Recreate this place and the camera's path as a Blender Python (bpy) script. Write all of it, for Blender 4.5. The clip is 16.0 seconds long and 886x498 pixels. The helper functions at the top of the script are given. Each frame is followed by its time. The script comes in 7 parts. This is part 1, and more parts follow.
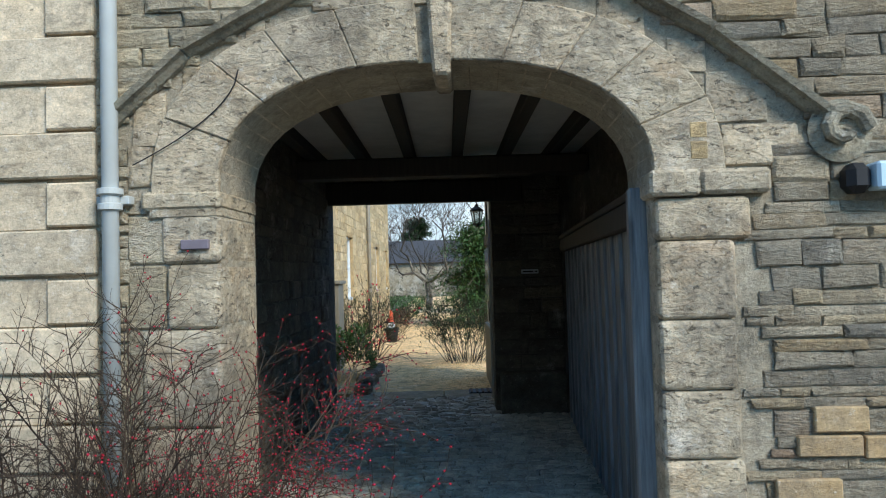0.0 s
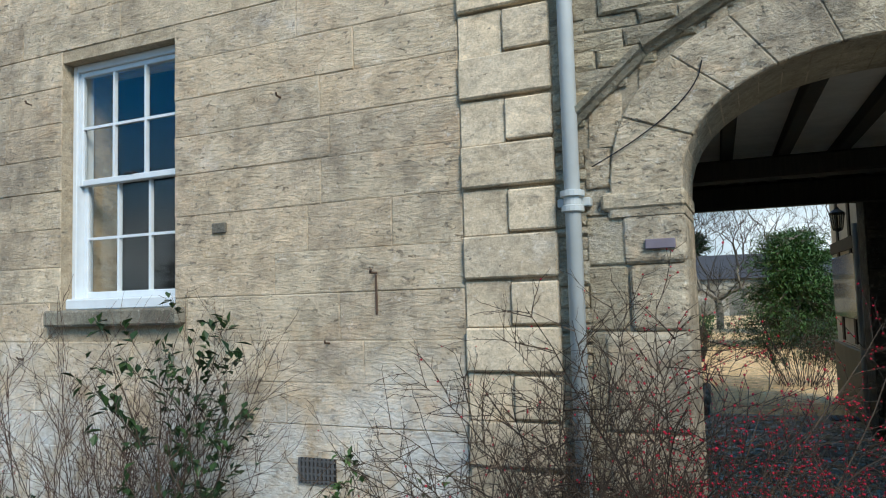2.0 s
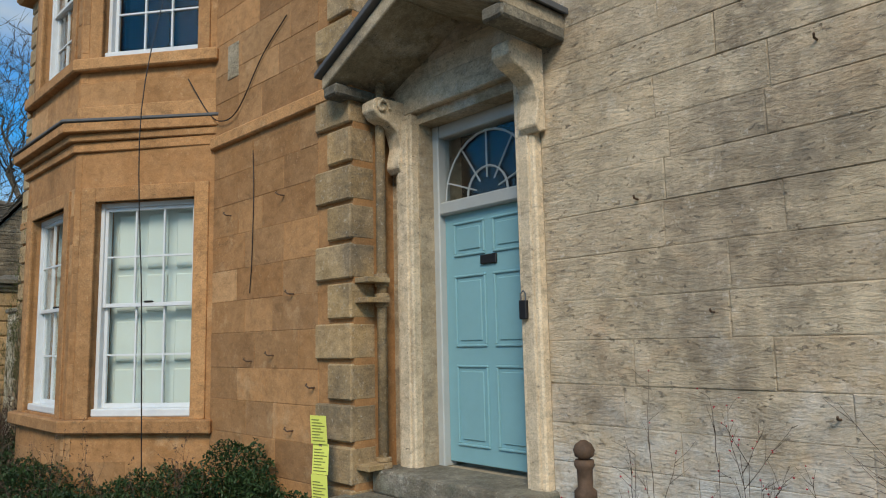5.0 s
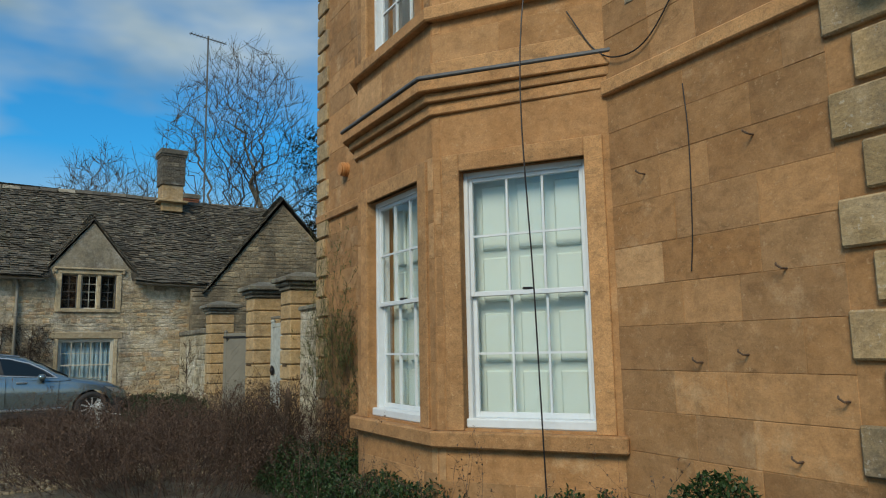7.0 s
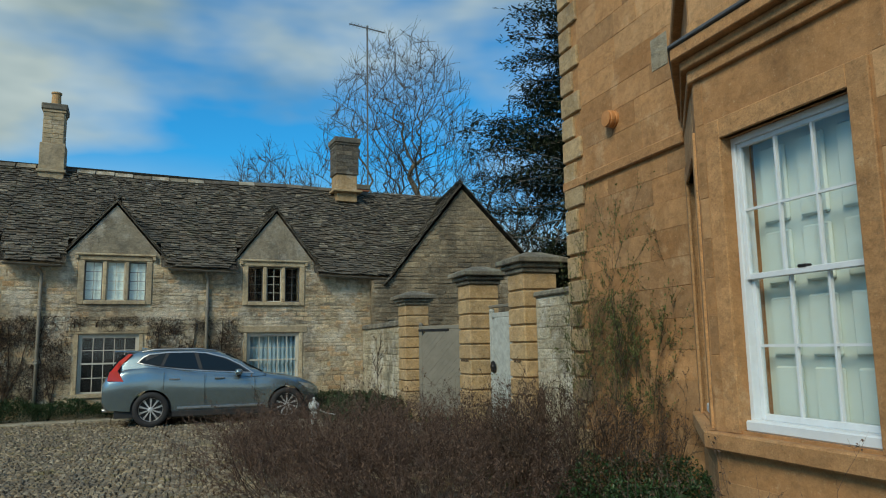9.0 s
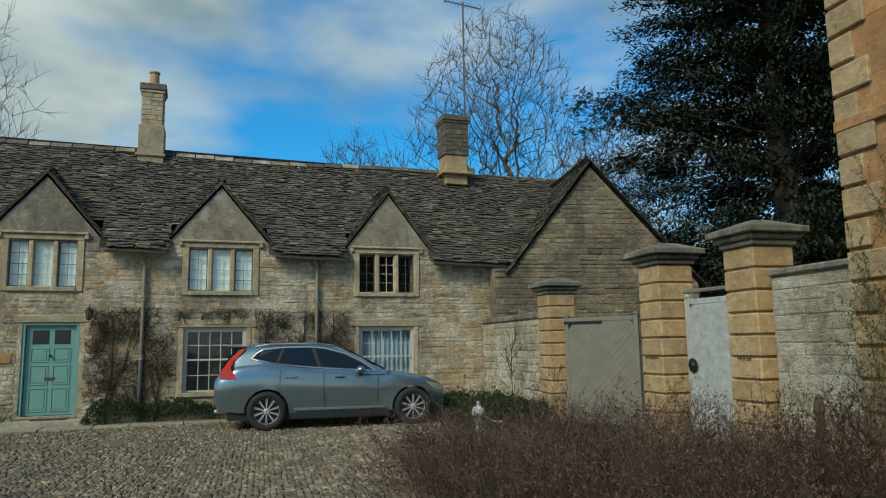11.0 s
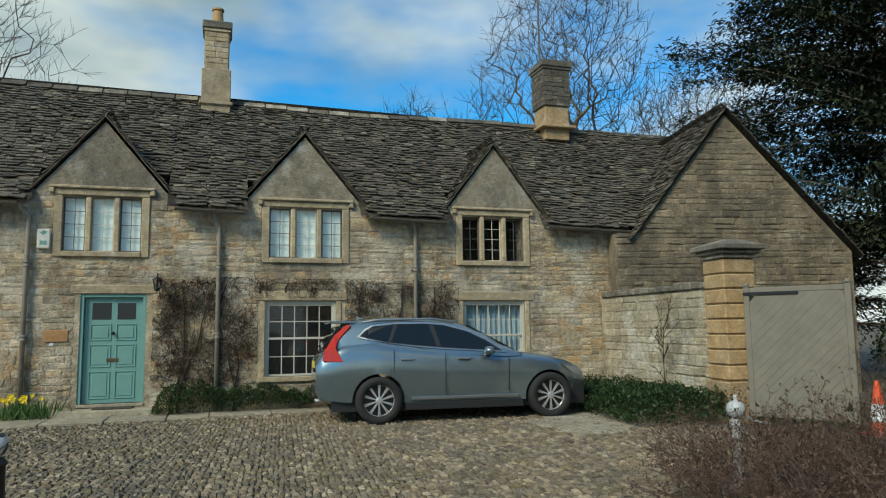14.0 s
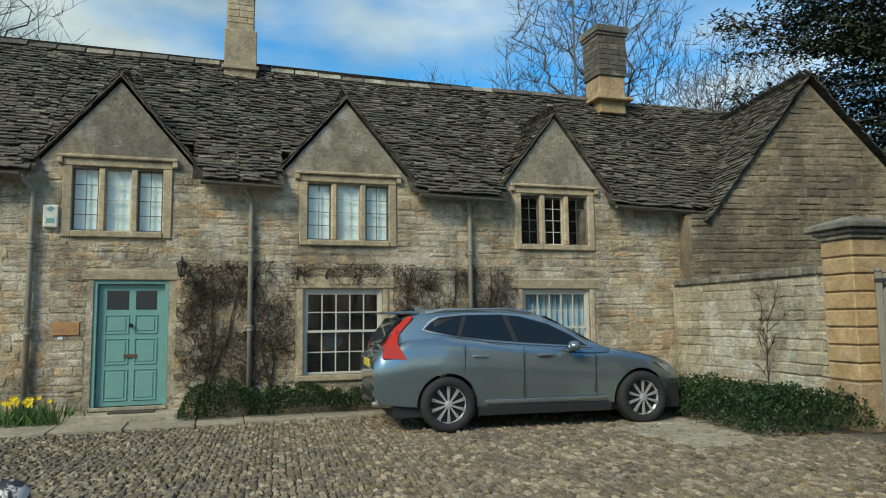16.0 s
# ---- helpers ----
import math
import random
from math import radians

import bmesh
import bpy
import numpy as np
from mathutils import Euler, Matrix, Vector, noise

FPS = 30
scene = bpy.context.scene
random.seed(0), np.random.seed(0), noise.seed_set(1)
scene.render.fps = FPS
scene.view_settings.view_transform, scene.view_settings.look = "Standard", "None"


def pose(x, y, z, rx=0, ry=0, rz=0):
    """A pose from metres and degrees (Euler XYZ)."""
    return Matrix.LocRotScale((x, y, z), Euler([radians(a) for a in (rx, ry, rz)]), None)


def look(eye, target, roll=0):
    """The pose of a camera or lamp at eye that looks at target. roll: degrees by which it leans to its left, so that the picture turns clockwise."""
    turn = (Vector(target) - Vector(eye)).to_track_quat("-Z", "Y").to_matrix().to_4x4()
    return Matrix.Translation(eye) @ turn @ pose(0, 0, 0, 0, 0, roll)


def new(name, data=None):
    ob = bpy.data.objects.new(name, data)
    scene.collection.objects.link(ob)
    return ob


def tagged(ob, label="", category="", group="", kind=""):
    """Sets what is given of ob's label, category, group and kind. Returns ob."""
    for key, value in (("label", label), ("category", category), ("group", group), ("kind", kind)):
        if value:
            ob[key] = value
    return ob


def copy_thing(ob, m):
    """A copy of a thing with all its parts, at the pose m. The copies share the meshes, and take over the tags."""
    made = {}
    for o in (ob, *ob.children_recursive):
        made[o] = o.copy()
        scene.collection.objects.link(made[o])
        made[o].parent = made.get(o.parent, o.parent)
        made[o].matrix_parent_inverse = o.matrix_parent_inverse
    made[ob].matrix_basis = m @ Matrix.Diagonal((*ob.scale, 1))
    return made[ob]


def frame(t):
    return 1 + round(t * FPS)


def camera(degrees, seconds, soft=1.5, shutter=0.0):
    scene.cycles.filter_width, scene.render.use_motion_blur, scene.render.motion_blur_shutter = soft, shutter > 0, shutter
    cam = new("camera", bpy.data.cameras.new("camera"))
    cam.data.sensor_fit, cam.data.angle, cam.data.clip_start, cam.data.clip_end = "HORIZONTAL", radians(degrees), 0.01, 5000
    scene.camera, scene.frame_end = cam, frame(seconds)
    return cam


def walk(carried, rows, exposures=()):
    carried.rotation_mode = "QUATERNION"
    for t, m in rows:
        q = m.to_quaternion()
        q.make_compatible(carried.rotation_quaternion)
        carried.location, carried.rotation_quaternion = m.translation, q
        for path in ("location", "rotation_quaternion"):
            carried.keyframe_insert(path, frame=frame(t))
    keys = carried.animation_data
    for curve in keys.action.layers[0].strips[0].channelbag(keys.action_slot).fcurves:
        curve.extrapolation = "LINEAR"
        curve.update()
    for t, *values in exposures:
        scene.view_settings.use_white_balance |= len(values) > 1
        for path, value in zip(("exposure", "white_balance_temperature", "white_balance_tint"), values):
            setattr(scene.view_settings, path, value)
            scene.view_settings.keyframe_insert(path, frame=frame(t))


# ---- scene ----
cam = camera(64.1, 16.0, 1.1)
METRES, EYE, TILT, LEAN, TURN = 17.3, 1.62, 0.0, 0.0, 0.3
ROWS = [
    (0.0, 0.0, 0.0, 0.0, 0.06, 2.05, 1.63),
    (0.5, -0.0081, 0.0002, -0.0011, 1.34, 3.03, 1.61),
    (1.0, -0.0201, 0.0034, -0.0018, 5.5, 3.46, 1.67),
    (1.5, -0.0343, 0.0018, -0.0039, 13.17, 3.86, 1.75),
    (2.0, -0.0532, -0.0025, -0.0034, 20.89, 4.21, 1.66),
    (2.5, -0.0793, -0.0002, -0.002, 26.11, 4.52, 1.58),
    (3.0, -0.1104, 0.0028, -0.0009, 30.21, 5.31, 1.53),
    (3.5, -0.1459, 0.006, -0.0011, 34.03, 6.19, 1.45),
    (4.0, -0.1819, 0.0078, -0.0003, 37.74, 6.86, 1.34),
    (4.5, -0.2156, 0.0042, -0.0003, 41.08, 7.15, 1.34),
    (5.0, -0.2501, -0.0028, 0.0011, 44.55, 7.39, 1.31),
    (7.5, -0.4258, -0.0434, 0.0003, 62.63, 7.86, 1.07),
    (8.0, -0.4607, -0.0542, -0.0004, 65.25, 7.79, 1.06),
    (8.5, -0.4955, -0.0652, -0.0013, 67.82, 7.77, 1.05),
    (9.0, -0.5311, -0.0756, -0.0006, 70.14, 7.81, 1.01),
    (9.5, -0.5643, -0.0885, -0.0012, 72.16, 7.88, 0.96),
    (10.0, -0.5989, -0.0988, -0.0018, 73.79, 7.93, 0.93),
    (12.5, -0.7653, -0.1683, -0.0045, 76.42, 7.22, 0.72),
    (13.0, -0.7904, -0.1813, -0.0051, 76.77, 6.85, 0.73),
    (13.5, -0.8159, -0.1938, -0.0057, 77.06, 6.57, 0.74),
    (14.0, -0.8429, -0.2041, -0.0064, 76.92, 6.29, 0.71),
    (14.5, -0.8716, -0.2122, -0.005, 76.4, 6.03, 0.72),
    (15.0, -0.8981, -0.2215, -0.0046, 76.07, 5.88, 0.72),
    (15.5, -0.9255, -0.2318, -0.0049, 76.12, 5.77, 0.69),
    (16.0, -0.9525, -0.2464, -0.0062, 76.55, 5.66, 0.66),
]
walk(cam, [(t, pose(0, 0, EYE, TILT, LEAN, TURN) @ pose(METRES * x, METRES * y, METRES * z, 90 + pitch, roll, yaw)) for t, x, y, z, yaw, pitch, roll in ROWS],
     [(0.0, 0.55, 6550, 10), (2.0, 0.32, 6700, 10), (3.5, -0.1, 7000, 13), (5.0, -0.14, 7500, 14), (7.5, -0.26, 7600, 6), (9.0, -0.22, 7450, 4), (12.5, -0.12, 7500, 5), (16.0, 0.17, 7600, 6)])

# ---- light ----
world = bpy.data.worlds.new("sky")
scene.world = world
world.use_nodes = True
wn, wl = world.node_tree.nodes, world.node_tree.links
wn.clear()
sky = wn.new("ShaderNodeTexSky")
sky.sky_type, sky.sun_disc = "NISHITA", False
sky.sun_elevation, sky.sun_rotation, sky.air_density, sky.dust_density, sky.ozone_density = radians(38.5), radians(138), 1.0, 0.6, 3.0
sky_tc = wn.new("ShaderNodeTexCoord")
sky_map = wn.new("ShaderNodeMapping")
sky_map.inputs["Scale"].default_value = (1.0, 1.0, 2.6)
sky_map.inputs["Location"].default_value = (0.35, 0.2, 0.1)
sky_no = wn.new("ShaderNodeTexNoise")
sky_no.inputs["Scale"].default_value, sky_no.inputs["Detail"].default_value, sky_no.inputs["Roughness"].default_value = 1.5, 5.0, 0.5
sky_ra = wn.new("ShaderNodeValToRGB")
sky_ra.color_ramp.elements[0].position, sky_ra.color_ramp.elements[1].position = 0.45, 0.59
sky_no2 = wn.new("ShaderNodeTexNoise")
sky_no2.inputs["Scale"].default_value, sky_no2.inputs["Detail"].default_value = 2.6, 4.0
sky_cl = wn.new("ShaderNodeValToRGB")
sky_cl.color_ramp.elements[0].position, sky_cl.color_ramp.elements[1].position = 0.36, 0.66
sky_cl.color_ramp.elements[0].color, sky_cl.color_ramp.elements[1].color = (1.7, 2.7, 3.5, 1), (5.5, 6.5, 7.1, 1)
sky_mix = wn.new("ShaderNodeMix")
sky_mix.data_type = "RGBA"
sky_bg, sky_out = wn.new("ShaderNodeBackground"), wn.new("ShaderNodeOutputWorld")
sky_bg.inputs["Strength"].default_value = 0.135
wl.new(sky_tc.outputs["Generated"], sky_map.inputs["Vector"])
wl.new(sky_map.outputs["Vector"], sky_no.inputs["Vector"])
wl.new(sky_map.outputs["Vector"], sky_no2.inputs["Vector"])
wl.new(sky_no.outputs["Fac"], sky_ra.inputs["Fac"])
wl.new(sky_no2.outputs["Fac"], sky_cl.inputs["Fac"])
sky_sep, sky_haze, sky_max = wn.new("ShaderNodeSeparateXYZ"), wn.new("ShaderNodeMapRange"), wn.new("ShaderNodeMath")
sky_haze.inputs["From Min"].default_value, sky_haze.inputs["From Max"].default_value = 0.26, 0.11
sky_max.operation = "MAXIMUM"
wl.new(sky_tc.outputs["Generated"], sky_sep.inputs[0])
wl.new(sky_sep.outputs["Z"], sky_haze.inputs["Value"])
wl.new(sky_ra.outputs["Color"], sky_max.inputs[0])
wl.new(sky_haze.outputs["Result"], sky_max.inputs[1])
wl.new(sky_max.outputs[0], sky_mix.inputs["Factor"])
sky_tint = wn.new("ShaderNodeMix")
sky_tint.data_type, sky_tint.blend_type = "RGBA", "MULTIPLY"
sky_tint.inputs["Factor"].default_value = 1.0
sky_tint.inputs["B"].default_value = (0.12, 1.05, 1.6, 1)
wl.new(sky.outputs["Color"], sky_tint.inputs["A"])
wl.new(sky_tint.outputs["Result"], sky_mix.inputs["A"])
wl.new(sky_cl.outputs["Color"], sky_mix.inputs["B"])
wl.new(sky_mix.outputs["Result"], sky_bg.inputs["Color"])
wl.new(sky_bg.outputs["Background"], sky_out.inputs["Surface"])
sun = new("sun", bpy.data.lights.new("sun", "SUN"))
sun.data.energy, sun.data.angle, sun.data.color = 3.1, radians(22), (1.0, 0.94, 0.84)
sun.matrix_world = look((5.2, -5.8, 6.2), (0, 0, 0))

# ---- materials ----
class Nodes:
    """A short hand for one node material."""

    def __init__(self, name, rough=0.8, metal=0.0):
        self.mat = bpy.data.materials.new(name)
        self.mat.use_nodes = True
        self.tree = self.mat.node_tree
        self.bsdf = self.tree.nodes["Principled BSDF"]
        self.bsdf.inputs["Roughness"].default_value = rough
        self.bsdf.inputs["Metallic"].default_value = metal
        self.place = self.add("ShaderNodeNewGeometry").outputs["Position"]

    def add(self, kind):
        return self.tree.nodes.new(kind)

    def link(self, a, b):
        self.tree.links.new(a, b)

    def chance(self):
        """A random number for each object and each island of its mesh."""
        a, b, m = self.add("ShaderNodeObjectInfo"), self.add("ShaderNodeNewGeometry"), self.add("ShaderNodeMath")
        m.operation = "ADD"
        self.link(a.outputs["Random"], m.inputs[0])
        self.link(b.outputs["Random Per Island"], m.inputs[1])
        w = self.add("ShaderNodeMath")
        w.operation = "FRACT"
        self.link(m.outputs[0], w.inputs[0])
        return w.outputs[0]

    def noise(self, scale, detail=4.0, rough=0.6, stretch=(1, 1, 1), warp=0.0, offset=None):
        n, m = self.add("ShaderNodeTexNoise"), self.add("ShaderNodeMapping")
        n.inputs["Scale"].default_value, n.inputs["Detail"].default_value, n.inputs["Roughness"].default_value = scale, detail, rough
        n.inputs["Distortion"].default_value = warp
        m.inputs["Scale"].default_value = stretch
        self.link(self.place, m.inputs["Vector"])
        if offset is not None:
            c = self.add("ShaderNodeCombineXYZ")
            s = self.add("ShaderNodeMath")
            s.operation = "MULTIPLY"
            s.inputs[1].default_value = 17.0
            self.link(offset, s.inputs[0])
            self.link(s.outputs[0], c.inputs[0])
            self.link(s.outputs[0], c.inputs[2])
            self.link(c.outputs[0], m.inputs["Location"])
        self.link(m.outputs[0], n.inputs["Vector"])
        return n.outputs["Fac"]

    def ramp(self, fac, *stops):
        r = self.add("ShaderNodeValToRGB")
        e = r.color_ramp.elements
        while len(e) < len(stops):
            e.new(0.5)
        for k, (p, c) in zip(e, stops):
            k.position, k.color = p, (*c, 1) if len(c) == 3 else c
        self.link(fac, r.inputs["Fac"])
        return r.outputs["Color"]

    def mask(self, fac, lo, hi):
        return self.ramp(fac, (lo, (0, 0, 0)), (hi, (1, 1, 1)))

    def mix(self, fac, a, b, how="MIX"):
        m = self.add("ShaderNodeMix")
        m.data_type, m.blend_type = "RGBA", how
        for key, v in (("Factor", fac), ("A", a), ("B", b)):
            s = m.inputs[key] if key == "Factor" else [i for i in m.inputs if i.name == key and i.type == "RGBA"][0]
            if isinstance(v, (int, float)):
                s.default_value = v
            elif isinstance(v, tuple):
                s.default_value = (*v, 1)
            else:
                self.link(v, s)
        return [o for o in m.outputs if o.type == "RGBA"][0]

    def bump(self, height, strength=0.5, dist=0.01):
        b = self.add("ShaderNodeBump")
        b.inputs["Strength"].default_value, b.inputs["Distance"].default_value = strength, dist
        self.link(height, b.inputs["Height"])
        self.link(b.outputs[0], self.bsdf.inputs["Normal"])
        return self

    def colour(self, c):
        if isinstance(c, tuple):
            self.bsdf.inputs["Base Color"].default_value = (*c, 1)
        else:
            self.link(c, self.bsdf.inputs["Base Color"])
        return self


def stone(name, tones, pale=(0.62, 0.58, 0.5), dark=(0.09, 0.08, 0.065), pale_at=0.62, dark_at=0.6, grain=30.0, bump=0.6, depth=0.012, layers=1.0, rough=0.88, moss=None, vary=0.22, wash=0.0, pits=0.62, rust=0.0, contrast=1.0, gritty=1.0):
    """Weathered limestone: a tone for each block, broken bedding streaks, pits, pale bloom and dark grime."""
    k = Nodes(name, rough)
    r = k.chance()
    n = len(tones)
    tones = [(a * 1.06, b, c * 0.84) for a, b, c in tones]
    base = k.ramp(r, *[(i / max(1, n - 1), c) for i, c in enumerate(tones)])
    lot = k.add("ShaderNodeMath")
    lot.operation = "MULTIPLY"
    lot.inputs[1].default_value = 7.31
    k.link(r, lot.inputs[0])
    turn_ = k.add("ShaderNodeMath")
    turn_.operation = "FRACT"
    k.link(lot.outputs[0], turn_.inputs[0])
    base = k.mix(1.0, base, k.ramp(turn_.outputs[0], (0.0, (1 - vary,) * 3), (1.0, (1 + vary * 0.6,) * 3)), "MULTIPLY")
    if rust:
        base = k.mix(k.mask(k.noise(1.9, 5, 0.65, (1, 1, 1.4), 0.6), 0.56, 0.7), base, k.mix(rust, base, (0.62, 0.34, 0.15)))
    soft = k.noise(3.0, 6, 0.7, offset=r)
    base = k.mix(k.mask(soft, 0.38, 0.66), k.mix(0.2, base, dark), k.mix(0.16, base, pale))
    patch = k.mask(k.noise(1.4, 5, 0.65, (1, 1, 1.6), 0.4), 0.46, 0.6)
    bed = k.noise(4.2, 8, 0.76, (1, 1, layers * 2.6), 1.6, r)
    base = k.mix(k.mask(bed, 0.36, 0.5), k.mix(k.mix(patch, (0.06, 0.06, 0.06), (0.58, 0.58, 0.58)), base, dark), base)
    bloom = k.noise(1.3, 8, 0.75)
    base = k.mix(k.mask(bloom, pale_at - 0.04, pale_at + 0.06), base, k.mix(0.6, base, pale))
    grime = k.noise(0.9, 9, 0.76, (1, 1, 0.6))
    base = k.mix(k.mask(grime, dark_at - 0.03, dark_at + 0.1), base, k.mix(0.58, base, dark))
    blot = k.noise(grain * 0.32, 5, 0.7, (1, 1, 1.3), 0.5)
    lo, hi = 1 - 0.3 * contrast, 1 + 0.22 * contrast
    base = k.mix(1.0, base, k.ramp(blot, (0.3, (lo, lo, lo)), (0.5, (1.0, 1.0, 1.0)), (0.7, (hi, hi, hi))), "MULTIPLY")
    fleck = k.noise(grain * 0.9, 4, 0.75, offset=r)
    base = k.mix(k.mask(fleck, 0.6, 0.68), base, k.mix(0.4, base, pale))
    pit = k.mask(k.noise(grain * 0.75, 5, 0.75, (1, 1, 2.2), 0.4), pits, pits + 0.05)
    base = k.mix(pit, base, k.mix(0.75, base, dark))
    if moss:
        mo = k.noise(2.4, 6, 0.7)
        base = k.mix(k.mask(mo, 0.55, 0.7), base, k.mix(0.7, base, moss))
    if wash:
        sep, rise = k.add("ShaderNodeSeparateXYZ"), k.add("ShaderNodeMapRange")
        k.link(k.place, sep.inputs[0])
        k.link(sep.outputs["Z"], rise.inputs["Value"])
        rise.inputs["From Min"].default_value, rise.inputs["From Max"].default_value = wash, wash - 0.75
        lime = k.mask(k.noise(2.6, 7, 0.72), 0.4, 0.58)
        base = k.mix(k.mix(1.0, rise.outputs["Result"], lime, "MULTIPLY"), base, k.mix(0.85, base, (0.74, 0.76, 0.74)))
    salt = k.noise(grain * 2.4, 5, 0.8)
    base = k.mix(1.0, base, k.ramp(salt, (0.3, (1 - 0.34 * gritty,) * 3), (0.5, (1.0, 1.0, 1.0)), (0.72, (1 + 0.28 * gritty,) * 3)), "MULTIPLY")
    k.colour(base)
    fine, coarse = k.noise(grain, 6, 0.72, (1, 1, 1.6), 0.3), k.noise(5.5, 7, 0.72, (1, 1, layers * 2.0), 1.4, r)
    k.bump(k.mix(pit, k.mix(0.42, coarse, fine), (0.0, 0.0, 0.0)), min(1.0, bump * 1.4), depth * 2.4)
    return k.mat


def plain(name, colour, rough=0.6, metal=0.0, vary=0.25, scale=12.0, bump=0.15, dist=0.003, chance=0.0):
    """Paint, metal or cloth with a little dirt and unevenness."""
    k = Nodes(name, rough, metal)
    c = k.mix(k.mask(k.noise(scale, 5, 0.65), 0.35, 0.75), tuple(v * (1 - vary) for v in colour), colour)
    if chance:
        c = k.mix(k.chance(), k.mix(1.0, c, (1 - chance,) * 3, "MULTIPLY"), c)
    k.colour(c)
    k.bump(k.noise(scale * 6, 3, 0.6), bump, dist)
    return k.mat


def wood(name, a, b, rough=0.6, stretch=(18, 18, 1.2), scale=2.0, bump=0.35):
    k = Nodes(name, rough)
    g = k.noise(scale, 6, 0.65, stretch, 0.4, k.chance())
    k.colour(k.mix(k.mask(g, 0.3, 0.7), a, b))
    k.bump(g, bump, 0.004)
    return k.mat


def glass(name, tint=(0.96, 0.985, 0.985), rough=0.02, mirror=0.04):
    """Window glass: clear with a mirror gloss that grows at a slant."""
    k = Nodes(name)
    out = k.tree.nodes["Material Output"]
    clear, gloss, fres, mx = k.add("ShaderNodeBsdfTransparent"), k.add("ShaderNodeBsdfGlossy"), k.add("ShaderNodeLayerWeight"), k.add("ShaderNodeMixShader")
    slant, floor_ = k.add("ShaderNodeMath"), k.add("ShaderNodeMath")
    slant.operation, floor_.operation, floor_.use_clamp = "POWER", "MULTIPLY_ADD", True
    slant.inputs[1].default_value, floor_.inputs[1].default_value, floor_.inputs[2].default_value = 4.0, 0.7, mirror
    clear.inputs["Color"].default_value = (*tint, 1)
    gloss.inputs["Roughness"].default_value = rough
    fres.inputs["Blend"].default_value = 0.5
    b = k.add("ShaderNodeBump")
    b.inputs["Strength"].default_value, b.inputs["Distance"].default_value = 0.05, 0.02
    k.link(k.noise(2.5, 2, 0.5), b.inputs["Height"])
    k.link(b.outputs[0], gloss.inputs["Normal"])
    k.link(fres.outputs["Facing"], slant.inputs[0])
    k.link(slant.outputs[0], floor_.inputs[0])
    k.link(floor_.outputs[0], mx.inputs[0])
    k.link(clear.outputs[0], mx.inputs[1])
    k.link(gloss.outputs[0], mx.inputs[2])
    k.link(mx.outputs[0], out.inputs["Surface"])
    return k.mat


def foliage(name, a, b, rough=0.55):
    k = Nodes(name, rough)
    k.colour(k.mix(k.chance(), a, b))
    k.bsdf.inputs["Specular IOR Level"].default_value = 0.2
    return k.mat


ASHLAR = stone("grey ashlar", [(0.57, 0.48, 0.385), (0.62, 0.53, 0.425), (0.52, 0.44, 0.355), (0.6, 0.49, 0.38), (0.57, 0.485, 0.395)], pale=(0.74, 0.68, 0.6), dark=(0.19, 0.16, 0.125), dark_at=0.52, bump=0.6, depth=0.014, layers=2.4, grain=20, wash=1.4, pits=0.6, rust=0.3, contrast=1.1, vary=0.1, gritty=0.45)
ASHLAR_BED = stone("ashlar joints", [(0.33, 0.275, 0.21), (0.4, 0.335, 0.26)], grain=40)
DRESSED = stone("dressed quoin stone", [(0.64, 0.55, 0.45), (0.57, 0.49, 0.4), (0.68, 0.58, 0.47)], pale=(0.68, 0.64, 0.56), bump=0.4, depth=0.008)
RUBBLE = stone("grey rubble", [(0.3, 0.285, 0.26), (0.43, 0.385, 0.32), (0.36, 0.335, 0.295), (0.5, 0.42, 0.31), (0.26, 0.25, 0.23), (0.54, 0.42, 0.27), (0.4, 0.375, 0.33), (0.45, 0.32, 0.23)], dark_at=0.54, bump=1.0, depth=0.035, layers=1.6, rust=0.15)
PALE_RUBBLE = stone("pale rubble", [(0.5, 0.46, 0.38), (0.42, 0.38, 0.31), (0.54, 0.48, 0.38), (0.38, 0.34, 0.28)], bump=0.9, depth=0.025, layers=1.4)
MORTAR = stone("lime mortar", [(0.4, 0.365, 0.31), (0.46, 0.42, 0.355)], grain=45, bump=0.8, depth=0.012, layers=0.4)
ARCH = stone("arch limestone", [(0.56, 0.485, 0.385), (0.48, 0.425, 0.35), (0.6, 0.51, 0.405), (0.45, 0.405, 0.345)], pale=(0.74, 0.7, 0.62), dark_at=0.5, contrast=1.5, vary=0.1, grain=22, gritty=0.6, bump=0.7, depth=0.02, layers=0.7, pits=0.59, rust=0.3)
HOODSTONE = stone("hood stone", [(0.25, 0.235, 0.2), (0.2, 0.19, 0.165)], dark=(0.045, 0.043, 0.038), dark_at=0.45, moss=(0.24, 0.25, 0.19), bump=0.6, depth=0.012)
# Far darker tones than the other rubble; passage walls, chimney shaft, edging stones.
DARKWALL = stone("very dark rubble", [(0.075, 0.068, 0.058), (0.12, 0.105, 0.085), (0.05, 0.045, 0.038), (0.16, 0.135, 0.105)], bump=0.9, depth=0.03)
GOLD = stone("golden limestone", [(0.39, 0.205, 0.092), (0.31, 0.168, 0.08), (0.48, 0.285, 0.155), (0.36, 0.182, 0.078), (0.28, 0.155, 0.078), (0.44, 0.235, 0.11)], pale=(0.54, 0.36, 0.2), dark=(0.17, 0.09, 0.036), pale_at=0.6, dark_at=0.57, bump=0.25, depth=0.006, layers=0.7, contrast=0.8, pits=0.68, vary=0.26, gritty=0.6)
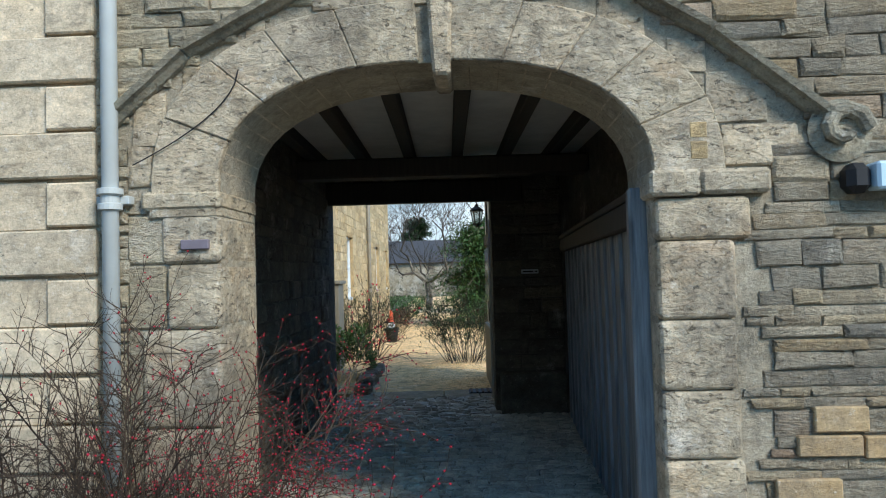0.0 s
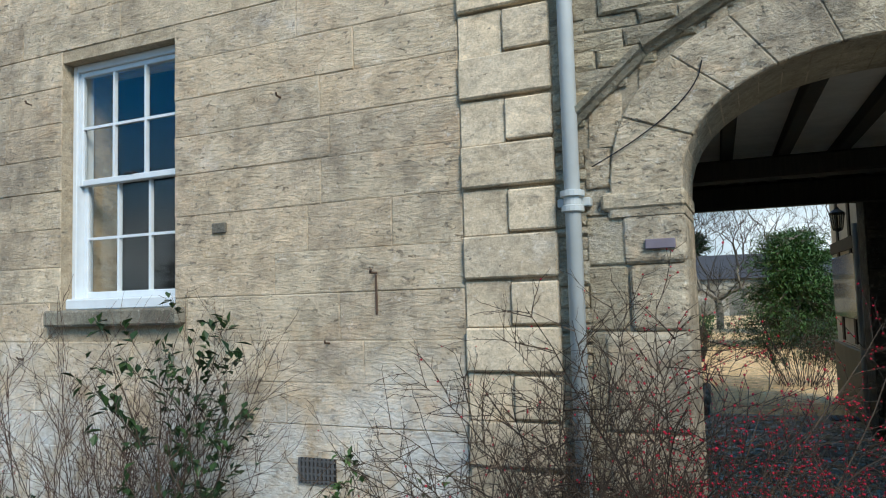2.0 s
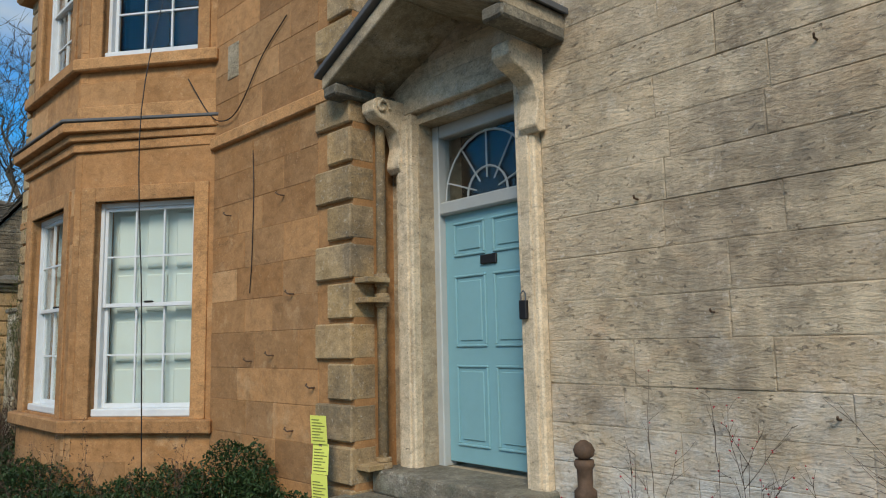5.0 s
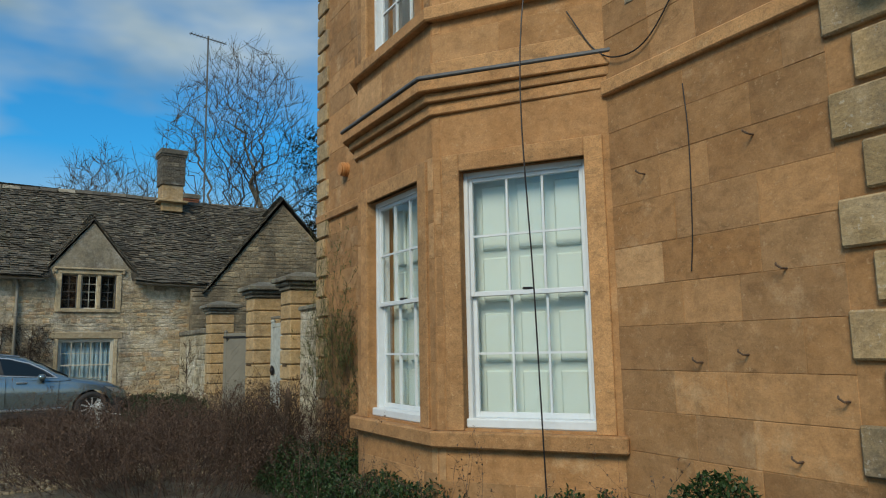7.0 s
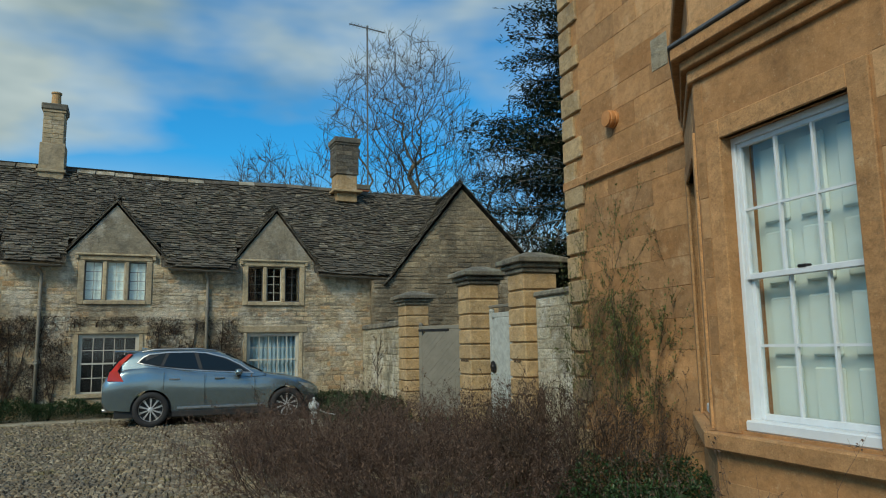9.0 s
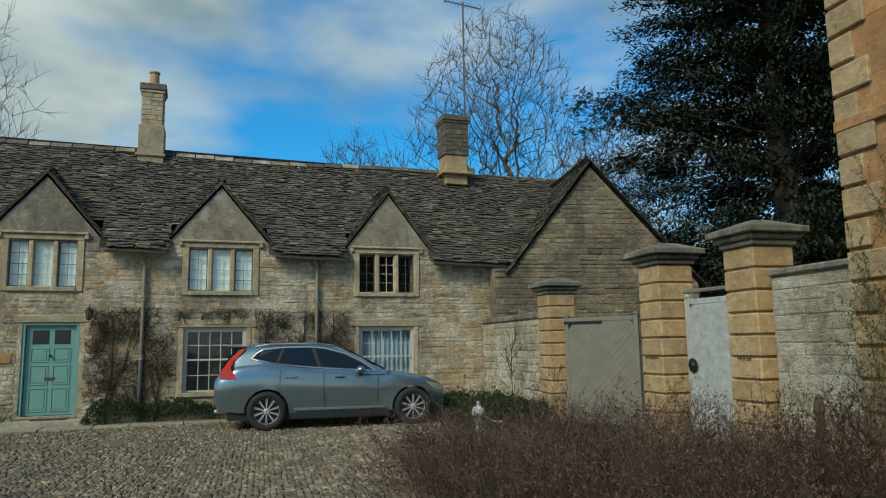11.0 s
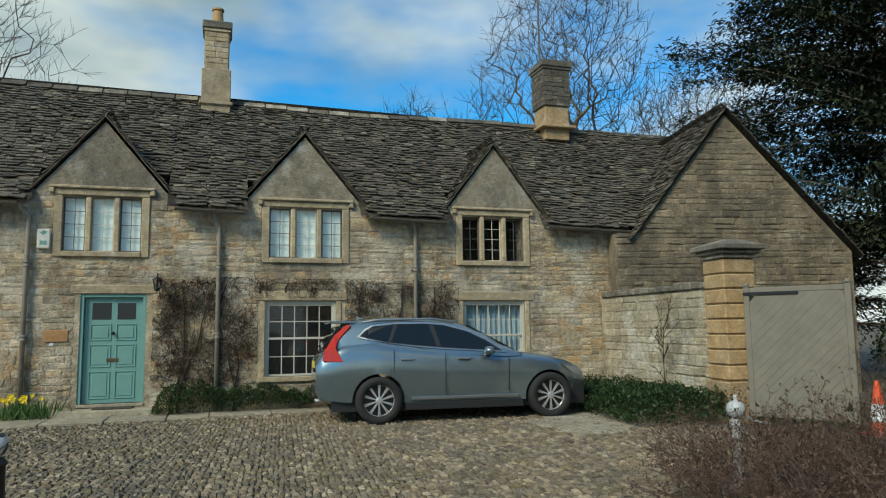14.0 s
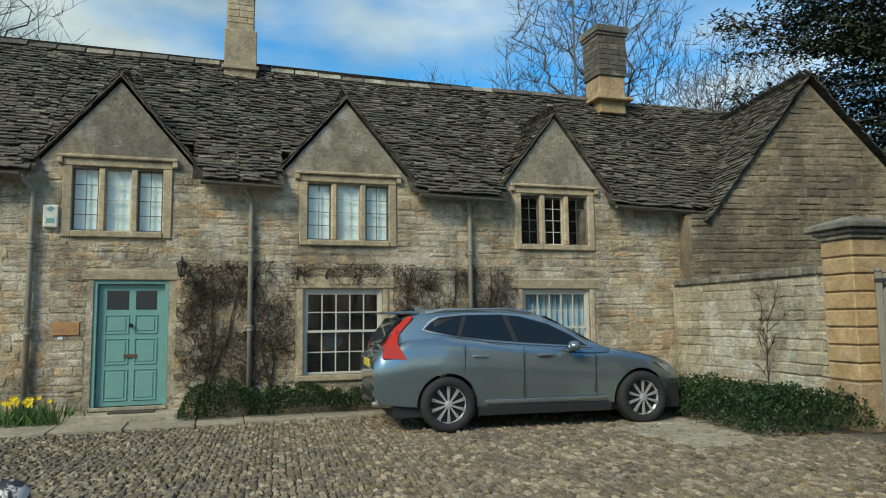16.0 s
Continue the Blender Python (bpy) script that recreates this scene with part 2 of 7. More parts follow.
GOLD_TRIM = stone("golden trim stone", [(0.42, 0.225, 0.105), (0.37, 0.19, 0.085), (0.46, 0.255, 0.125)], pale=(0.58, 0.4, 0.22), dark=(0.19, 0.115, 0.055), bump=0.2, depth=0.005)
QUOIN_GOLD = stone("weathered golden quoin", [(0.44, 0.3, 0.155), (0.36, 0.26, 0.145), (0.48, 0.34, 0.185)], dark_at=0.53, bump=0.4, depth=0.01)
PIERSTONE = stone("banded pier stone", [(0.47, 0.32, 0.165), (0.42, 0.28, 0.14), (0.5, 0.36, 0.2)], dark=(0.16, 0.115, 0.07), dark_at=0.55, bump=0.3, depth=0.008)
COTTAGE = stone("cottage rubble", [(0.64, 0.52, 0.37), (0.4, 0.35, 0.28), (0.7, 0.57, 0.4), (0.33, 0.3, 0.245), (0.75, 0.65, 0.5), (0.56, 0.44, 0.3), (0.7, 0.46, 0.26), (0.5, 0.43, 0.34)], pale=(0.74, 0.68, 0.56), pale_at=0.52, dark_at=0.5, bump=0.9, depth=0.035, vary=0.3, rust=0.3)
COTTAGE_BED = stone("cottage mortar", [(0.46, 0.4, 0.3), (0.52, 0.45, 0.35)], pale=(0.7, 0.64, 0.52), pale_at=0.53, dark_at=0.5, bump=0.9, depth=0.025)
# Darker tones than the cottage rubble, over the whole wing gable.
WINGSTONE = stone("dark wing rubble", [(0.31, 0.26, 0.19), (0.25, 0.21, 0.155), (0.39, 0.32, 0.23), (0.2, 0.17, 0.13)], pale=(0.54, 0.47, 0.36), dark=(0.06, 0.052, 0.04), pale_at=0.62, dark_at=0.49, bump=0.9, depth=0.03)
GARDENSTONE = stone("pale garden wall rubble", [(0.62, 0.58, 0.48), (0.5, 0.46, 0.37), (0.42, 0.37, 0.28), (0.68, 0.64, 0.55)], pale=(0.76, 0.74, 0.66), dark=(0.1, 0.09, 0.06), pale_at=0.54, dark_at=0.54, bump=0.9, depth=0.03, rust=0.25)
MULLION = stone("window dressing stone", [(0.44, 0.36, 0.25), (0.4, 0.33, 0.235)], dark_at=0.58, bump=0.4, depth=0.008)
GABLESTONE = stone("lichened gable stone", [(0.3, 0.27, 0.215), (0.33, 0.29, 0.23)], pale=(0.52, 0.49, 0.42), pale_at=0.54, dark_at=0.5, bump=0.8, depth=0.02)
SLATE = stone("stone slates", [(0.075, 0.068, 0.058), (0.115, 0.1, 0.085), (0.05, 0.046, 0.04), (0.15, 0.125, 0.1), (0.08, 0.07, 0.058), (0.26, 0.235, 0.2)], pale=(0.42, 0.4, 0.35), dark=(0.03, 0.028, 0.024), pale_at=0.66, bump=0.9, depth=0.02, moss=(0.12, 0.115, 0.07), vary=0.5, contrast=1.5)
COBBLE = stone("cobbles", [(0.135, 0.1, 0.06), (0.2, 0.155, 0.095), (0.08, 0.06, 0.04), (0.38, 0.32, 0.24), (0.155, 0.117, 0.07)], pale_at=0.68, dark_at=0.52, bump=0.5, depth=0.01, layers=0.4, rough=0.88, moss=(0.15, 0.13, 0.03), vary=0.4)
COBBLE_DARK = stone("passage cobbles", [(0.46, 0.44, 0.41), (0.6, 0.57, 0.53), (0.34, 0.325, 0.305)], bump=0.5, depth=0.01, layers=0.4, rough=0.3)
PAVING = stone("paving slabs", [(0.26, 0.24, 0.2), (0.31, 0.285, 0.235), (0.22, 0.205, 0.175)], bump=0.4, depth=0.006, layers=0.3, moss=(0.15, 0.16, 0.08))
EARTH = stone("earth", [(0.075, 0.06, 0.042), (0.1, 0.08, 0.055)], bump=1.0, depth=0.03, layers=0.3, moss=(0.12, 0.13, 0.05))
RANGESTONE = stone("sunny range rubble", [(0.6, 0.46, 0.27), (0.5, 0.38, 0.22), (0.66, 0.53, 0.34), (0.56, 0.41, 0.22)], pale=(0.74, 0.64, 0.46), bump=0.6, depth=0.02)
GRAVEL = stone("golden gravel", [(0.72, 0.5, 0.27), (0.62, 0.42, 0.22), (0.78, 0.58, 0.34)], pale=(0.85, 0.74, 0.56), dark=(0.22, 0.13, 0.06), dark_at=0.7, pits=0.57, contrast=1.5, grain=16, bump=1.0, depth=0.03, layers=0.3)
WHITE = plain("white gloss paint", (0.66, 0.71, 0.74), 0.35, vary=0.1)
CREAM = plain("cream window paint", (0.58, 0.55, 0.46), 0.5, vary=0.15)
BLUE = plain("pale blue door paint", (0.2, 0.42, 0.47), 0.4, vary=0.08, scale=5)
GREEN = plain("sage green door paint", (0.15, 0.33, 0.295), 0.45, vary=0.12, scale=6)
PIPE = plain("pale grey pipe paint", (0.46, 0.49, 0.48), 0.45, vary=0.15, scale=4)
PIPE_STONE = plain("stone coloured pipe paint", (0.3, 0.27, 0.215), 0.6, vary=0.3, scale=6)
IRON = plain("black iron", (0.02, 0.02, 0.022), 0.5, 0.4)
RUST = plain("rusty iron", (0.16, 0.1, 0.065), 0.85, 0.2, vary=0.5, scale=20)
LEAD = plain("lead flashing", (0.12, 0.125, 0.13), 0.6, 0.2)
SHUTTER = plain("white shutters", (0.6, 0.68, 0.63), 0.5, vary=0.08)
# Near-black colour that paints the shade of unlit rooms behind the windows.
ROOM_SHADE = plain("painted room shade", (0.022, 0.022, 0.022), 0.9)
CURTAIN = plain("blue curtain", (0.4, 0.56, 0.64), 0.9, vary=0.2)
NET = plain("pale blind", (0.84, 0.98, 0.96), 0.8, vary=0.15)
PANE = glass("window glass")
OAK = wood("dark oak", (0.022, 0.018, 0.014), (0.045, 0.036, 0.028), 0.75)
TARRED = wood("old blue-black gate boards", (0.04, 0.048, 0.054), (0.23, 0.26, 0.275), 0.5, (14, 14, 1.0))
PLASTER = plain("old ceiling plaster", (0.74, 0.72, 0.68), 0.9, vary=0.25, scale=3, bump=0.3)
GATEPAINT = plain("grey-green gate paint", (0.21, 0.195, 0.155), 0.6, vary=0.25, scale=4)
PALEGATE = plain("peeling pale gate paint", (0.5, 0.53, 0.49), 0.65, vary=0.4, scale=9)

# ---- building helpers ----
def thing(name, label, category, m=None, group="", kind=""):
    ob = tagged(new(name), label, category, group, kind)
    if m is not None:
        ob.matrix_world = m
    return ob


def part(name, bm, material, parent=None, label="", smooth=False):
    me = bpy.data.meshes.new(name)
    if isinstance(bm, tuple):
        me.from_pydata(*bm[:1], [], bm[1])
    else:
        bm.to_mesh(me)
        bm.free()
    me.materials.append(material)
    if smooth:
        me.shade_smooth()
    ob = new(name, me)
    ob.parent = parent
    return tagged(ob, label)


def solo(name, bm, material, label, category, m=None, group="", kind="", smooth=False):
    ob = part(name, bm, material, None, "", smooth)
    if m is not None:
        ob.matrix_world = m
    return tagged(ob, label, category, group, kind)


def box(x0, x1, y0, y1, z0, z1, bevel=0.0, bm=None, segs=1):
    """An upright box, bevelled, in a bmesh of its own or added to bm."""
    b = bmesh.new()
    bmesh.ops.create_cube(b, size=1.0, matrix=Matrix.Translation(((x0 + x1) / 2, (y0 + y1) / 2, (z0 + z1) / 2)) @ Matrix.Diagonal((abs(x1 - x0), abs(y1 - y0), abs(z1 - z0), 1)))
    if bevel:
        bmesh.ops.bevel(b, geom=b.edges[:], offset=bevel, segments=segs, affect="EDGES", profile=0.5)
    return merge(bm, b)


def merge(bm, b, m=None):
    if m is not None:
        b.transform(m)
    if bm is None:
        return b
    me = bpy.data.meshes.new("tmp")
    b.to_mesh(me)
    b.free()
    bm.from_mesh(me)
    bpy.data.meshes.remove(me)
    return bm


def tube(points, radius, sides=8, bm=None, ends=None, cap=True):
    """A tube along points; radius may taper to ends."""
    b = bm if bm is not None else bmesh.new()
    pts = [Vector(p) for p in points]
    last, n = None, len(pts)
    for i, p in enumerate(pts):
        d = (pts[min(i + 1, n - 1)] - pts[max(i - 1, 0)]).normalized()
        a = d.orthogonal().normalized() if last is None else (last[1] - d * last[1].dot(d)).normalized()
        r = radius if ends is None else radius + (ends - radius) * i / (n - 1)
        c = d.cross(a)
        ring = [b.verts.new(p + (a * math.cos(k * 2 * math.pi / sides) + c * math.sin(k * 2 * math.pi / sides)) * r) for k in range(sides)]
        if last:
            for k in range(sides):
                b.faces.new((last[0][k], last[0][(k + 1) % sides], ring[(k + 1) % sides], ring[k]))
        elif cap:
            b.faces.new(ring[::-1])
        last = (ring, a)
    if cap:
        b.faces.new(last[0])
    return b


def lathe(profile, sides=24, bm=None):
    """A turned shape about z from (radius, z) pairs."""
    b = bmesh.new()
    rings = [[b.verts.new((r * math.cos(k * 2 * math.pi / sides), r * math.sin(k * 2 * math.pi / sides), z)) for k in range(sides)] for r, z in profile]
    for p, q in zip(rings, rings[1:]):
        for k in range(sides):
            b.faces.new((p[k], p[(k + 1) % sides], q[(k + 1) % sides], q[k]))
    b.faces.new(rings[0][::-1])
    b.faces.new(rings[-1])
    return merge(bm, b)


def prism(outline, y0, y1, bevel=0.0, bm=None):
    """An (x, z) outline carried from y0 to y1."""
    b = bmesh.new()
    f = [b.verts.new((x, y0, z)) for x, z in outline]
    k = [b.verts.new((x, y1, z)) for x, z in outline]
    n = len(f)
    b.faces.new(f)
    b.faces.new(k[::-1])
    for i in range(n):
        b.faces.new((f[i], k[i], k[(i + 1) % n], f[(i + 1) % n]))
    bmesh.ops.recalc_face_normals(b, faces=b.faces)
    if bevel:
        bmesh.ops.bevel(b, geom=b.edges[:], offset=bevel, segments=1, affect="EDGES")
    return merge(bm, b)


def pierced(x0, x1, z0, z1, y0, y1, holes):
    """A wall of real thickness with rectangular openings through it."""
    xs = sorted({x0, x1, *[h[0] for h in holes], *[h[1] for h in holes]})
    zs = sorted({z0, z1, *[h[2] for h in holes], *[h[3] for h in holes]})
    xs, zs = [x for x in xs if x0 <= x <= x1], [z for z in zs if z0 <= z <= z1]
    b = bmesh.new()
    v = {(i, j, k): b.verts.new((x, y, z)) for i, x in enumerate(xs) for j, z in enumerate(zs) for k, y in enumerate((y0, y1))}

    def solid(i, j):
        if not (0 <= i < len(xs) - 1 and 0 <= j < len(zs) - 1):
            return False
        cx, cz = (xs[i] + xs[i + 1]) / 2, (zs[j] + zs[j + 1]) / 2
        return not any(h[0] < cx < h[1] and h[2] < cz < h[3] for h in holes)

    for i in range(len(xs) - 1):
        for j in range(len(zs) - 1):
            if not solid(i, j):
                continue
            b.faces.new([v[c] for c in ((i, j, 0), (i + 1, j, 0), (i + 1, j + 1, 0), (i, j + 1, 0))])
            b.faces.new([v[c] for c in ((i, j, 1), (i, j + 1, 1), (i + 1, j + 1, 1), (i + 1, j, 1))])
            for di, dj, e in ((-1, 0, ((i, j), (i, j + 1))), (1, 0, ((i + 1, j + 1), (i + 1, j))), (0, -1, ((i + 1, j), (i, j))), (0, 1, ((i, j + 1), (i + 1, j + 1)))):
                if not solid(i + di, j + dj):
                    (a, c), (d, f) = e
                    b.faces.new((v[a, c, 0], v[a, c, 1], v[d, f, 1], v[d, f, 0]))
    loose = [q for q in b.verts if not q.link_faces]
    bmesh.ops.delete(b, geom=loose, context="VERTS")
    bmesh.ops.recalc_face_normals(b, faces=b.faces)
    return b


def slab_mesh(rng, w, h, d, edge, rough):
    """Verts and faces of one stone face: proud by d, with worn edges."""
    def j(s):
        return rng.uniform(-s, s)
    e = min(edge, w * 0.25, h * 0.3)
    o = [(-w / 2, 0.004, -h / 2), (w / 2, 0.004, -h / 2), (w / 2, 0.004, h / 2), (-w / 2, 0.004, h / 2)]
    q = [(x + j(rough), -d * 0.55, z + j(rough)) for x, _, z in o]
    f = [(x - math.copysign(e, x) + j(rough), -d + j(d * 0.25), z - math.copysign(e, z) + j(rough)) for x, _, z in o]
    faces = []
    for a, b in ((0, 4), (4, 8)):
        for i in range(4):
            faces.append((a + i, a + (i + 1) % 4, b + (i + 1) % 4, b + i))
    faces.append((8, 9, 10, 11))
    return o + q + f, faces


def spread(rng, free, z0, z1, heights, lengths, gap):
    """Stones laid in courses: (x, z, w, h) wherever free(z0, z1) leaves room."""
    out, z = [], z0
    while z < z1 - 0.02:
        h = min(rng.uniform(*heights), z1 - z)
        if z1 - z - h < heights[0] * 0.6:
            h = z1 - z
        for a, b in free(z, z + h):
            x = a
            while x < b - 0.01:
                w = min(rng.uniform(*lengths), b - x)
                if b - x - w < lengths[0] * 0.6:
                    w = b - x
                out.append((x + w / 2, z + h / 2, w - gap, h - gap))
                x += w
        z += h
    return out


def free_of(x0, x1, holes):
    """The stretches of x0..x1 that no rectangular hole takes between two heights."""
    def free(za, zb):
        cuts = sorted((h[0], h[1]) for h in holes if h[2] < zb - 0.01 and h[3] > za + 0.01)
        out, x = [], x0
        for a, b in cuts:
            if a > x + 0.03:
                out.append((x, min(a, x1)))
            x = max(x, b)
        if x < x1 - 0.03:
            out.append((x, x1))
        return [(a, b) for a, b in out if b > a]
    return free


PIECES = []


def lay(name, stones, m, parent, material, near, rng, depth=(0.006, 0.014), edge=0.012, rough=0.004, most=300):
    """Queue the stones of one wall: those nearest to near as objects, the rest as one part."""
    PIECES.append((name, stones, m, parent, material, near, rng, depth, edge, rough, most))


def lay_all():
    for name, stones, m, parent, material, near, rng, depth, edge, rough, most in PIECES:
        stones = sorted(stones, key=lambda s: math.hypot(s[0] - near[0], s[1] - near[1]))
        for x, z, w, h in stones[:most]:
            vs, fs = slab_mesh(rng, w, h, rng.uniform(*depth), edge, rough)
            ob = part(name, (vs, fs), material, parent)
            ob.location = (x, 0, z)
            if parent is None:
                ob.matrix_world = m @ Matrix.Translation((x, 0, z))
        vs, fs = [], []
        for x, z, w, h in stones[most:]:
            a, b = slab_mesh(rng, w, h, rng.uniform(*depth), edge, rough)
            n = len(vs)
            vs += [(p[0] + x, p[1], p[2] + z) for p in a]
            fs += [tuple(i + n for i in f) for f in b]
        if vs:
            ob = part(name + "work", (vs, fs), material, parent)
            tagged(ob, kind="stuff")

# ---- frames of the buildings: x along the front, y into the wall, z up ----
F = pose(0, 3.2, 0, 0, 0, -2.66)
O = pose(0, 3.2, 0)
C = pose(-28.95, 0, 0, 0, 0, 94.4)
W = pose(-28.75, 3.75, 0, 0, 0, 83)
rng = random.Random(4)


def struct(name, bm, material, label, category, m=None, smooth=False):
    return solo(name, bm, material, label, category, m, "", "structure", smooth)


# ---- ground ----
def sheet(x0, x1, y0, y1, z):
    b = bmesh.new()
    b.faces.new([b.verts.new(p) for p in ((x0, y0, z), (x1, y0, z), (x1, y1, z), (x0, y1, z))])
    return b


struct("ground", sheet(-900, 900, -900, 900, -0.05), EARTH, "dark earth with thin grass reaching the horizon", "ground")
struct("road", box(-29, 8, -16, 3.1, -0.3, -0.012), EARTH, "cobbled courtyard bed of mossy earth", "courtyard")
struct("passage_floor", box(-1.5, 1.4, 3.1, 9.3, -0.3, -0.02), EARTH, "dark damp bed of the passage cobbles", "floor")
struct("gravel_drive", box(-2.3, 1.4, 9.9, 52, -0.3, 0.0), GRAVEL, "golden gravel drive beyond the archway", "drive")

# ---- grey ashlar house front ----
WIN = (-5.0, -4.0, 1.57, 3.25)
DOOR = (-8.18, -7.16, 0.72, 3.3)
wall_grey = struct("wall_grey", pierced(-8.6, -1.62, -0.1, 7.0, 0, 0.45, [WIN, DOOR]), ASHLAR_BED, "weathered grey-buff ashlar house wall with worn joints", "wall", F)
holes = [WIN, DOOR, (-8.6, -8.38, 0, 7), (-7.0, -6.98, 0, 3.4), (-8.4, -6.98, 0, 3.52), (-5.1, -3.9, 1.44, 1.58), (-2.1, -1.62, 0.2, 7)]
lay("ashlar_block", spread(random.Random(1), free_of(-8.6, -1.62, holes), -0.02, 5.6, (0.215, 0.265), (0.5, 1.3), 0.0035), F, wall_grey, ASHLAR, (-4.2, 1.9), random.Random(11), (0.003, 0.008), 0.005, 0.003)
struct("parapet", box(-8.6, -1.62, -0.05, 0.5, 7.0, 7.2, 0.02), ASHLAR, "plain stone coping on the house wall", "coping", F)
quoins = thing("corner_quoins", "dressed pale quoin blocks with undercut joints", "quoins", F, kind="structure")
z, k = 0.3, 0
while z < 5.4:
    if k % 2:
        part("quoin_block", box(-1.85, -1.615, -0.035, 0.02, z + 0.012, z + 0.215, 0.008), DRESSED, quoins)
        part("quoin_block", box(-2.09, -1.856, -0.014, 0.02, z, z + 0.224, 0.004), DRESSED, quoins)
    else:
        part("quoin_block", box(-2.09, -1.612, -0.04, 0.02, z + 0.012, z + 0.222, 0.009), DRESSED, quoins)
    z, k = z + 0.2255, k + 1

# ---- archway wall ----
CU, AA, SPRING, RISE, POW = -0.055, 0.985, 2.02, 0.57, 2.4


def arc(th, a, h):
    c, s = math.cos(th), math.sin(th)
    return CU + a * math.copysign(abs(c) ** (2 / POW), c), SPRING + h * max(0, s) ** (2 / POW)


def arch_outline(right, x1):
    pts = [(-1.62, -0.1), (CU - AA, -0.1)]
    pts += [arc(math.pi * (1 - i / 24), AA, RISE) for i in range(25)]
    if right > CU + AA:
        pts[-1] = (CU + AA, 1.9)
        pts += [(right, 1.9)]
    return pts + [(right, -0.1), (x1, -0.1), (x1, 4.9), (-1.62, 4.9)]


wall_arch = struct("wall_arch", merge(prism(arch_outline(CU + AA, 5.2), 0.004, 0.14), prism(arch_outline(1.3, 5.2), 0.14, 0.5)), MORTAR, "old rubble wall round a carriage archway", "wall", F)
HOOD = [(-1.5, 2.33), (-1.15, 2.63), (-0.64, 2.89), (-0.2, 3.0), (0.25, 3.0), (0.78, 2.86), (1.17, 2.62), (1.66, 2.22)]


def hood_span(z):
    if z < 2.25:
        return -1.5, 1.66
    xs = []
    for (xa, za), (xb, zb) in zip(HOOD, HOOD[1:]):
        if min(za, zb) <= z <= max(za, zb) and za != zb:
            xs.append(xa + (xb - xa) * (z - za) / (zb - za))
    if len(xs) == 1:
        return (-1.5, xs[0]) if xs[0] > 0 else (xs[0], 1.66)
    return (min(xs), max(xs)) if xs else (0, 0)


def rubble_free(za, zb):
    zm = (za + zb) / 2
    a, b = hood_span(zm)
    if zm > 3.02:
        return [(-1.62, 3.6)]
    if zm < 2.25:
        return [(-1.62, -1.47), (1.27 + 0.16 * abs(math.sin(zm * 9)) if zm < 1.93 else 1.45, 3.6)]
    return [(-1.62, max(-1.6, a - 0.05)), (b + 0.05, 3.6)]


right = spread(random.Random(2), rubble_free, 0.0, 4.6, (0.04, 0.125), (0.1, 0.42), 0.007)
lay("rubble_stone", [s for s in right if s[0] > 1.0], F, wall_arch, RUBBLE, (1.6, 1.5), random.Random(5), (0.005, 0.026), 0.014, 0.009, 290)
lay("pale_rubble_stone", [s for s in right if s[0] <= 1.0], F, wall_arch, PALE_RUBBLE, (-1.2, 2.7), random.Random(6), (0.006, 0.03), 0.018, 0.01, 150)


def spandrel_free(za, zb):
    zm = (za + zb) / 2
    a, b = hood_span(zm)
    t = (max(0.0, zm - SPRING) / 0.84)
    o = 1.29 * (1 - min(1, t) ** POW) ** (1 / POW)
    return [(max(a, -1.47), CU - o - 0.01), (CU + o + 0.01, b - 0.03)] if o > 0.05 else [(a, b)]


lay("spandrel_stone", spread(random.Random(3), spandrel_free, 2.06, 2.95, (0.16, 0.3), (0.2, 0.5), 0.01), F, wall_arch, ARCH, (0, 2.4), random.Random(7), (0.006, 0.014), 0.012, 0.008)
cuts = [0.0, 0.36, 0.74, 1.02, 1.3, 1.545]
cuts = cuts + [math.pi - c for c in cuts[::-1]]
for a, b in zip(cuts, cuts[1:]):
    key = a < math.pi / 2 < b
    ins = [arc(a + (b - a) * i / 6, AA, RISE) for i in range(7)]
    out = [arc(b - (b - a) * i / 6, 1.28 + 0.02 * (len(ins) % 2), 0.85) for i in range(7)]
    g = 0.004
    if key:
        ins, out = [(0.04, 2.515), (-0.04, 2.515)], [(-0.058, 2.89), (0.058, 2.89)]
        part("keystone", prism(ins + out, -0.06, 0.3, 0.015), ARCH, wall_arch, "narrow projecting keystone, chipped and dark below")
    else:
        part("voussoir", prism(ins + out, -0.03 - 0.01 * rng.random(), 0.5, 0.007), ARCH, wall_arch)
JH = [-0.02, 0.4, 0.78, 1.08, 1.39, 1.74, 1.93]
for za, zb in zip(JH, JH[1:]):
    w = 1.25 + 0.1 * rng.random()
    part("jamb_block", box(CU + AA - 0.004, w, -0.045, 0.13, za + 0.001, zb - 0.001, 0.03, segs=3), ARCH, wall_arch)
for za, zb in zip([-0.02, 0.55, 0.95, 1.4, 1.7, 1.93], [0.55, 0.95, 1.4, 1.7, 1.93, 1.95]):
    part("jamb_block", box(-1.25 - 0.2 * rng.random(), CU - AA + 0.004, -0.03, 0.5, za + 0.001, zb - 0.001, 0.03, segs=3), ARCH, wall_arch)
    part("jamb_block", box(-1.475, -1.3, -0.012, 0.1, za + 0.006, zb - 0.003, 0.008), PALE_RUBBLE, wall_arch)
part("impost", box(CU + AA - 0.03, 1.12, -0.075, 0.14, 1.935, 2.05, 0.014), ARCH, wall_arch)
part("impost", box(1.125, 1.43, -0.06, 0.1, 1.94, 2.05, 0.016), ARCH, wall_arch)
part("impost", box(-1.4, CU - AA + 0.01, -0.04, 0.5, 1.95, 2.035, 0.014), ARCH, wall_arch)

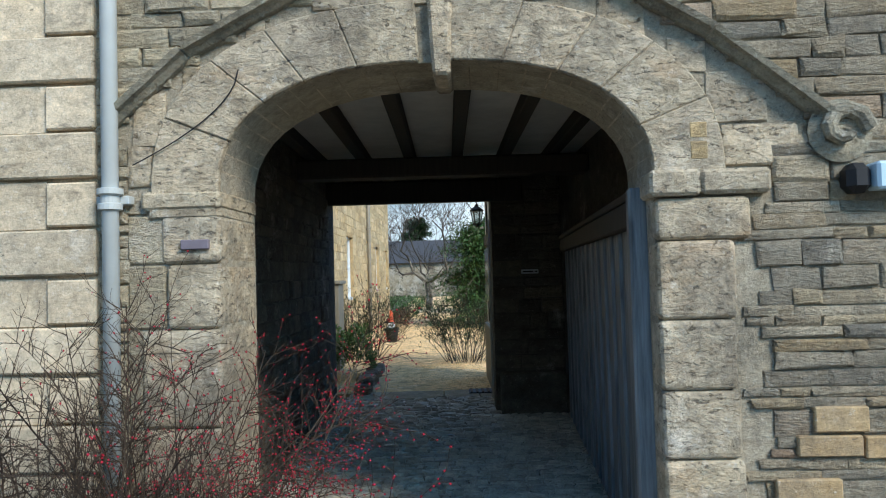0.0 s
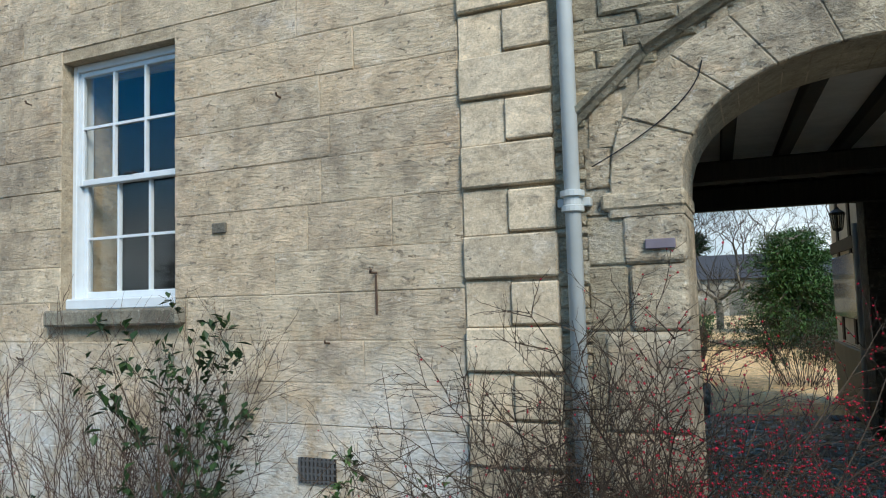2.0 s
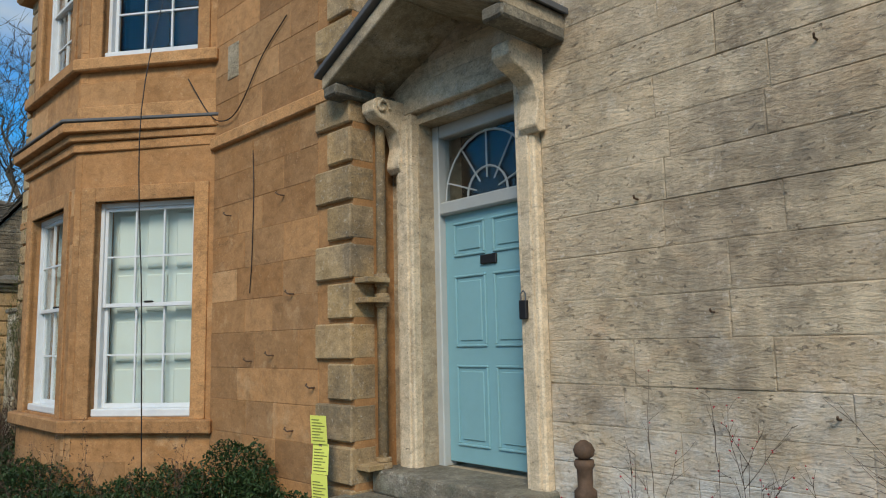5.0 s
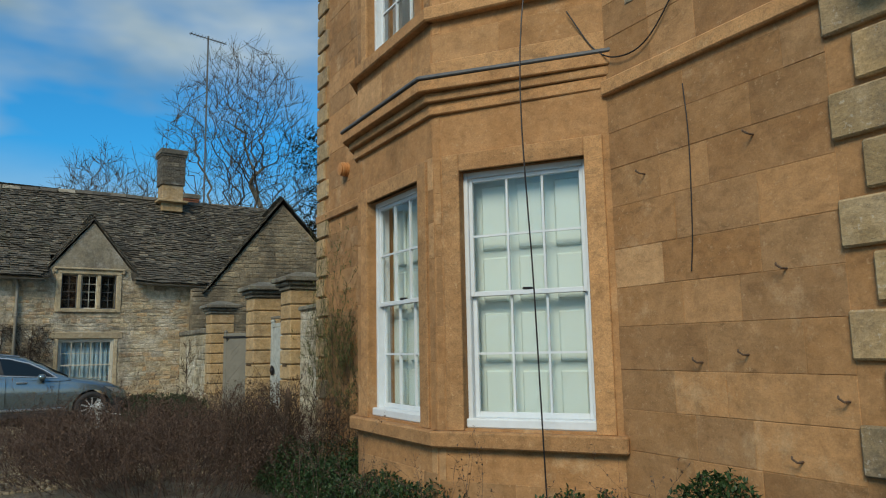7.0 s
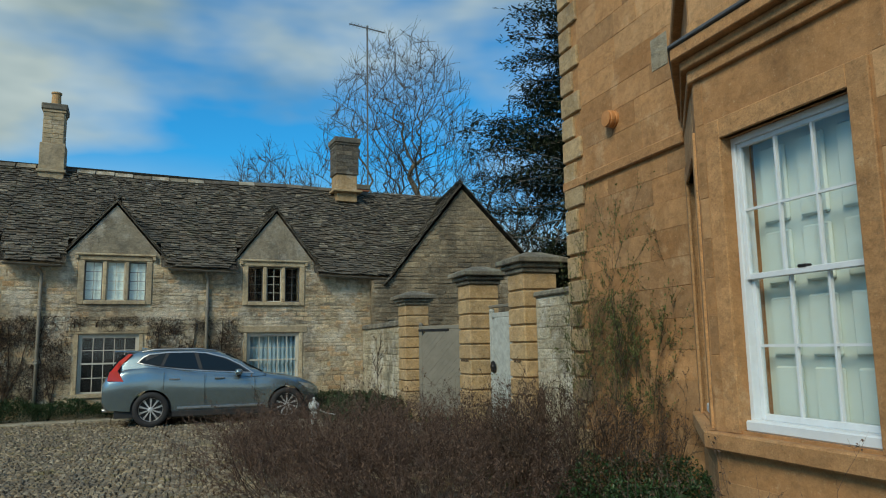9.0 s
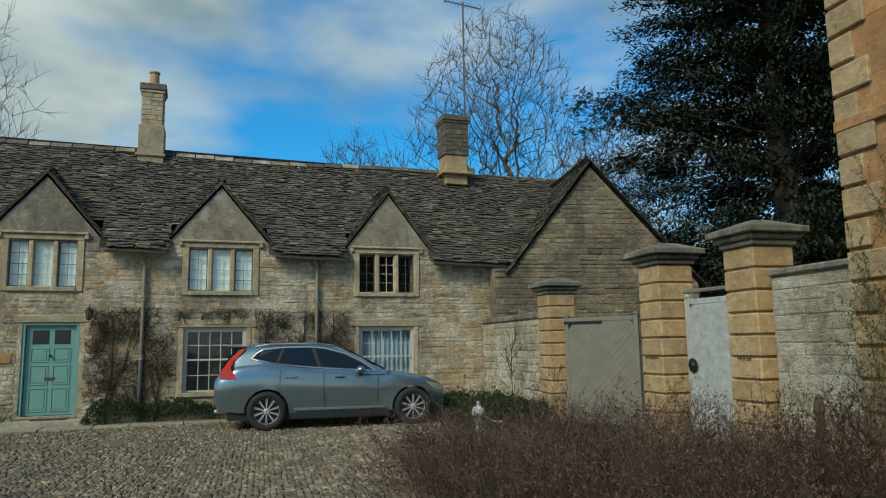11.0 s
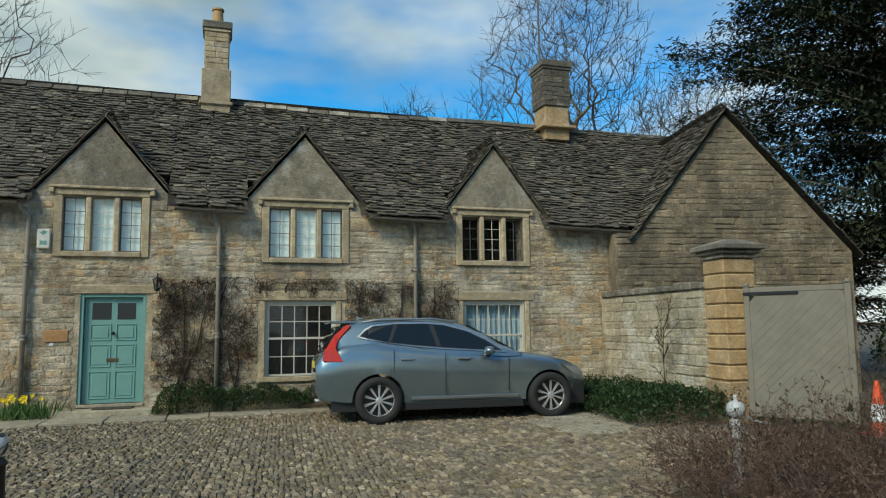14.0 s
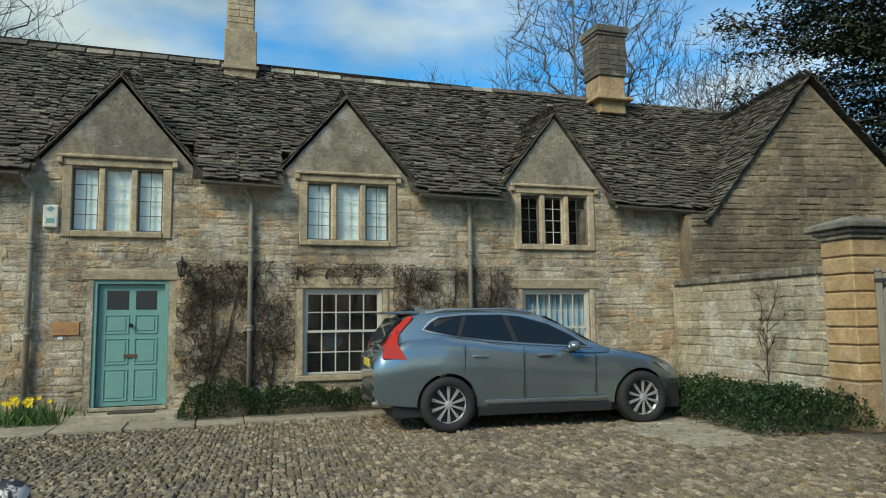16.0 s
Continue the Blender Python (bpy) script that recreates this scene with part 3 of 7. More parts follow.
for xa, xb, za, zb in ((1.575, 1.805, 0.89, 1.0), (1.5, 1.775, 0.785, 0.875), (1.785, 2.02, 0.775, 0.87), (1.4, 1.68, 0.57, 0.69), (1.09, 1.17, 2.19, 2.265), (1.09, 1.17, 2.095, 2.18)):
    part("patch_brick", box(xa, xb, -0.035, 0.01, za, zb, 0.006), RANGESTONE if xa < 1.2 else QUOIN_GOLD, wall_arch, "smooth tan replacement block")

# ---- hood mould ----
hood = thing("hood_mould", "weathered stone hood mould over the arch with a scroll stop", "moulding", F, kind="structure")
HOODGREY = stone("grey hood mould stone", [(0.36, 0.34, 0.29), (0.3, 0.285, 0.245), (0.4, 0.37, 0.31)], dark=(0.06, 0.058, 0.05), dark_at=0.5, moss=(0.28, 0.29, 0.22), bump=0.8, depth=0.02)
prof = [(0.0, 0.02), (-0.03, 0.024), (-0.055, 0.045), (-0.085, 0.05), (-0.095, 0.075), (-0.04, 0.095), (0.0, 0.1)]
for i, ((xa, za), (xb, zb)) in enumerate(zip(HOOD, HOOD[1:])):
    b = bmesh.new()
    rows_ = []
    for x, z_ in ((xa, za), (xb, zb)):
        nx, nz = -(zb - za), xb - xa
        ln = math.hypot(nx, nz)
        rows_.append([b.verts.new((x + nx / ln * h, y, z_ + nz / ln * h)) for y, h in prof])
    for p in range(len(prof) - 1):
        b.faces.new((rows_[0][p], rows_[0][p + 1], rows_[1][p + 1], rows_[1][p]))
    b.faces.new(rows_[0][::-1])
    b.faces.new(rows_[1])
    bmesh.ops.recalc_face_normals(b, faces=b.faces)
    part("hood_length", b, HOODGREY, hood)
spiral = [(1.74 + (0.115 - 0.012 * i) * math.cos(i * 0.7), -0.05 - 0.004 * i, 2.2 + (0.115 - 0.012 * i) * math.sin(i * 0.7)) for i in range(9)]
part("scroll_stop", tube(spiral, 0.04, 10, ends=0.03, bm=merge(bmesh.new(), lathe([(0.13, 0), (0.14, 0.03), (0.1, 0.05)], 20), pose(1.74, 0, 2.2, 90))), HOODGREY, hood, "spiral carved stop")

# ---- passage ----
wl_ = struct("wall_passage_west", box(0, 4.6, 0, 0.35, -0.1, 3.0), DARKWALL, "dark rubble side wall of the passage", "wall", pose(-1.4, 3.7, 0, 0, 0, 90))
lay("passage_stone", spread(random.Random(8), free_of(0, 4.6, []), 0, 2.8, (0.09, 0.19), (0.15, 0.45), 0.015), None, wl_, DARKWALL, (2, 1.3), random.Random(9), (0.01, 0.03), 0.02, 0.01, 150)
struct("wall_passage_east", box(1.35, 1.7, 3.65, 8.75, -0.1, 3.0), DARKWALL, "dark plastered side wall of the passage", "wall")
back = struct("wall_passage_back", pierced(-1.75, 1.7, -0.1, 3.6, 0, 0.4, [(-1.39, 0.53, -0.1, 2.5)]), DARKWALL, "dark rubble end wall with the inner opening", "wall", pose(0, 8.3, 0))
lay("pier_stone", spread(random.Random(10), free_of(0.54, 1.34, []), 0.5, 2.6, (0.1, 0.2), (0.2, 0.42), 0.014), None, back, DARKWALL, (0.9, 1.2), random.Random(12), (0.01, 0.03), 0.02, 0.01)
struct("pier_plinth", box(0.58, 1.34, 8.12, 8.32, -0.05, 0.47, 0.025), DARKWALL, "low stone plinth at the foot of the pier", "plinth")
struct("ceiling", box(-1.75, 1.7, 3.4, 8.6, 2.83, 2.95), PLASTER, "grey plaster ceiling panels between dark joists", "ceiling")
for i in range(7):
    x = -1.24 + 0.455 * i
    struct("ceiling_joist", box(x - 0.05, x + 0.05, 3.72, 8.3, 2.72, 2.83, 0.008), OAK, "dark oak ceiling joist", "joist")
struct("cross_beam", box(-1.4, 1.35, 6.55, 6.8, 2.54, 2.72, 0.02), OAK, "heavy dark oak cross beam", "beam")
struct("lintel_beam", box(-1.5, 0.9, 8.2, 8.34, 2.46, 2.72, 0.02), OAK, "dark oak lintel over the inner opening", "beam")

# ---- golden house ----
BAY = [(-10.7, 0.0), (-11.92, -0.88), (-13.55, -0.88), (-14.77, 0.0)]
wall_gold = struct("wall_gold", merge(pierced(-17.1, -14.7, -0.1, 8.0, 0, 0.45, []), pierced(-10.75, -8.5, -0.1, 8.0, 0, 0.45, [])), GOLD, "golden ashlar front of the bay-windowed house", "wall", O)
lay("gold_block", spread(random.Random(21), free_of(-10.7, -8.95, []), 0, 3.5, (0.27, 0.33), (0.4, 0.85), 0.004) + spread(random.Random(22), free_of(-10.7, -8.95, []), 3.68, 6.0, (0.27, 0.33), (0.4, 0.85), 0.004) + spread(random.Random(23), free_of(-16.7, -14.77, []), 0, 3.5, (0.27, 0.33), (0.4, 0.85), 0.004) + spread(random.Random(24), free_of(-16.7, -14.77, []), 3.68, 7.4, (0.27, 0.33), (0.4, 0.85), 0.004), None, wall_gold, GOLD, (-10, 2), random.Random(25), (0.002, 0.005), 0.003, 0.0015)
struct("wall_gold_return", box(-8.95, -8.5, 0.45, 0.9, -0.1, 8.0), QUOIN_GOLD, "shaded return of the golden house", "wall", O)
struct("wall_gold_side", box(-17.1, -16.65, 0.45, 9.0, -0.1, 8.0), GOLD, "side wall of the golden house", "wall", O)
struct("string_course", merge(box(-10.72, -8.5, -0.05, 0.02, 3.55, 3.67, 0.012), box(-17.12, -14.75, -0.05, 0.02, 3.55, 3.67, 0.012)), GOLD_TRIM, "projecting golden stone string course", "moulding", O)
struct("roof_cornice", box(-17.3, -8.45, -0.25, 0.5, 7.4, 7.75, 0.05), GOLD_TRIM, "moulded cornice of the golden house", "cornice", O)
struct("roof_gold", box(-17.2, -2.5, 0.4, 8.0, 7.4, 7.6), SLATE, "low slate roof behind the parapets", "roof", O)
for q0, q1, side in ((-8.95, -8.497, 1), (-17.103, -16.66, -1)):
    gq = thing("house_quoins", "rusticated golden corner blocks with sunk joints", "quoins", O, "quoins of the golden house", "structure")
    z, k = 0.0, 0
    while z < 7.3:
        a, b = (q0, q1) if k % 2 else ((q0 + 0.16, q1) if side > 0 else (q0, q1 - 0.16))
        part("quoin_block", box(a, b, -0.04, 0.2, z + 0.02, z + 0.285, 0.012), QUOIN_GOLD, gq)
        z, k = z + 0.3, k + 1

# ---- cottage ----
CW = [(-7.5, -6.18, 2.95, 3.95), (-3.87, -2.45, 2.89, 3.87), (0.1, 1.5, 2.89, 3.84)]
LW = [(-3.93, -2.56, 0.6, 2.05), (0.1, 1.5, 0.6, 2.05)]
CD = (-7.15, -6.05, 0.22, 2.18)
GAB = [(-6.85, 5.38, 1.2), (-3.2, 5.33, 1.17), (0.84, 5.36, 1.1)]
wall_cottage = struct("wall_cottage", pierced(-14, 4.3, -0.1, 3.95, 0, 0.45, CW + LW + [CD]), COTTAGE_BED, "honey and grey rubble front of the cottage row", "wall", C)
fr = 0.14
holes = [(a - fr, b + fr, c - 0.12, d + 0.16) for a, b, c, d in CW] + [(a - fr, b + fr, c - 0.1, d + 0.2) for a, b, c, d in LW] + [(CD[0] - 0.1, CD[1] + 0.1, 0, CD[3] + 0.16)]
lay("cottage_stone", spread(random.Random(31), free_of(-10.5, 4.2, holes), 0.0, 3.85, (0.07, 0.17), (0.1, 0.42), 0.02), C, wall_cottage, COTTAGE, (-2, 1.8), random.Random(32), (0.003, 0.018), 0.022, 0.02)
for ga, gz, gw in GAB:
    struct("dormer_gable", prism([(ga - gw, 3.94), (ga + gw, 3.94), (ga, gz)], 0.0, 0.4), GABLESTONE, "lichened stone gable above the mullioned window", "gable", C)
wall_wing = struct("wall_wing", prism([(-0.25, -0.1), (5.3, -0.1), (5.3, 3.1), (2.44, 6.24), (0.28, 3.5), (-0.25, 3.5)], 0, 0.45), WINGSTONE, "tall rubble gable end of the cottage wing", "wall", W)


def wing_free(za, zb):
    zm = (za + zb) / 2
    a, b = (0.32 + 2.16 * (zm - 3.5) / 2.74 if zm > 3.5 else -0.2), 5.25 - 2.86 * max(0, zm - 3.1) / 3.14
    return [(a, b)] if b > a + 0.1 else []


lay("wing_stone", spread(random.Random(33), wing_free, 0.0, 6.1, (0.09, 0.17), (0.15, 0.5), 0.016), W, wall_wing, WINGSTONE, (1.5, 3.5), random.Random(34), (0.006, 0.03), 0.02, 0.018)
struct("wall_cottage_back", box(-14, 9, 5.5, 5.9, -0.1, 3.9), COTTAGE_BED, "back wall of the cottages", "wall", C)
garden_wall = struct("garden_wall", box(-29.1, -24.85, 0, 0.35, -0.1, 2.1), COTTAGE_BED, "mossy rubble garden wall with rough coping", "wall", pose(0, 3.3, 0))
lay("garden_stone", [(s[0] + 0, s[1], s[2], s[3]) for s in spread(random.Random(35), free_of(-29.0, -24.9, []), 0, 2.08, (0.12, 0.22), (0.2, 0.55), 0.012)], None, garden_wall, GARDENSTONE, (-26, 1.2), random.Random(36), (0.006, 0.028), 0.018, 0.016)
for i in range(14):
    part("coping_stone", box(-29.0 + 0.293 * i, -28.72 + 0.293 * i, -0.06, 0.4, 2.09, 2.19 + 0.05 * rng.random(), 0.025), HOODSTONE, garden_wall)


# ---- roofs of stone slates ----
def slates(name, label, m, quads, z_off, near, most, seed, expo=0.1, clip=None):
    """Slated slopes. quads: (a, b, c, d), a-b along the eave and d-c along the ridge."""
    r = random.Random(seed)
    b = bmesh.new()
    for q in quads:
        b.faces.new([b.verts.new(p) for p in q])
    bmesh.ops.solidify(b, geom=b.faces[:], thickness=0.04 if "dormer" in name else 0.1)
    top = struct(name, b, SLATE, label, "roof", m)
    tiles = []
    for qa, qb, qc, qd in quads:
        A, B, Cc, D = (Vector(v) for v in (qa, qb, qc, qd))
        n = (B - A).cross(D - A).normalized()
        if n.z < 0:
            n = -n
        run = ((D - A).length + (Cc - B).length) / 2
        rows_n = max(1, int(run / expo))
        for i in range(rows_n + 1):
            t = i / rows_n
            sag = 0.02 * math.sin(i * 1.3)
            L, R = A.lerp(D, t), B.lerp(Cc, t)
            width = (R - L).length
            if width < 0.08:
                continue
            al = (R - L).normalized()
            up = n.cross(al).normalized()
            if up.z < 0:
                up = -up
            x = -r.random() * 0.2
            while x < width:
                w = r.uniform(0.1, 0.3) * (1 - 0.35 * t)
                x0, x1 = max(0, x), min(width, x + w - 0.008)
                if x1 - x0 > 0.03:
                    tilt, h = r.uniform(0.02, 0.062), expo * 1.7
                    p0 = L + al * x0 + up * r.uniform(-0.03, 0.025) + n * (tilt + 0.012 + r.uniform(-0.006, 0.012))
                    p1 = L + al * x1 + up * r.uniform(-0.025, 0.02) + n * (tilt + 0.012 + r.uniform(-0.008, 0.008))
                    p2, p3 = L + al * x1 + up * h + n * 0.006, L + al * x0 + up * h + n * 0.006
                    vs = [p0, p1, p2, p3] + [p - n * 0.022 for p in (p0, p1)]
                    if clip is None or clip((p0 + p1) / 2):
                        tiles.append(([tuple(v) for v in vs], (p0 - Vector(near)).length))
                x += w
    fs = [(0, 1, 2, 3), (4, 5, 1, 0), (4, 0, 3), (5, 2, 1)]
    tiles.sort(key=lambda s: s[1])
    ROOFS.append((top, tiles, fs, most))


ROOFS = []
EZ, RZ, RV = 3.74, 6.72, 2.75


def eave_z(u):
    return EZ + 0.12 - 0.07 * (u + 14) / 9 if u < -5 else EZ + 0.05 - 0.15 * (u + 5) / 9.15


def ridge_z(u):
    return RZ + 0.32 * max(0, -5 - u) / 9 + 0.04 * math.sin(u * 0.9)


def on_main(p):
    """Whether a point of the main slope lies clear of the dormer roofs."""
    for ga, gz, gw in GAB:
        if abs(p.x - ga) < gw + 0.12 and p.z < gz + 0.05 - (gz - 3.84) * abs(p.x - ga) / (gw + 0.12):
            return False
    return True


edges = [-14.0]
for ga, gz, gw in GAB:
    edges += [ga - gw * 0.93, ga + gw * 0.93]
edges += [4.6]
quads = [((4.6, 0.3, 4.22), (7.6, 0.3, 4.22), (7.6, RV, 6.72), (4.6, RV, 6.72))]
for i, (ua, ub) in enumerate(zip(edges, edges[1:])):
    n = 4 if ub - ua > 4 else 2
    for j in range(n):
        a, b = ua + (ub - ua) * j / n, ua + (ub - ua) * (j + 1) / n
        top_b = b
        if i % 2:
            t = 0.23
            quads.append(((a, -0.28 + t * (RV + 0.28), eave_z(a) + t * (ridge_z(a) - eave_z(a))), (b, -0.28 + t * (RV + 0.28), eave_z(b) + t * (ridge_z(b) - eave_z(b))), (b, RV, ridge_z(b)), (a, RV, ridge_z(a))))
        else:
            quads.append(((a, -0.28, eave_z(a)), (b, -0.28, eave_z(b)), (top_b, RV, ridge_z(b)), (a, RV, ridge_z(a))))
slates("roof_cottage", "old stone-slated cottage roof, mossy and sagging", C, quads, 0, (-1.5, 0.5, 4.5), 300, 41, clip=on_main)
b = bmesh.new()
b.faces.new([b.verts.new(q) for q in ((-14, RV, RZ + 0.3), (8, RV, RZ), (8, 5.9, 3.8), (-14, 5.9, 3.8))])
struct("roof_cottage_rear", b, SLATE, "rear slope of the cottage roof", "roof", C)
ridge = thing("roof_ridge", "row of pale stone ridge tiles along the cottage roof", "ridge", C, kind="structure")
for i in range(38):
    u = -13.6 + 0.5 * i
    part("ridge_tile", prism([(-0.14, -0.08), (0, 0.05), (0.14, -0.08), (0.11, -0.1), (-0.11, -0.1)], -0.235, 0.235).copy(), SLATE if rng.random() < 0.6 else GABLESTONE, ridge).matrix_basis = pose(u, RV, ridge_z(u) + 0.04 + 0.01 * rng.random(), 0, 0, 90)
for ga, gz, gw in GAB:
    dv = (gz + 0.06 - EZ) / (RZ - EZ) * (RV + 0.28) - 0.28
    slates("roof_dormer", "small stone-slated dormer roof", C, [((ga - gw - 0.16, -0.05, 3.86), (ga - gw - 0.1, 0.35, 3.9), (ga, dv + 0.25, gz + 0.08), (ga, -0.05, gz + 0.1)), ((ga + gw + 0.1, 0.35, 3.9), (ga + gw + 0.16, -0.05, 3.86), (ga, -0.05, gz + 0.1), (ga, dv + 0.25, gz + 0.08))], 0, (ga, 0, 4.5), 60, 42)
slates("roof_wing", "steep stone-slated roof of the cottage wing", W, [((0.1, 6.0, 3.34), (0.1, -0.12, 3.34), (2.44, -0.12, 6.36), (2.44, 6.0, 6.36)), ((5.5, -0.12, 2.98), (5.5, 6.0, 2.98), (2.44, 6.0, 6.36), (2.44, -0.12, 6.36))], 0, (0.5, 0, 4.5), 200, 43)


# ---- windows and doors ----
def bars(x0, x1, z0, z1, cols, rws, rail, bar, y0, y1, bm=None):
    """A sash: outer rails and glazing bars."""
    b = bm or bmesh.new()
    box(x0, x0 + rail, y0, y1, z0, z1, 0.004, b)
    box(x1 - rail, x1, y0, y1, z0, z1, 0.004, b)
    box(x0 + rail, x1 - rail, y0, y1, z0, z0 + rail * 1.2, 0.004, b)
    box(x0 + rail, x1 - rail, y0, y1, z1 - rail, z1, 0.004, b)
    iw, ih = x1 - x0 - 2 * rail, z1 - z0 - 2.2 * rail
    for i in range(1, cols):
        x = x0 + rail + iw * i / cols
        box(x - bar / 2, x + bar / 2, y0 + 0.004, y1 - 0.004, z0 + rail * 1.2, z1 - rail, 0, b)
    for j in range(1, rws):
        z = z0 + rail * 1.2 + ih * j / rws
        box(x0 + rail, x1 - rail, y0 + 0.006, y1 - 0.006, z - bar / 2, z + bar / 2, 0, b)
    return b


def panes(x0, x1, z0, z1, cols, rws, rail, y, parent):
    iw, ih = (x1 - x0 - 2 * rail) / cols, (z1 - z0 - 2.2 * rail) / rws
    for i in range(cols):
        for j in range(rws):
            xa, za = x0 + rail + iw * i, z0 + rail * 1.2 + ih * j
            p = part("pane", box(xa, xa + iw, y, y + 0.004, za, za + ih), PANE, parent)
            p.rotation_euler = (radians(rng.uniform(-0.25, 0.25)), 0, 0)
            p.visible_shadow = False


def sash_window(name, label, m, w, h, cols, rws, material, behind, group=""):
    """A box-framed sliding sash window set into an opening w by h."""
    win = thing(name, label, "window", m, group, "structure")
    b = box(0, 0.04, 0.08, 0.22, 0.0, h, 0.005)
    box(w - 0.04, w, 0.08, 0.22, 0.0, h, 0.005, b)
    box(0.04, w - 0.04, 0.08, 0.22, h - 0.05, h, 0.005, b)
    part("window_frame", b, material, win)
    part("window_sill", box(0.0, w, 0.03, 0.2, 0.0, 0.075, 0.01), material, win)
    mid = 0.075 + (h - 0.125) * 0.5
    up = part("upper_sash", bars(0.04, w - 0.04, mid - 0.01, h - 0.05, cols, rws, 0.034, 0.018, 0.1, 0.135), material, win)
    lo = part("lower_sash", bars(0.04, w - 0.04, 0.075, mid + 0.03, cols, rws, 0.038, 0.018, 0.14, 0.175), material, win)
    panes(0.04, w - 0.04, mid - 0.01, h - 0.05, cols, rws, 0.034, 0.118, up)
    panes(0.04, w - 0.04, 0.075, mid + 0.03, cols, rws, 0.038, 0.158, lo)
    part("sash_lock", box(w / 2 - 0.04, w / 2 + 0.04, 0.09, 0.14, mid + 0.03, mid + 0.05, 0.006), IRON, win)
    if behind == "shutters":
        n = cols
        sh = part("shutter_boards", box(0.02, w - 0.02, 0.27, 0.3, 0.05, h), SHUTTER, win, "closed white panelled shutters behind the glass")
        pw = (w - 0.1) / n
        for i in range(n):
            for za, zb in ((0.1, 0.45), (0.52, 0.93), (1.02, h * 0.66), (h * 0.69, h - 0.1)):
                part("shutter_panel", box(0.05 + pw * i + 0.05, 0.05 + pw * (i + 1) - 0.05, 0.238, 0.272, za, zb, 0.014), SHUTTER, sh)
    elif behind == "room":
        # Painted room shade: one near-black sheet, wider at the grey window.
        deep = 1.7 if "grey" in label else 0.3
        part("reveal", box(-deep, w + deep, 0.9, 0.95, -deep * 0.5, h + deep), ROOM_SHADE, win, "near-black sheet standing for the room's shade")
    else:
        part("blind", box(0.02, w - 0.02, 0.3, 0.32, 0.05, h), behind, win, "pale blind or near-black room sheet behind the glass")
    return win


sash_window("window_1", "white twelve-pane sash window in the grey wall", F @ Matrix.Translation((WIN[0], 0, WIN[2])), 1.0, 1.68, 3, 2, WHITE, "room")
struct("window_sill_stone", box(-5.08, -3.92, -0.075, 0.09, 1.465, 1.572, 0.015), HOODSTONE, "dark weathered stone window sill", "sill", F)


def panel_door(name, label, m, w, h, material, panels, hand, glazed=()):
    d = thing(name, label, "door", m, kind="structure")
    leaf = part("door_leaf", box(0, w, 0, 0.05, 0, h, 0.004), material, d)
    for xa, xb, za, zb in panels:
        b = bmesh.new()
        for q in ((xa, xb, za, za + 0.018), (xa, xb, zb - 0.018, zb), (xa, xa + 0.018, za + 0.018, zb - 0.018), (xb - 0.018, xb, za + 0.018, zb - 0.018)):
            box(q[0], q[1], -0.014, 0.002, q[2], q[3], 0.005, b)
        box(xa + 0.045, xb - 0.045, -0.01, 0.002, za + 0.045, zb - 0.045, 0.006, b)
        part("door_panel", b, material, leaf)
    for xa, xb, za, zb in glazed:
        part("door_light", box(xa, xb, -0.004, 0.002, za, zb, 0.001), BLACKGLASS, leaf, "small dark glass light")
    part("letter_plate", box(w / 2 - hand, w / 2 + hand, -0.02, 0.0, h * 0.0 + (0.74 if glazed else 1.42), (0.8 if glazed else 1.49), 0.006), IRON if not glazed else RUST, leaf, "dark letter plate")
    part("door_knob", lathe([(0.012, 0), (0.014, 0.03), (0.03, 0.04), (0.034, 0.055), (0.02, 0.07)], 14), IRON, leaf, "round door knob").matrix_basis = pose(w / 2 if glazed else w - 0.08, -0.002, 1.25 if glazed else 1.08, 90)
    return d


BLACKGLASS = plain("dark glass", (0.012, 0.014, 0.016), 0.08, vary=0.05, bump=0.0)
panel_door("door_1", "pale blue six-panel front door under the stone hood", F @ Matrix.Translation((-8.12, 0.2, 0.76)), 0.92, 1.83, BLUE, [(0.1, 0.42, 1.5, 1.76), (0.5, 0.82, 1.5, 1.76), (0.1, 0.42, 0.83, 1.36), (0.5, 0.82, 0.83, 1.36), (0.1, 0.42, 0.12, 0.7), (0.5, 0.82, 0.12, 0.7)], 0.08)
surround = thing("door_surround", "painted timber frame with a spoked fanlight", "door frame", F, kind="structure")
b = box(-8.19, -8.12, 0.14, 0.27, 0.72, 3.3, 0.008)
box(-7.2, -7.155, 0.14, 0.27, 0.72, 3.3, 0.008, b)
box(-8.12, -7.2, 0.14, 0.27, 2.59, 2.69, 0.012, b)
box(-8.12, -7.2, 0.15, 0.27, 3.2, 3.3, 0.008, b)
part("frame", b, PIPE, surround)
b = bmesh.new()
for i in range(5):
    a = math.pi * (i + 0.5) / 5
    tube([(-7.66 + 0.12 * math.cos(a), 0.2, 2.7 + 0.12 * math.sin(a)), (-7.66 + 0.45 * math.cos(a), 0.2, 2.7 + 0.48 * math.sin(a))], 0.007, 5, b)
for rr, zz in ((0.2, 0.2), (0.44, 0.47)):
    tube([(-7.66 + rr * math.cos(math.pi * i / 14), 0.2, 2.7 + zz * math.sin(math.pi * i / 14)) for i in range(15)], 0.009, 5, b)
part("fanlight_tracery", b, PIPE, surround, "curved white fanlight bars")
part("fanlight_pane", box(-8.12, -7.2, 0.215, 0.22, 2.69, 3.2), PANE, surround)
# Near-black sheet paints the hall's shade behind the fanlight.
part("fanlight_backing", box(-8.3, -7.0, 0.5, 0.53, 2.5, 3.4), ROOM_SHADE, surround)
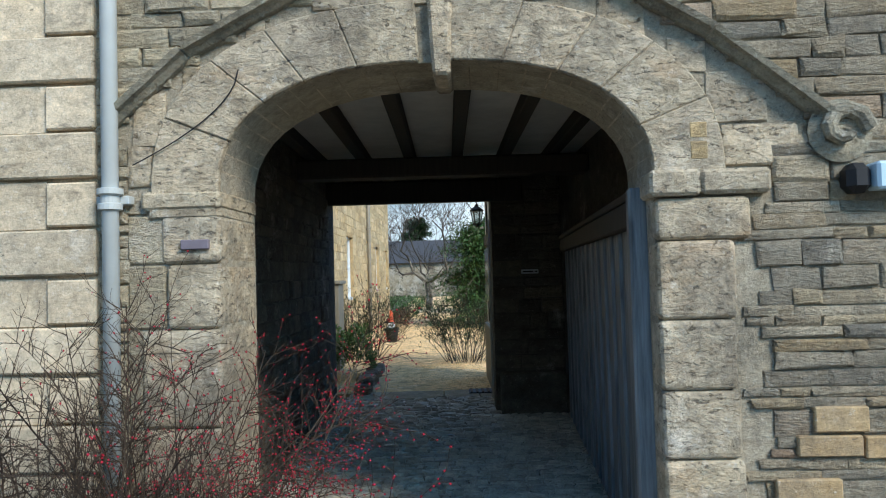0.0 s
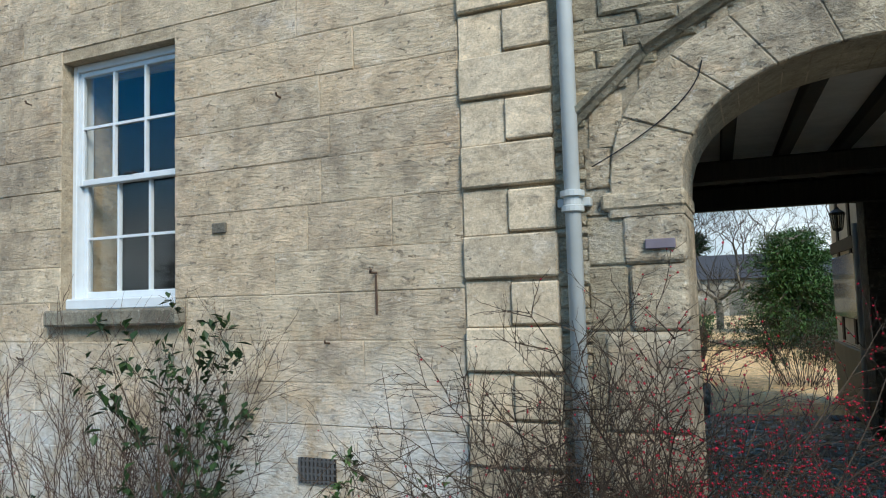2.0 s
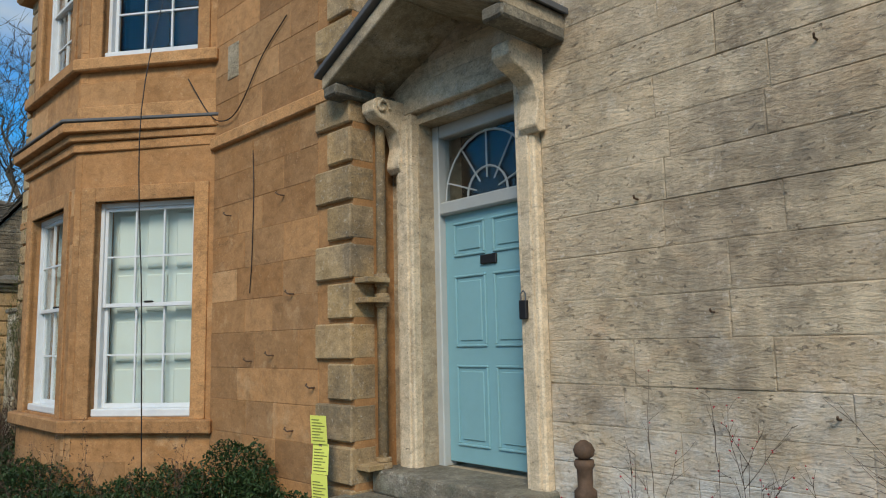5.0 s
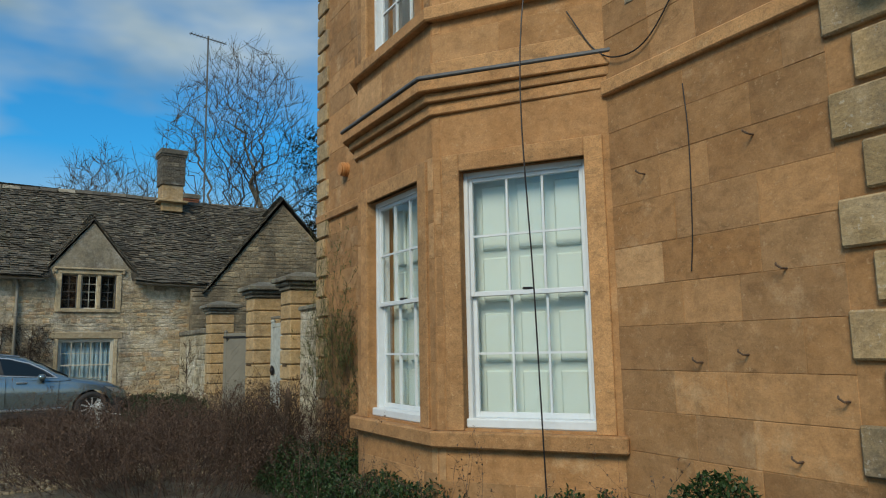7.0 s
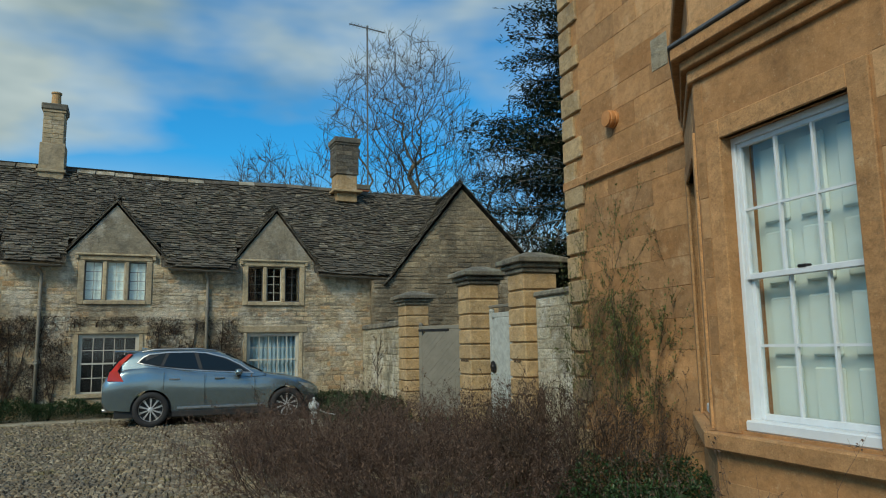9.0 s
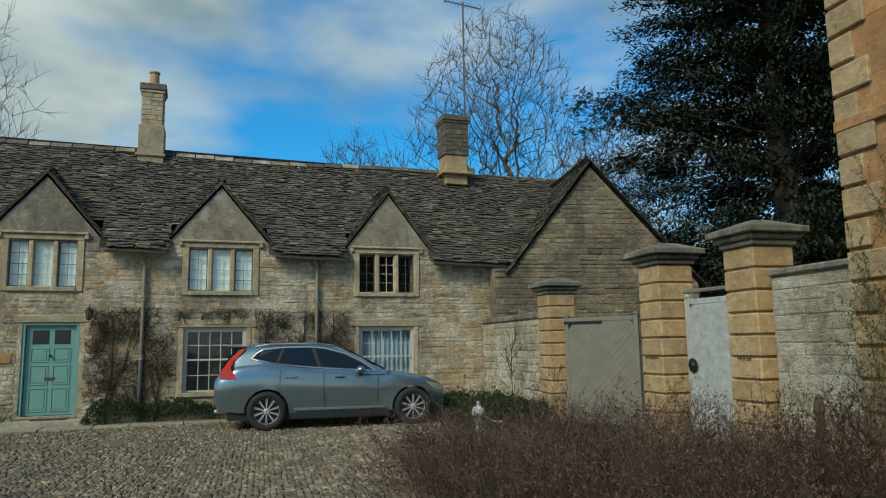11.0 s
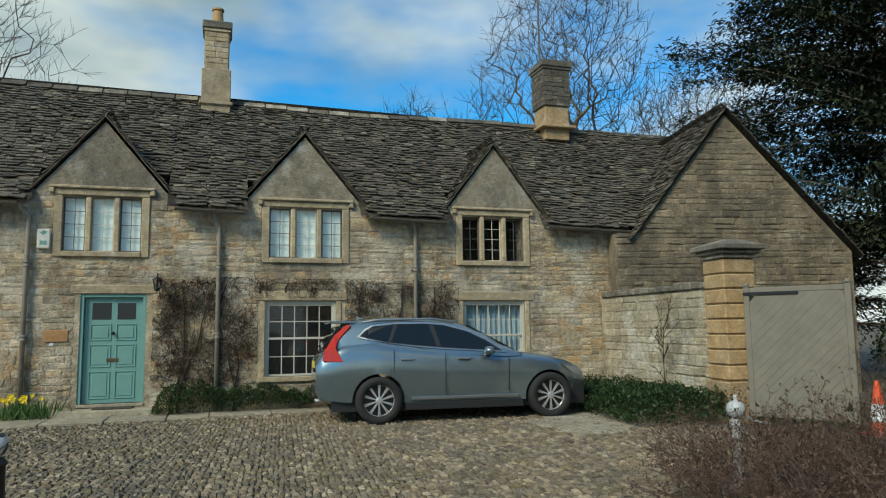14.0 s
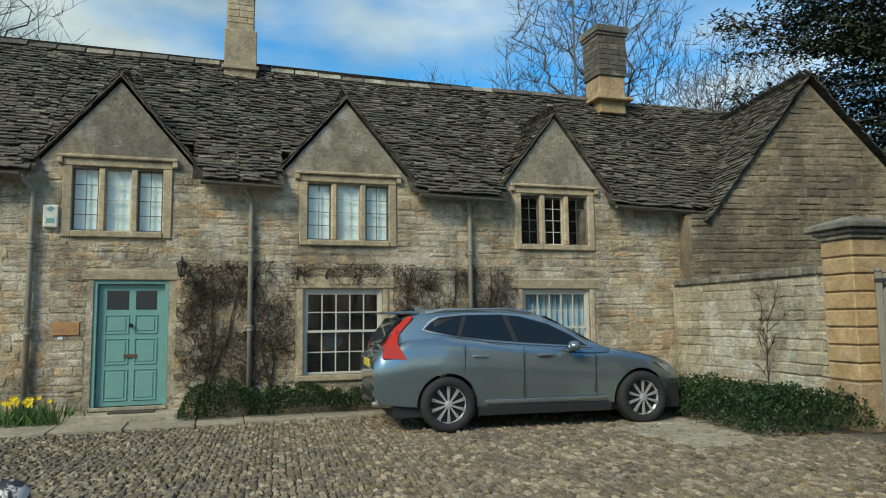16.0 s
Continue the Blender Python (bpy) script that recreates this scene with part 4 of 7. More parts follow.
for xa, xb in ((-8.385, -8.195), (-7.15, -6.985)):
    part("pilaster", box(xa, xb, -0.07, 0.15, 0.55, 3.38, 0.012), DRESSED, surround, "pale dressed stone jamb")
    part("pilaster_fillet", box(xa + 0.04, xb - 0.04, -0.085, -0.06, 0.62, 3.3, 0.008), DRESSED, surround)
part("lintel_stone", box(-8.385, -6.985, -0.06, 0.15, 3.385, 3.6, 0.01), DRESSED, surround)

# hood on scroll brackets
HOODPALE = stone("hood soffit stone", [(0.36, 0.31, 0.245), (0.3, 0.26, 0.205)], dark_at=0.54, bump=0.3, depth=0.006)
door_hood = thing("door_hood", "gabled stone door hood on carved scroll brackets", "door hood", F, kind="structure")
HC, HW, HZ, HA = -7.68, 0.93, 3.56, 4.02
for s in (-1, 1):
    b = prism([(HC + s * HW, HZ), (HC + s * HW, HZ + 0.1), (HC, HA + 0.06), (HC, HA - 0.07)], -0.6, 0.0, 0.008)
    part("hood_slope", b, HOODPALE, door_hood, "pale panelled sloping hood slab")
    b = prism([(HC + s * (HW + 0.035), HZ + 0.09), (HC + s * (HW + 0.035), HZ + 0.135), (HC, HA + 0.12), (HC, HA + 0.065)], -0.65, 0.0, 0.006)
    part("hood_cover", b, LEAD, door_hood, "dark leaded edge")
    xa = HC + s * (HW - 0.17)
    part("hood_return", box(min(xa, HC + s * HW), max(xa, HC + s * HW), -0.59, 0.0, HZ - 0.07, HZ + 0.02, 0.015), HOODSTONE, door_hood)
    x0 = HC + s * (HW - 0.245)
    out = [(-0.02, 2.95), (-0.08, 2.93), (-0.12, 2.97), (-0.11, 3.04), (-0.09, 3.14), (-0.12, 3.24), (-0.2, 3.3), (-0.3, 3.33), (-0.35, 3.38), (-0.35, 3.45), (-0.3, 3.49), (-0.02, 3.49)]
    b = bmesh.new()
    merge(b, prism([(p, q) for p, q in out], -0.075, 0.075, 0.008), Matrix.Translation((x0, 0, 0)) @ Matrix.Rotation(radians(90), 4, "Z"))
    part("bracket", b, DRESSED, door_hood, "carved scroll bracket")
    sp = [(x0 - 0.085 * s, -0.27 + (0.07 - 0.008 * i) * math.cos(i * 0.8), 3.41 + (0.07 - 0.008 * i) * math.sin(i * 0.8)) for i in range(9)]
    part("bracket_scroll", tube(sp, 0.014, 6), DRESSED, door_hood)
part("hood_soffit", box(HC - HW + 0.1, HC + HW - 0.1, -0.02, 0.0, 3.55, 3.75, 0.004), DRESSED, door_hood)

steps = thing("door_steps", "worn dark stone steps below the blue door", "steps", F, kind="structure")
for i, (d, za, zb) in enumerate(((0.28, 0.56, 0.73), (0.62, 0.38, 0.56), (0.95, 0.2, 0.38), (1.25, -0.02, 0.2))):
    part("step", box(-8.45 - 0.12 * i, -6.95 + 0.04 * i, -d, 0.16 if i == 0 else 0.0, za, zb, 0.02, segs=2), HOODSTONE, steps)


# ---- pipes ----
def down_pipe(name, label, m, x, y, z0, z1, r, material, joints, swan=None):
    d = thing(name, label, "drainpipe", m)
    pts = [(x, y, z0), (x, y, (z0 + z1) / 2), (x, y, z1)]
    if swan:
        pts = [(x, y, z0), (x, y, z1 - 0.3), (x, y, z1 - 0.18), (x + swan, y - 0.12, z1 - 0.05), (x + swan, y - 0.14, z1)]
    part("pipe", tube(pts, r, 14), material, d, smooth=True)
    for z in joints:
        part("pipe_collar", lathe([(r, -0.05), (r + 0.016, -0.045), (r + 0.016, -0.02), (r + 0.004, -0.015), (r + 0.004, 0.02), (r + 0.02, 0.025), (r + 0.02, 0.05), (r, 0.055)], 16), material, d).location = (x, y, z)
        part("pipe_bracket", box(x - r - 0.04, x + r + 0.04, y + r * 0.5, 0.0, z - 0.02, z + 0.02, 0.004), material, d)
    return d


down_pipe("drain_pipe", "pale grey-blue cast-iron drainpipe with a collared joint", F, -1.52, -0.075, -0.02, 6.9, 0.037, PIPE, [2.0, 4.2, 0.25])
down_pipe("drain_pipe", "stone-coloured drainpipe in the corner beside the door surround", O, -8.42, 0.2, -0.02, 7.3, 0.038, QUOIN_GOLD, [0.75, 1.95, 2.1, 3.7])

# ---- small fixings on the grey front ----
vent = thing("air_vent", "dark cast-iron air brick grille near the ground", "vent", F)
part("backing", box(-3.1, -2.87, -0.012, 0.01, 0.6, 0.735), IRON, vent)
for i in range(9):
    part("slat", box(-3.1 + 0.026 * i, -3.088 + 0.026 * i, -0.024, -0.01, 0.6, 0.735), LEAD, vent)
for j in range(4):
    part("slat", box(-3.1, -2.87, -0.022, -0.011, 0.61 + 0.035 * j, 0.618 + 0.035 * j), LEAD, vent)
copy_thing(vent, F @ Matrix.Translation((-2.78, 0, 0.02)))
solo("wall_plate", box(-3.7, -3.6, -0.02, 0.002, 2.0, 2.06, 0.004), HOODSTONE, "small grey plate let into the wall", "plate", F)
small = thing("small_sign", "small mauve-grey plaque on the arch jamb", "sign", F)
part("plate", box(-1.21, -1.08, -0.05, -0.02, 1.765, 1.81, 0.004), plain("mauve plate", (0.2, 0.17, 0.2), 0.5), small)
hook = thing("wall_hook", "rusty iron hook driven into the wall", "hook", F)
part("rod", tube([(-2.6, 0.02, 1.72), (-2.6, -0.07, 1.72), (-2.585, -0.09, 1.735)], 0.007, 6), RUST, hook)
part("stain_streak", box(-2.605, -2.595, -0.0135, -0.004, 1.5, 1.71), RUST, hook, "thin rusty wire hanging down")
for u, z in ((-5.35, 1.25), (-5.3, 3.0), (-6.3, 2.4), (-3.2, 2.75), (-2.9, 1.35), (-5.9, 1.75)):
    solo("wall_nail", tube([(0, 0.02, 0), (0, -0.045, 0.004), (0.006, -0.06, 0.018)], 0.006, 6), RUST, "short rusty nail in the masonry", "nail", F @ Matrix.Translation((u, 0, z)), "nails")
post = thing("stone_post", "short weathered post with a knobbed top beside the steps", "post", pose(-6.52, 3.17, 0))
part("shaft", lathe([(0.07, -0.02), (0.06, 0.2), (0.045, 0.5), (0.045, 0.78), (0.06, 0.8), (0.06, 0.84), (0.04, 0.86), (0.042, 0.95), (0.055, 0.97), (0.05, 1.0)], 14), RUST, post, smooth=True)
part("knob", lathe([(0.02, 1.0), (0.05, 1.02), (0.058, 1.05), (0.045, 1.08), (0.015, 1.1)], 14), RUST, post, smooth=True)
note = thing("notice", "long yellow paper notice tied to a stake", "notice", pose(-8.62, 2.98, 0, 0, 0, 12))
part("stake", box(-0.02, 0.02, 0.0, 0.03, -0.02, 1.1, 0.004), wood("stake wood", (0.2, 0.15, 0.1), (0.3, 0.24, 0.16)), note)
PAPER = plain("yellow paper", (0.72, 0.78, 0.16), 0.7, vary=0.06)
INK = plain("notice ink", (0.2, 0.22, 0.06), 0.7)
for i, (za, zb, tip) in enumerate(((0.93, 1.13, 4), (0.72, 0.93, -3), (0.5, 0.72, 3))):
    sh = part("sheet", box(-0.075, 0.075, -0.004, 0, 0, zb - za, 0), PAPER, note)
    sh.matrix_basis = pose(0.004 * i, -0.008, za, tip * 1.2, 0, 0)
    for j in range(8):
        part("text_line", box(-0.06, 0.06 - 0.012 * ((j * 7) % 5), -0.0065, -0.0035, 0.02 + 0.021 * j, 0.026 + 0.021 * j), INK, sh)

# blue-white lamp box on the rubble wall
lampbox = thing("wall_lamp", "pale blue-white lamp box on a dark bracket", "wall lamp", F)
part("bracket", box(1.735, 1.84, -0.1, 0.02, 1.92, 2.05, 0.03), IRON, lampbox)
part("face", box(1.845, 2.2, -0.12, 0.01, 1.93, 2.05, 0.012), plain("pale blue enamel", (0.5, 0.68, 0.8), 0.3, vary=0.05), lampbox)
key_box = thing("key_box", "small black key safe on the stone door jamb", "key safe", F)
part("case", box(-7.125, -7.065, -0.115, -0.084, 1.76, 1.88, 0.006), IRON, key_box)
part("shackle", tube([(-7.115, -0.1, 1.88), (-7.115, -0.1, 1.92), (-7.095, -0.1, 1.94), (-7.075, -0.1, 1.92), (-7.075, -0.1, 1.88)], 0.005, 6), LEAD, key_box)
wire = thing("wall_cable", "thin dark cable looped across the spandrel", "cable", F)
part("cable", tube([(-0.93 - 0.5 * (i / 14) ** 1.3, -0.045, 2.58 - 0.42 * (i / 14) ** 0.72) for i in range(15)], 0.003, 5), IRON, wire)

# ---- passage gate and the yard beyond ----
gate = thing("carriage_gate", "old blue-black boarded gate folded back along the passage", "gate", pose(0.96, 3.36, 0, 0, 0, 85.5))
for i in range(13):
    z0 = 0.06 + 0.01 * rng.random()
    part("board", box(0.02 + 0.31 * i, 0.02 + 0.31 * i + 0.3, -0.018 - 0.006 * (i % 2), 0.025, z0, 1.86, 0.006), TARRED, gate)
    part("cover_strip", box(0.3 + 0.31 * i, 0.345 + 0.31 * i, 0.02, 0.045, 0.1, 1.84, 0.005), TARRED, gate)
part("top_rail", box(0, 4.1, 0.026, 0.09, 1.82, 1.95, 0.01), OAK, gate)
part("cap", box(-0.02, 4.12, -0.03, 0.1, 1.95, 1.99, 0.008), OAK, gate)
part("hanging_post", box(-0.06, 0.02, -0.04, 0.1, 0.0, 2.0, 0.012), TARRED, gate)
sign = thing("passage_sign", "small white finger sign on the dark pier", "sign", pose(0, 8.26, 0))
part("plate", box(0.86, 1.06, -0.02, 0.0, 1.6, 1.65, 0.003), WHITE, sign)
part("lettering_bar", box(0.875, 1.0, -0.024, -0.018, 1.617, 1.633), IRON, sign, "illegible dark lettering")
part("arrow", box(1.015, 1.045, -0.024, -0.018, 1.617, 1.633), IRON, sign)


def lantern(m, label):
    l = thing("wall_lantern", label, "lantern", m)
    part("arm", tube([(0, 0.0, 0.12), (-0.14, 0.0, 0.14), (-0.2, 0, 0.13), (-0.2, 0, 0.06)], 0.008, 6), IRON, l)
    part("hood", lathe([(0.015, 0.09), (0.03, 0.06), (0.085, 0.02), (0.09, 0.0)], 8), IRON, l).location = (-0.2, 0, 0)
    part("glass_body", lathe([(0.072, 0.0), (0.05, -0.16)], 6), glass("lantern glass", (0.6, 0.62, 0.6)), l).location = (-0.2, 0, 0)
    part("base", lathe([(0.056, -0.16), (0.05, -0.18), (0.012, -0.2)], 6), IRON, l).location = (-0.2, 0, 0)
    for i in range(6):
        a = i * math.pi / 3
        part("rib", tube([(0.075 * math.cos(a), 0.075 * math.sin(a), 0), (0.052 * math.cos(a), 0.052 * math.sin(a), -0.16)], 0.006, 5), IRON, l).location = (-0.2, 0, 0)
    return l


lantern(pose(0.6, 9.1, 2.42), "black iron lantern on a wall arm beyond the passage")
slabs = thing("threshold_paving", "worn stone slabs across the end of the passage", "paving", kind="structure")
for i, (xa, xb) in enumerate(((-1.38, -0.95), (-0.94, -0.1), (-0.09, 0.38), (0.39, 1.3))):
    part("slab", box(xa, xb, 9.3 + 0.03 * (i % 2), 9.9, -0.1, 0.01, 0.008), PAVING, slabs)
grate = thing("drain_grate", "dark iron drain grating in the gravel", "drain", pose(0.55, 9.72, 0.012))
part("grate_frame", box(-0.3, 0.3, -0.16, 0.16, 0, 0.012), IRON, grate)
for i in range(8):
    part("bar", box(-0.28 + 0.075 * i, -0.25 + 0.075 * i, -0.15, 0.15, 0.012, 0.022), RUST, grate)

# long golden range beside the drive
RANGE = pose(-2.35, 10.5, 0, 0, 0, 90)
wins = [(6.1, 7.2, 1.05, 2.6), (12.8, 13.8, 1.1, 2.6), (16.4, 17.4, 1.1, 2.6), (6.1, 7.2, 3.4, 4.8)]
rg = struct("wall_range", pierced(-1.4, 18, -0.1, 6.0, 0, 0.45, wins), RANGESTONE, "sunlit golden stone range along the drive", "wall", RANGE)
lay("range_stone", spread(random.Random(61), free_of(-1.4, 18, wins), 0, 4.5, (0.14, 0.25), (0.3, 0.7), 0.012), None, rg, RANGESTONE, (5, 1.5), random.Random(62), (0.004, 0.014), 0.01, 0.006, 120)
for i, w in enumerate(wins):
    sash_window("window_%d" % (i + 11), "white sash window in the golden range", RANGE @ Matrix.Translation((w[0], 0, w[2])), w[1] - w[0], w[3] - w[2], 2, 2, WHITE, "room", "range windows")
down_pipe("drain_pipe", "stone-coloured drainpipe on the golden range", RANGE, 10.2, -0.08, 0.0, 5.8, 0.05, PIPE_STONE, [1.2, 3.0])
struct("roof_range", box(-1.4, 18, -0.3, 6, 6.0, 6.2), SLATE, "slate roof of the golden range", "roof", RANGE)
hut = thing("meter_cupboard", "green painted timber cupboard against the range", "cupboard", pose(-2.1, 12.6, 0))
part("body", box(-0.2, 0.2, -0.3, 0.3, 0.0, 1.5, 0.01), GATEPAINT, hut)
part("lid", box(-0.24, 0.24, -0.34, 0.34, 1.5, 1.56, 0.01), GATEPAINT, hut)
# timbered outbuilding on the other side
EASTB = pose(0.62, 8.75, 0, 0, 0, -90)
ew = struct("wall_outbuilding", box(-2.5, 0.0, 0, 0.4, -0.1, 3.1), PLASTER, "whitewashed outbuilding with dark timbers", "wall", EASTB)
for i in range(3):
    part("stud", box(-0.15 - 0.9 * i, -0.02 - 0.9 * i, -0.02, 0.01, 0.9, 3.05), OAK, ew)
part("brace_rail", box(-2.5, 0, -0.025, 0.01, 2.05, 2.2), OAK, ew)
part("low_wall", box(-2.5, 0, -0.05, 0.01, 0, 0.85, 0.01), GATEPAINT, ew)
struct("outbuilding_window", box(-2.4, -0.7, -0.03, 0.01, 1.2, 2.0, 0.01), BLACKGLASS, "dark leaded outbuilding window", "window", EASTB)
solo("down_spout", tube([(0.55, 9.0, 0.05), (0.55, 9.0, 2.3)], 0.03, 10), PIPE, "pale downpipe on the outbuilding corner", "drainpipe", smooth=True)
# far range closing the drive
far = thing("far_house", "low grey stone outbuilding with a dark roof closing the drive", "house", pose(0, 54, 0))
part("wall", pierced(-9, 9, -0.1, 2.6, 0, 0.4, [(-0.2, 0.8, -0.1, 2.0), (-6, -5, 1, 2)]), GABLESTONE, far)
part("door", box(-0.2, 0.8, 0.1, 0.2, 0, 2.0), GATEPAINT, far)
part("window", box(-6, -5, 0.1, 0.2, 1, 2), BLACKGLASS, far)
b = bmesh.new()
b.faces.new([b.verts.new(q) for q in ((-9.4, -0.3, 2.55), (9.4, -0.3, 2.55), (9.4, 3.2, 4.4), (-9.4, 3.2, 4.4))])
part("roof", b, plain("dark slate", (0.06, 0.06, 0.065), 0.7, vary=0.4), far)


def cone(m, label):
    c = thing("traffic_cone", label, "traffic cone", m)
    ORANGE = plain("orange plastic", (0.75, 0.1, 0.03), 0.5, vary=0.1)
    part("base", box(-0.19, 0.19, -0.19, 0.19, 0, 0.03, 0.01), ORANGE, c)
    part("lower_band", lathe([(0.145, 0.03), (0.12, 0.18)], 18), ORANGE, c)
    part("white_band", lathe([(0.12, 0.18), (0.08, 0.42)], 18), WHITE, c, "grey-white reflective band")
    part("tip", lathe([(0.08, 0.42), (0.03, 0.73), (0.02, 0.74)], 18), ORANGE, c)
    return c


cone(pose(-1.5, 18.5, 0.0), "orange traffic cone beside the golden range")
cone(pose(-23.0, 4.5, -0.05), "orange and white traffic cone behind the open gate")
pot = thing("plant_pot", "black plastic pot beside the drive", "pot", pose(-1.4, 17.4, 0))
part("body", lathe([(0.12, 0), (0.17, 0.3), (0.19, 0.3), (0.19, 0.34), (0.15, 0.33)], 18), IRON, pot)


def flowing(pts, n=6):
    """A smooth curve through points."""
    p = [Vector(q) for q in pts]
    p = [p[0] * 2 - p[1]] + p + [p[-1] * 2 - p[-2]]
    out = []
    for a, b, c, d in zip(p, p[1:], p[2:], p[3:]):
        for i in range(n):
            t = i / n
            out.append(0.5 * ((2 * b) + (c - a) * t + (2 * a - 5 * b + 4 * c - d) * t * t + (3 * b - a - 3 * c + d) * t ** 3))
    return out + [p[-2]]


# ---- canted bay of the golden house ----
def along(p, q):
    """A frame with x from p to q along one face of the bay and y into it."""
    a = math.degrees(math.atan2(q[1] - p[1], q[0] - p[0]))
    return O @ pose(p[0], p[1], 0, 0, 0, a), math.hypot(q[0] - p[0], q[1] - p[1])


for i, (p, q) in enumerate(zip(BAY[::-1], BAY[::-1][1:])):
    m, ln = along(p, q)
    lo = (0.27, ln - 0.27) if i == 1 else ((0.24, ln - 0.2) if i == 2 else (0.2, ln - 0.24))
    op = (lo[0], lo[1], 0.98, 3.1)
    up = (lo[0], lo[1], 4.62, 6.5)
    wb = struct("wall_bay", pierced(0, ln, -0.1, 7.4, 0, 0.3, [op, up]), GOLD, "golden stone face of the canted bay", "wall", m)
    wh = [(op[0] - 0.17, op[1] + 0.17, 0.82, 3.28), (up[0] - 0.15, up[1] + 0.15, 4.4, 6.7), (0, ln, 3.62, 4.08)]
    lay("gold_block", spread(random.Random(70 + i), free_of(0.01, ln - 0.01, wh), 0, 3.62, (0.27, 0.33), (0.4, 0.85), 0.004) + spread(random.Random(80 + i), free_of(0.01, ln - 0.01, wh), 4.08, 7.3, (0.27, 0.33), (0.4, 0.85), 0.004), None, wb, GOLD, (ln / 2, 2), random.Random(90 + i), (0.002, 0.005), 0.003, 0.0015, 80)
    for o, s in ((op, 0.15), (up, 0.13)):
        b = box(o[0] - s, o[0], -0.022, 0.05, o[2] - 0.02, o[3] + s, 0.006)
        box(o[1], o[1] + s, -0.022, 0.05, o[2] - 0.02, o[3] + s, 0.006, b)
        box(o[0], o[1], -0.022, 0.05, o[3], o[3] + s, 0.006, b)
        part("architrave", b, GOLD_TRIM, wb, "plain projecting golden architrave")
        part("stone_sill", box(-0.04, ln + 0.04, -0.085, 0.05, o[2] - 0.15, o[2] - 0.02, 0.014), GOLD_TRIM, wb, "projecting golden sill")
    sash_window("window_%d" % (i + 2), "white sash window of the bay with closed pale shutters", m @ Matrix.Translation((op[0], 0, op[2])), op[1] - op[0], op[3] - op[2], 3, 2, WHITE, "shutters", "bay windows")
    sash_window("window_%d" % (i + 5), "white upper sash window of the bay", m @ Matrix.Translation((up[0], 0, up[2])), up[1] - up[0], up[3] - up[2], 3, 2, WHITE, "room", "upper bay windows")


def offset(d):
    return [(BAY[0][0] + d * 0.41, BAY[0][1]), (BAY[1][0] + d * 0.3, BAY[1][1] - d), (BAY[2][0] - d * 0.3, BAY[2][1] - d), (BAY[3][0] - d * 0.41, BAY[3][1])]


def band(name, z0, z1, d, material, label):
    b = bmesh.new()
    o = offset(d) + [(BAY[3][0], 0.06), (BAY[0][0], 0.06)]
    lo = [b.verts.new((x, y, z0)) for x, y in o]
    hi = [b.verts.new((x, y, z1)) for x, y in o]
    b.faces.new(lo)
    b.faces.new(hi[::-1])
    for i in range(len(o)):
        b.faces.new((lo[i], hi[i], hi[(i + 1) % 6], lo[(i + 1) % 6]))
    bmesh.ops.recalc_face_normals(b, faces=b.faces)
    bmesh.ops.bevel(b, geom=[e for e in b.edges], offset=0.008, segments=1, affect="EDGES")
    part(name, b, material, bay_cornice, label)


bay_cornice = thing("bay_cornice", "stepped golden cornice round the bay with a dark lead top", "cornice", O, kind="structure")
band("fascia", 3.62, 3.72, 0.04, GOLD_TRIM, "")
band("bed_mould", 3.722, 3.8, 0.09, GOLD_TRIM, "")
band("corona", 3.802, 3.9, 0.16, GOLD_TRIM, "")
band("lead_top", 3.902, 3.935, 0.18, LEAD, "dark lead flashing")
band("blocking_course", 3.937, 4.1, 0.02, GOLD_TRIM, "")
solo("terracotta_vent", lathe([(0.1, 0), (0.1, 0.03), (0.085, 0.04), (0.1, 0.05), (0.1, 0.09), (0.085, 0.1), (0.09, 0.12), (0.03, 0.125)], 20), plain("terracotta", (0.55, 0.24, 0.08), 0.7), "round ribbed terracotta vent cowl on the wall", "vent", O @ pose(-15.95, 0, 4.17, 90))
solo("patch_stone", box(-15.2, -14.93, -0.012, 0.0, 4.45, 4.8, 0.004), PALE_RUBBLE, "paler replaced stone in the golden wall", "stone", O)
solo("patch_stone", box(-10.45, -10.25, -0.012, 0.0, 4.2, 4.55, 0.004), PALE_RUBBLE, "paler replaced stone in the golden wall", "stone", O)
for pts, lb in (([(-11.0, -0.5, 0.35), (-11.0, -0.55, 2.0), (-10.98, -0.62, 3.9), (-10.95, -0.35, 5.6)], "black cable hanging down in front of the bay"), ([(-10.9, -0.2, 4.3), (-10.75, -0.06, 3.95), (-10.5, -0.04, 3.8), (-10.2, -0.03, 3.85), (-9.8, -0.02, 4.25), (-9.4, -0.02, 4.5)], "black cable looped along the golden wall"), ([(-9.95, -0.015, 3.4), (-9.93, -0.015, 3.0), (-9.95, -0.015, 2.4), (-9.98, -0.015, 2.1)], "thin brown wire on the golden wall")):
    solo("cable", tube(flowing(pts), 0.004 if "wire" in lb else 0.006, 6), IRON, lb, "cable", O)
for u, z in ((-9.45, 2.9), (-9.3, 2.05), (-9.95, 1.5), (-9.0, 1.3), (-10.35, 2.85), (-9.6, 1.55), (-9.3, 0.95)):
    solo("wall_hook", tube([(0, 0.02, 0), (0, -0.06, 0), (-0.02, -0.075, 0.02), (-0.03, -0.06, 0.03)], 0.007, 6), RUST, "small rusty vine hook in the golden wall", "hook", O @ Matrix.Translation((u, 0, z)), "hooks")

# ---- gate piers and garden gates ----
CAPSTONE = HOODSTONE


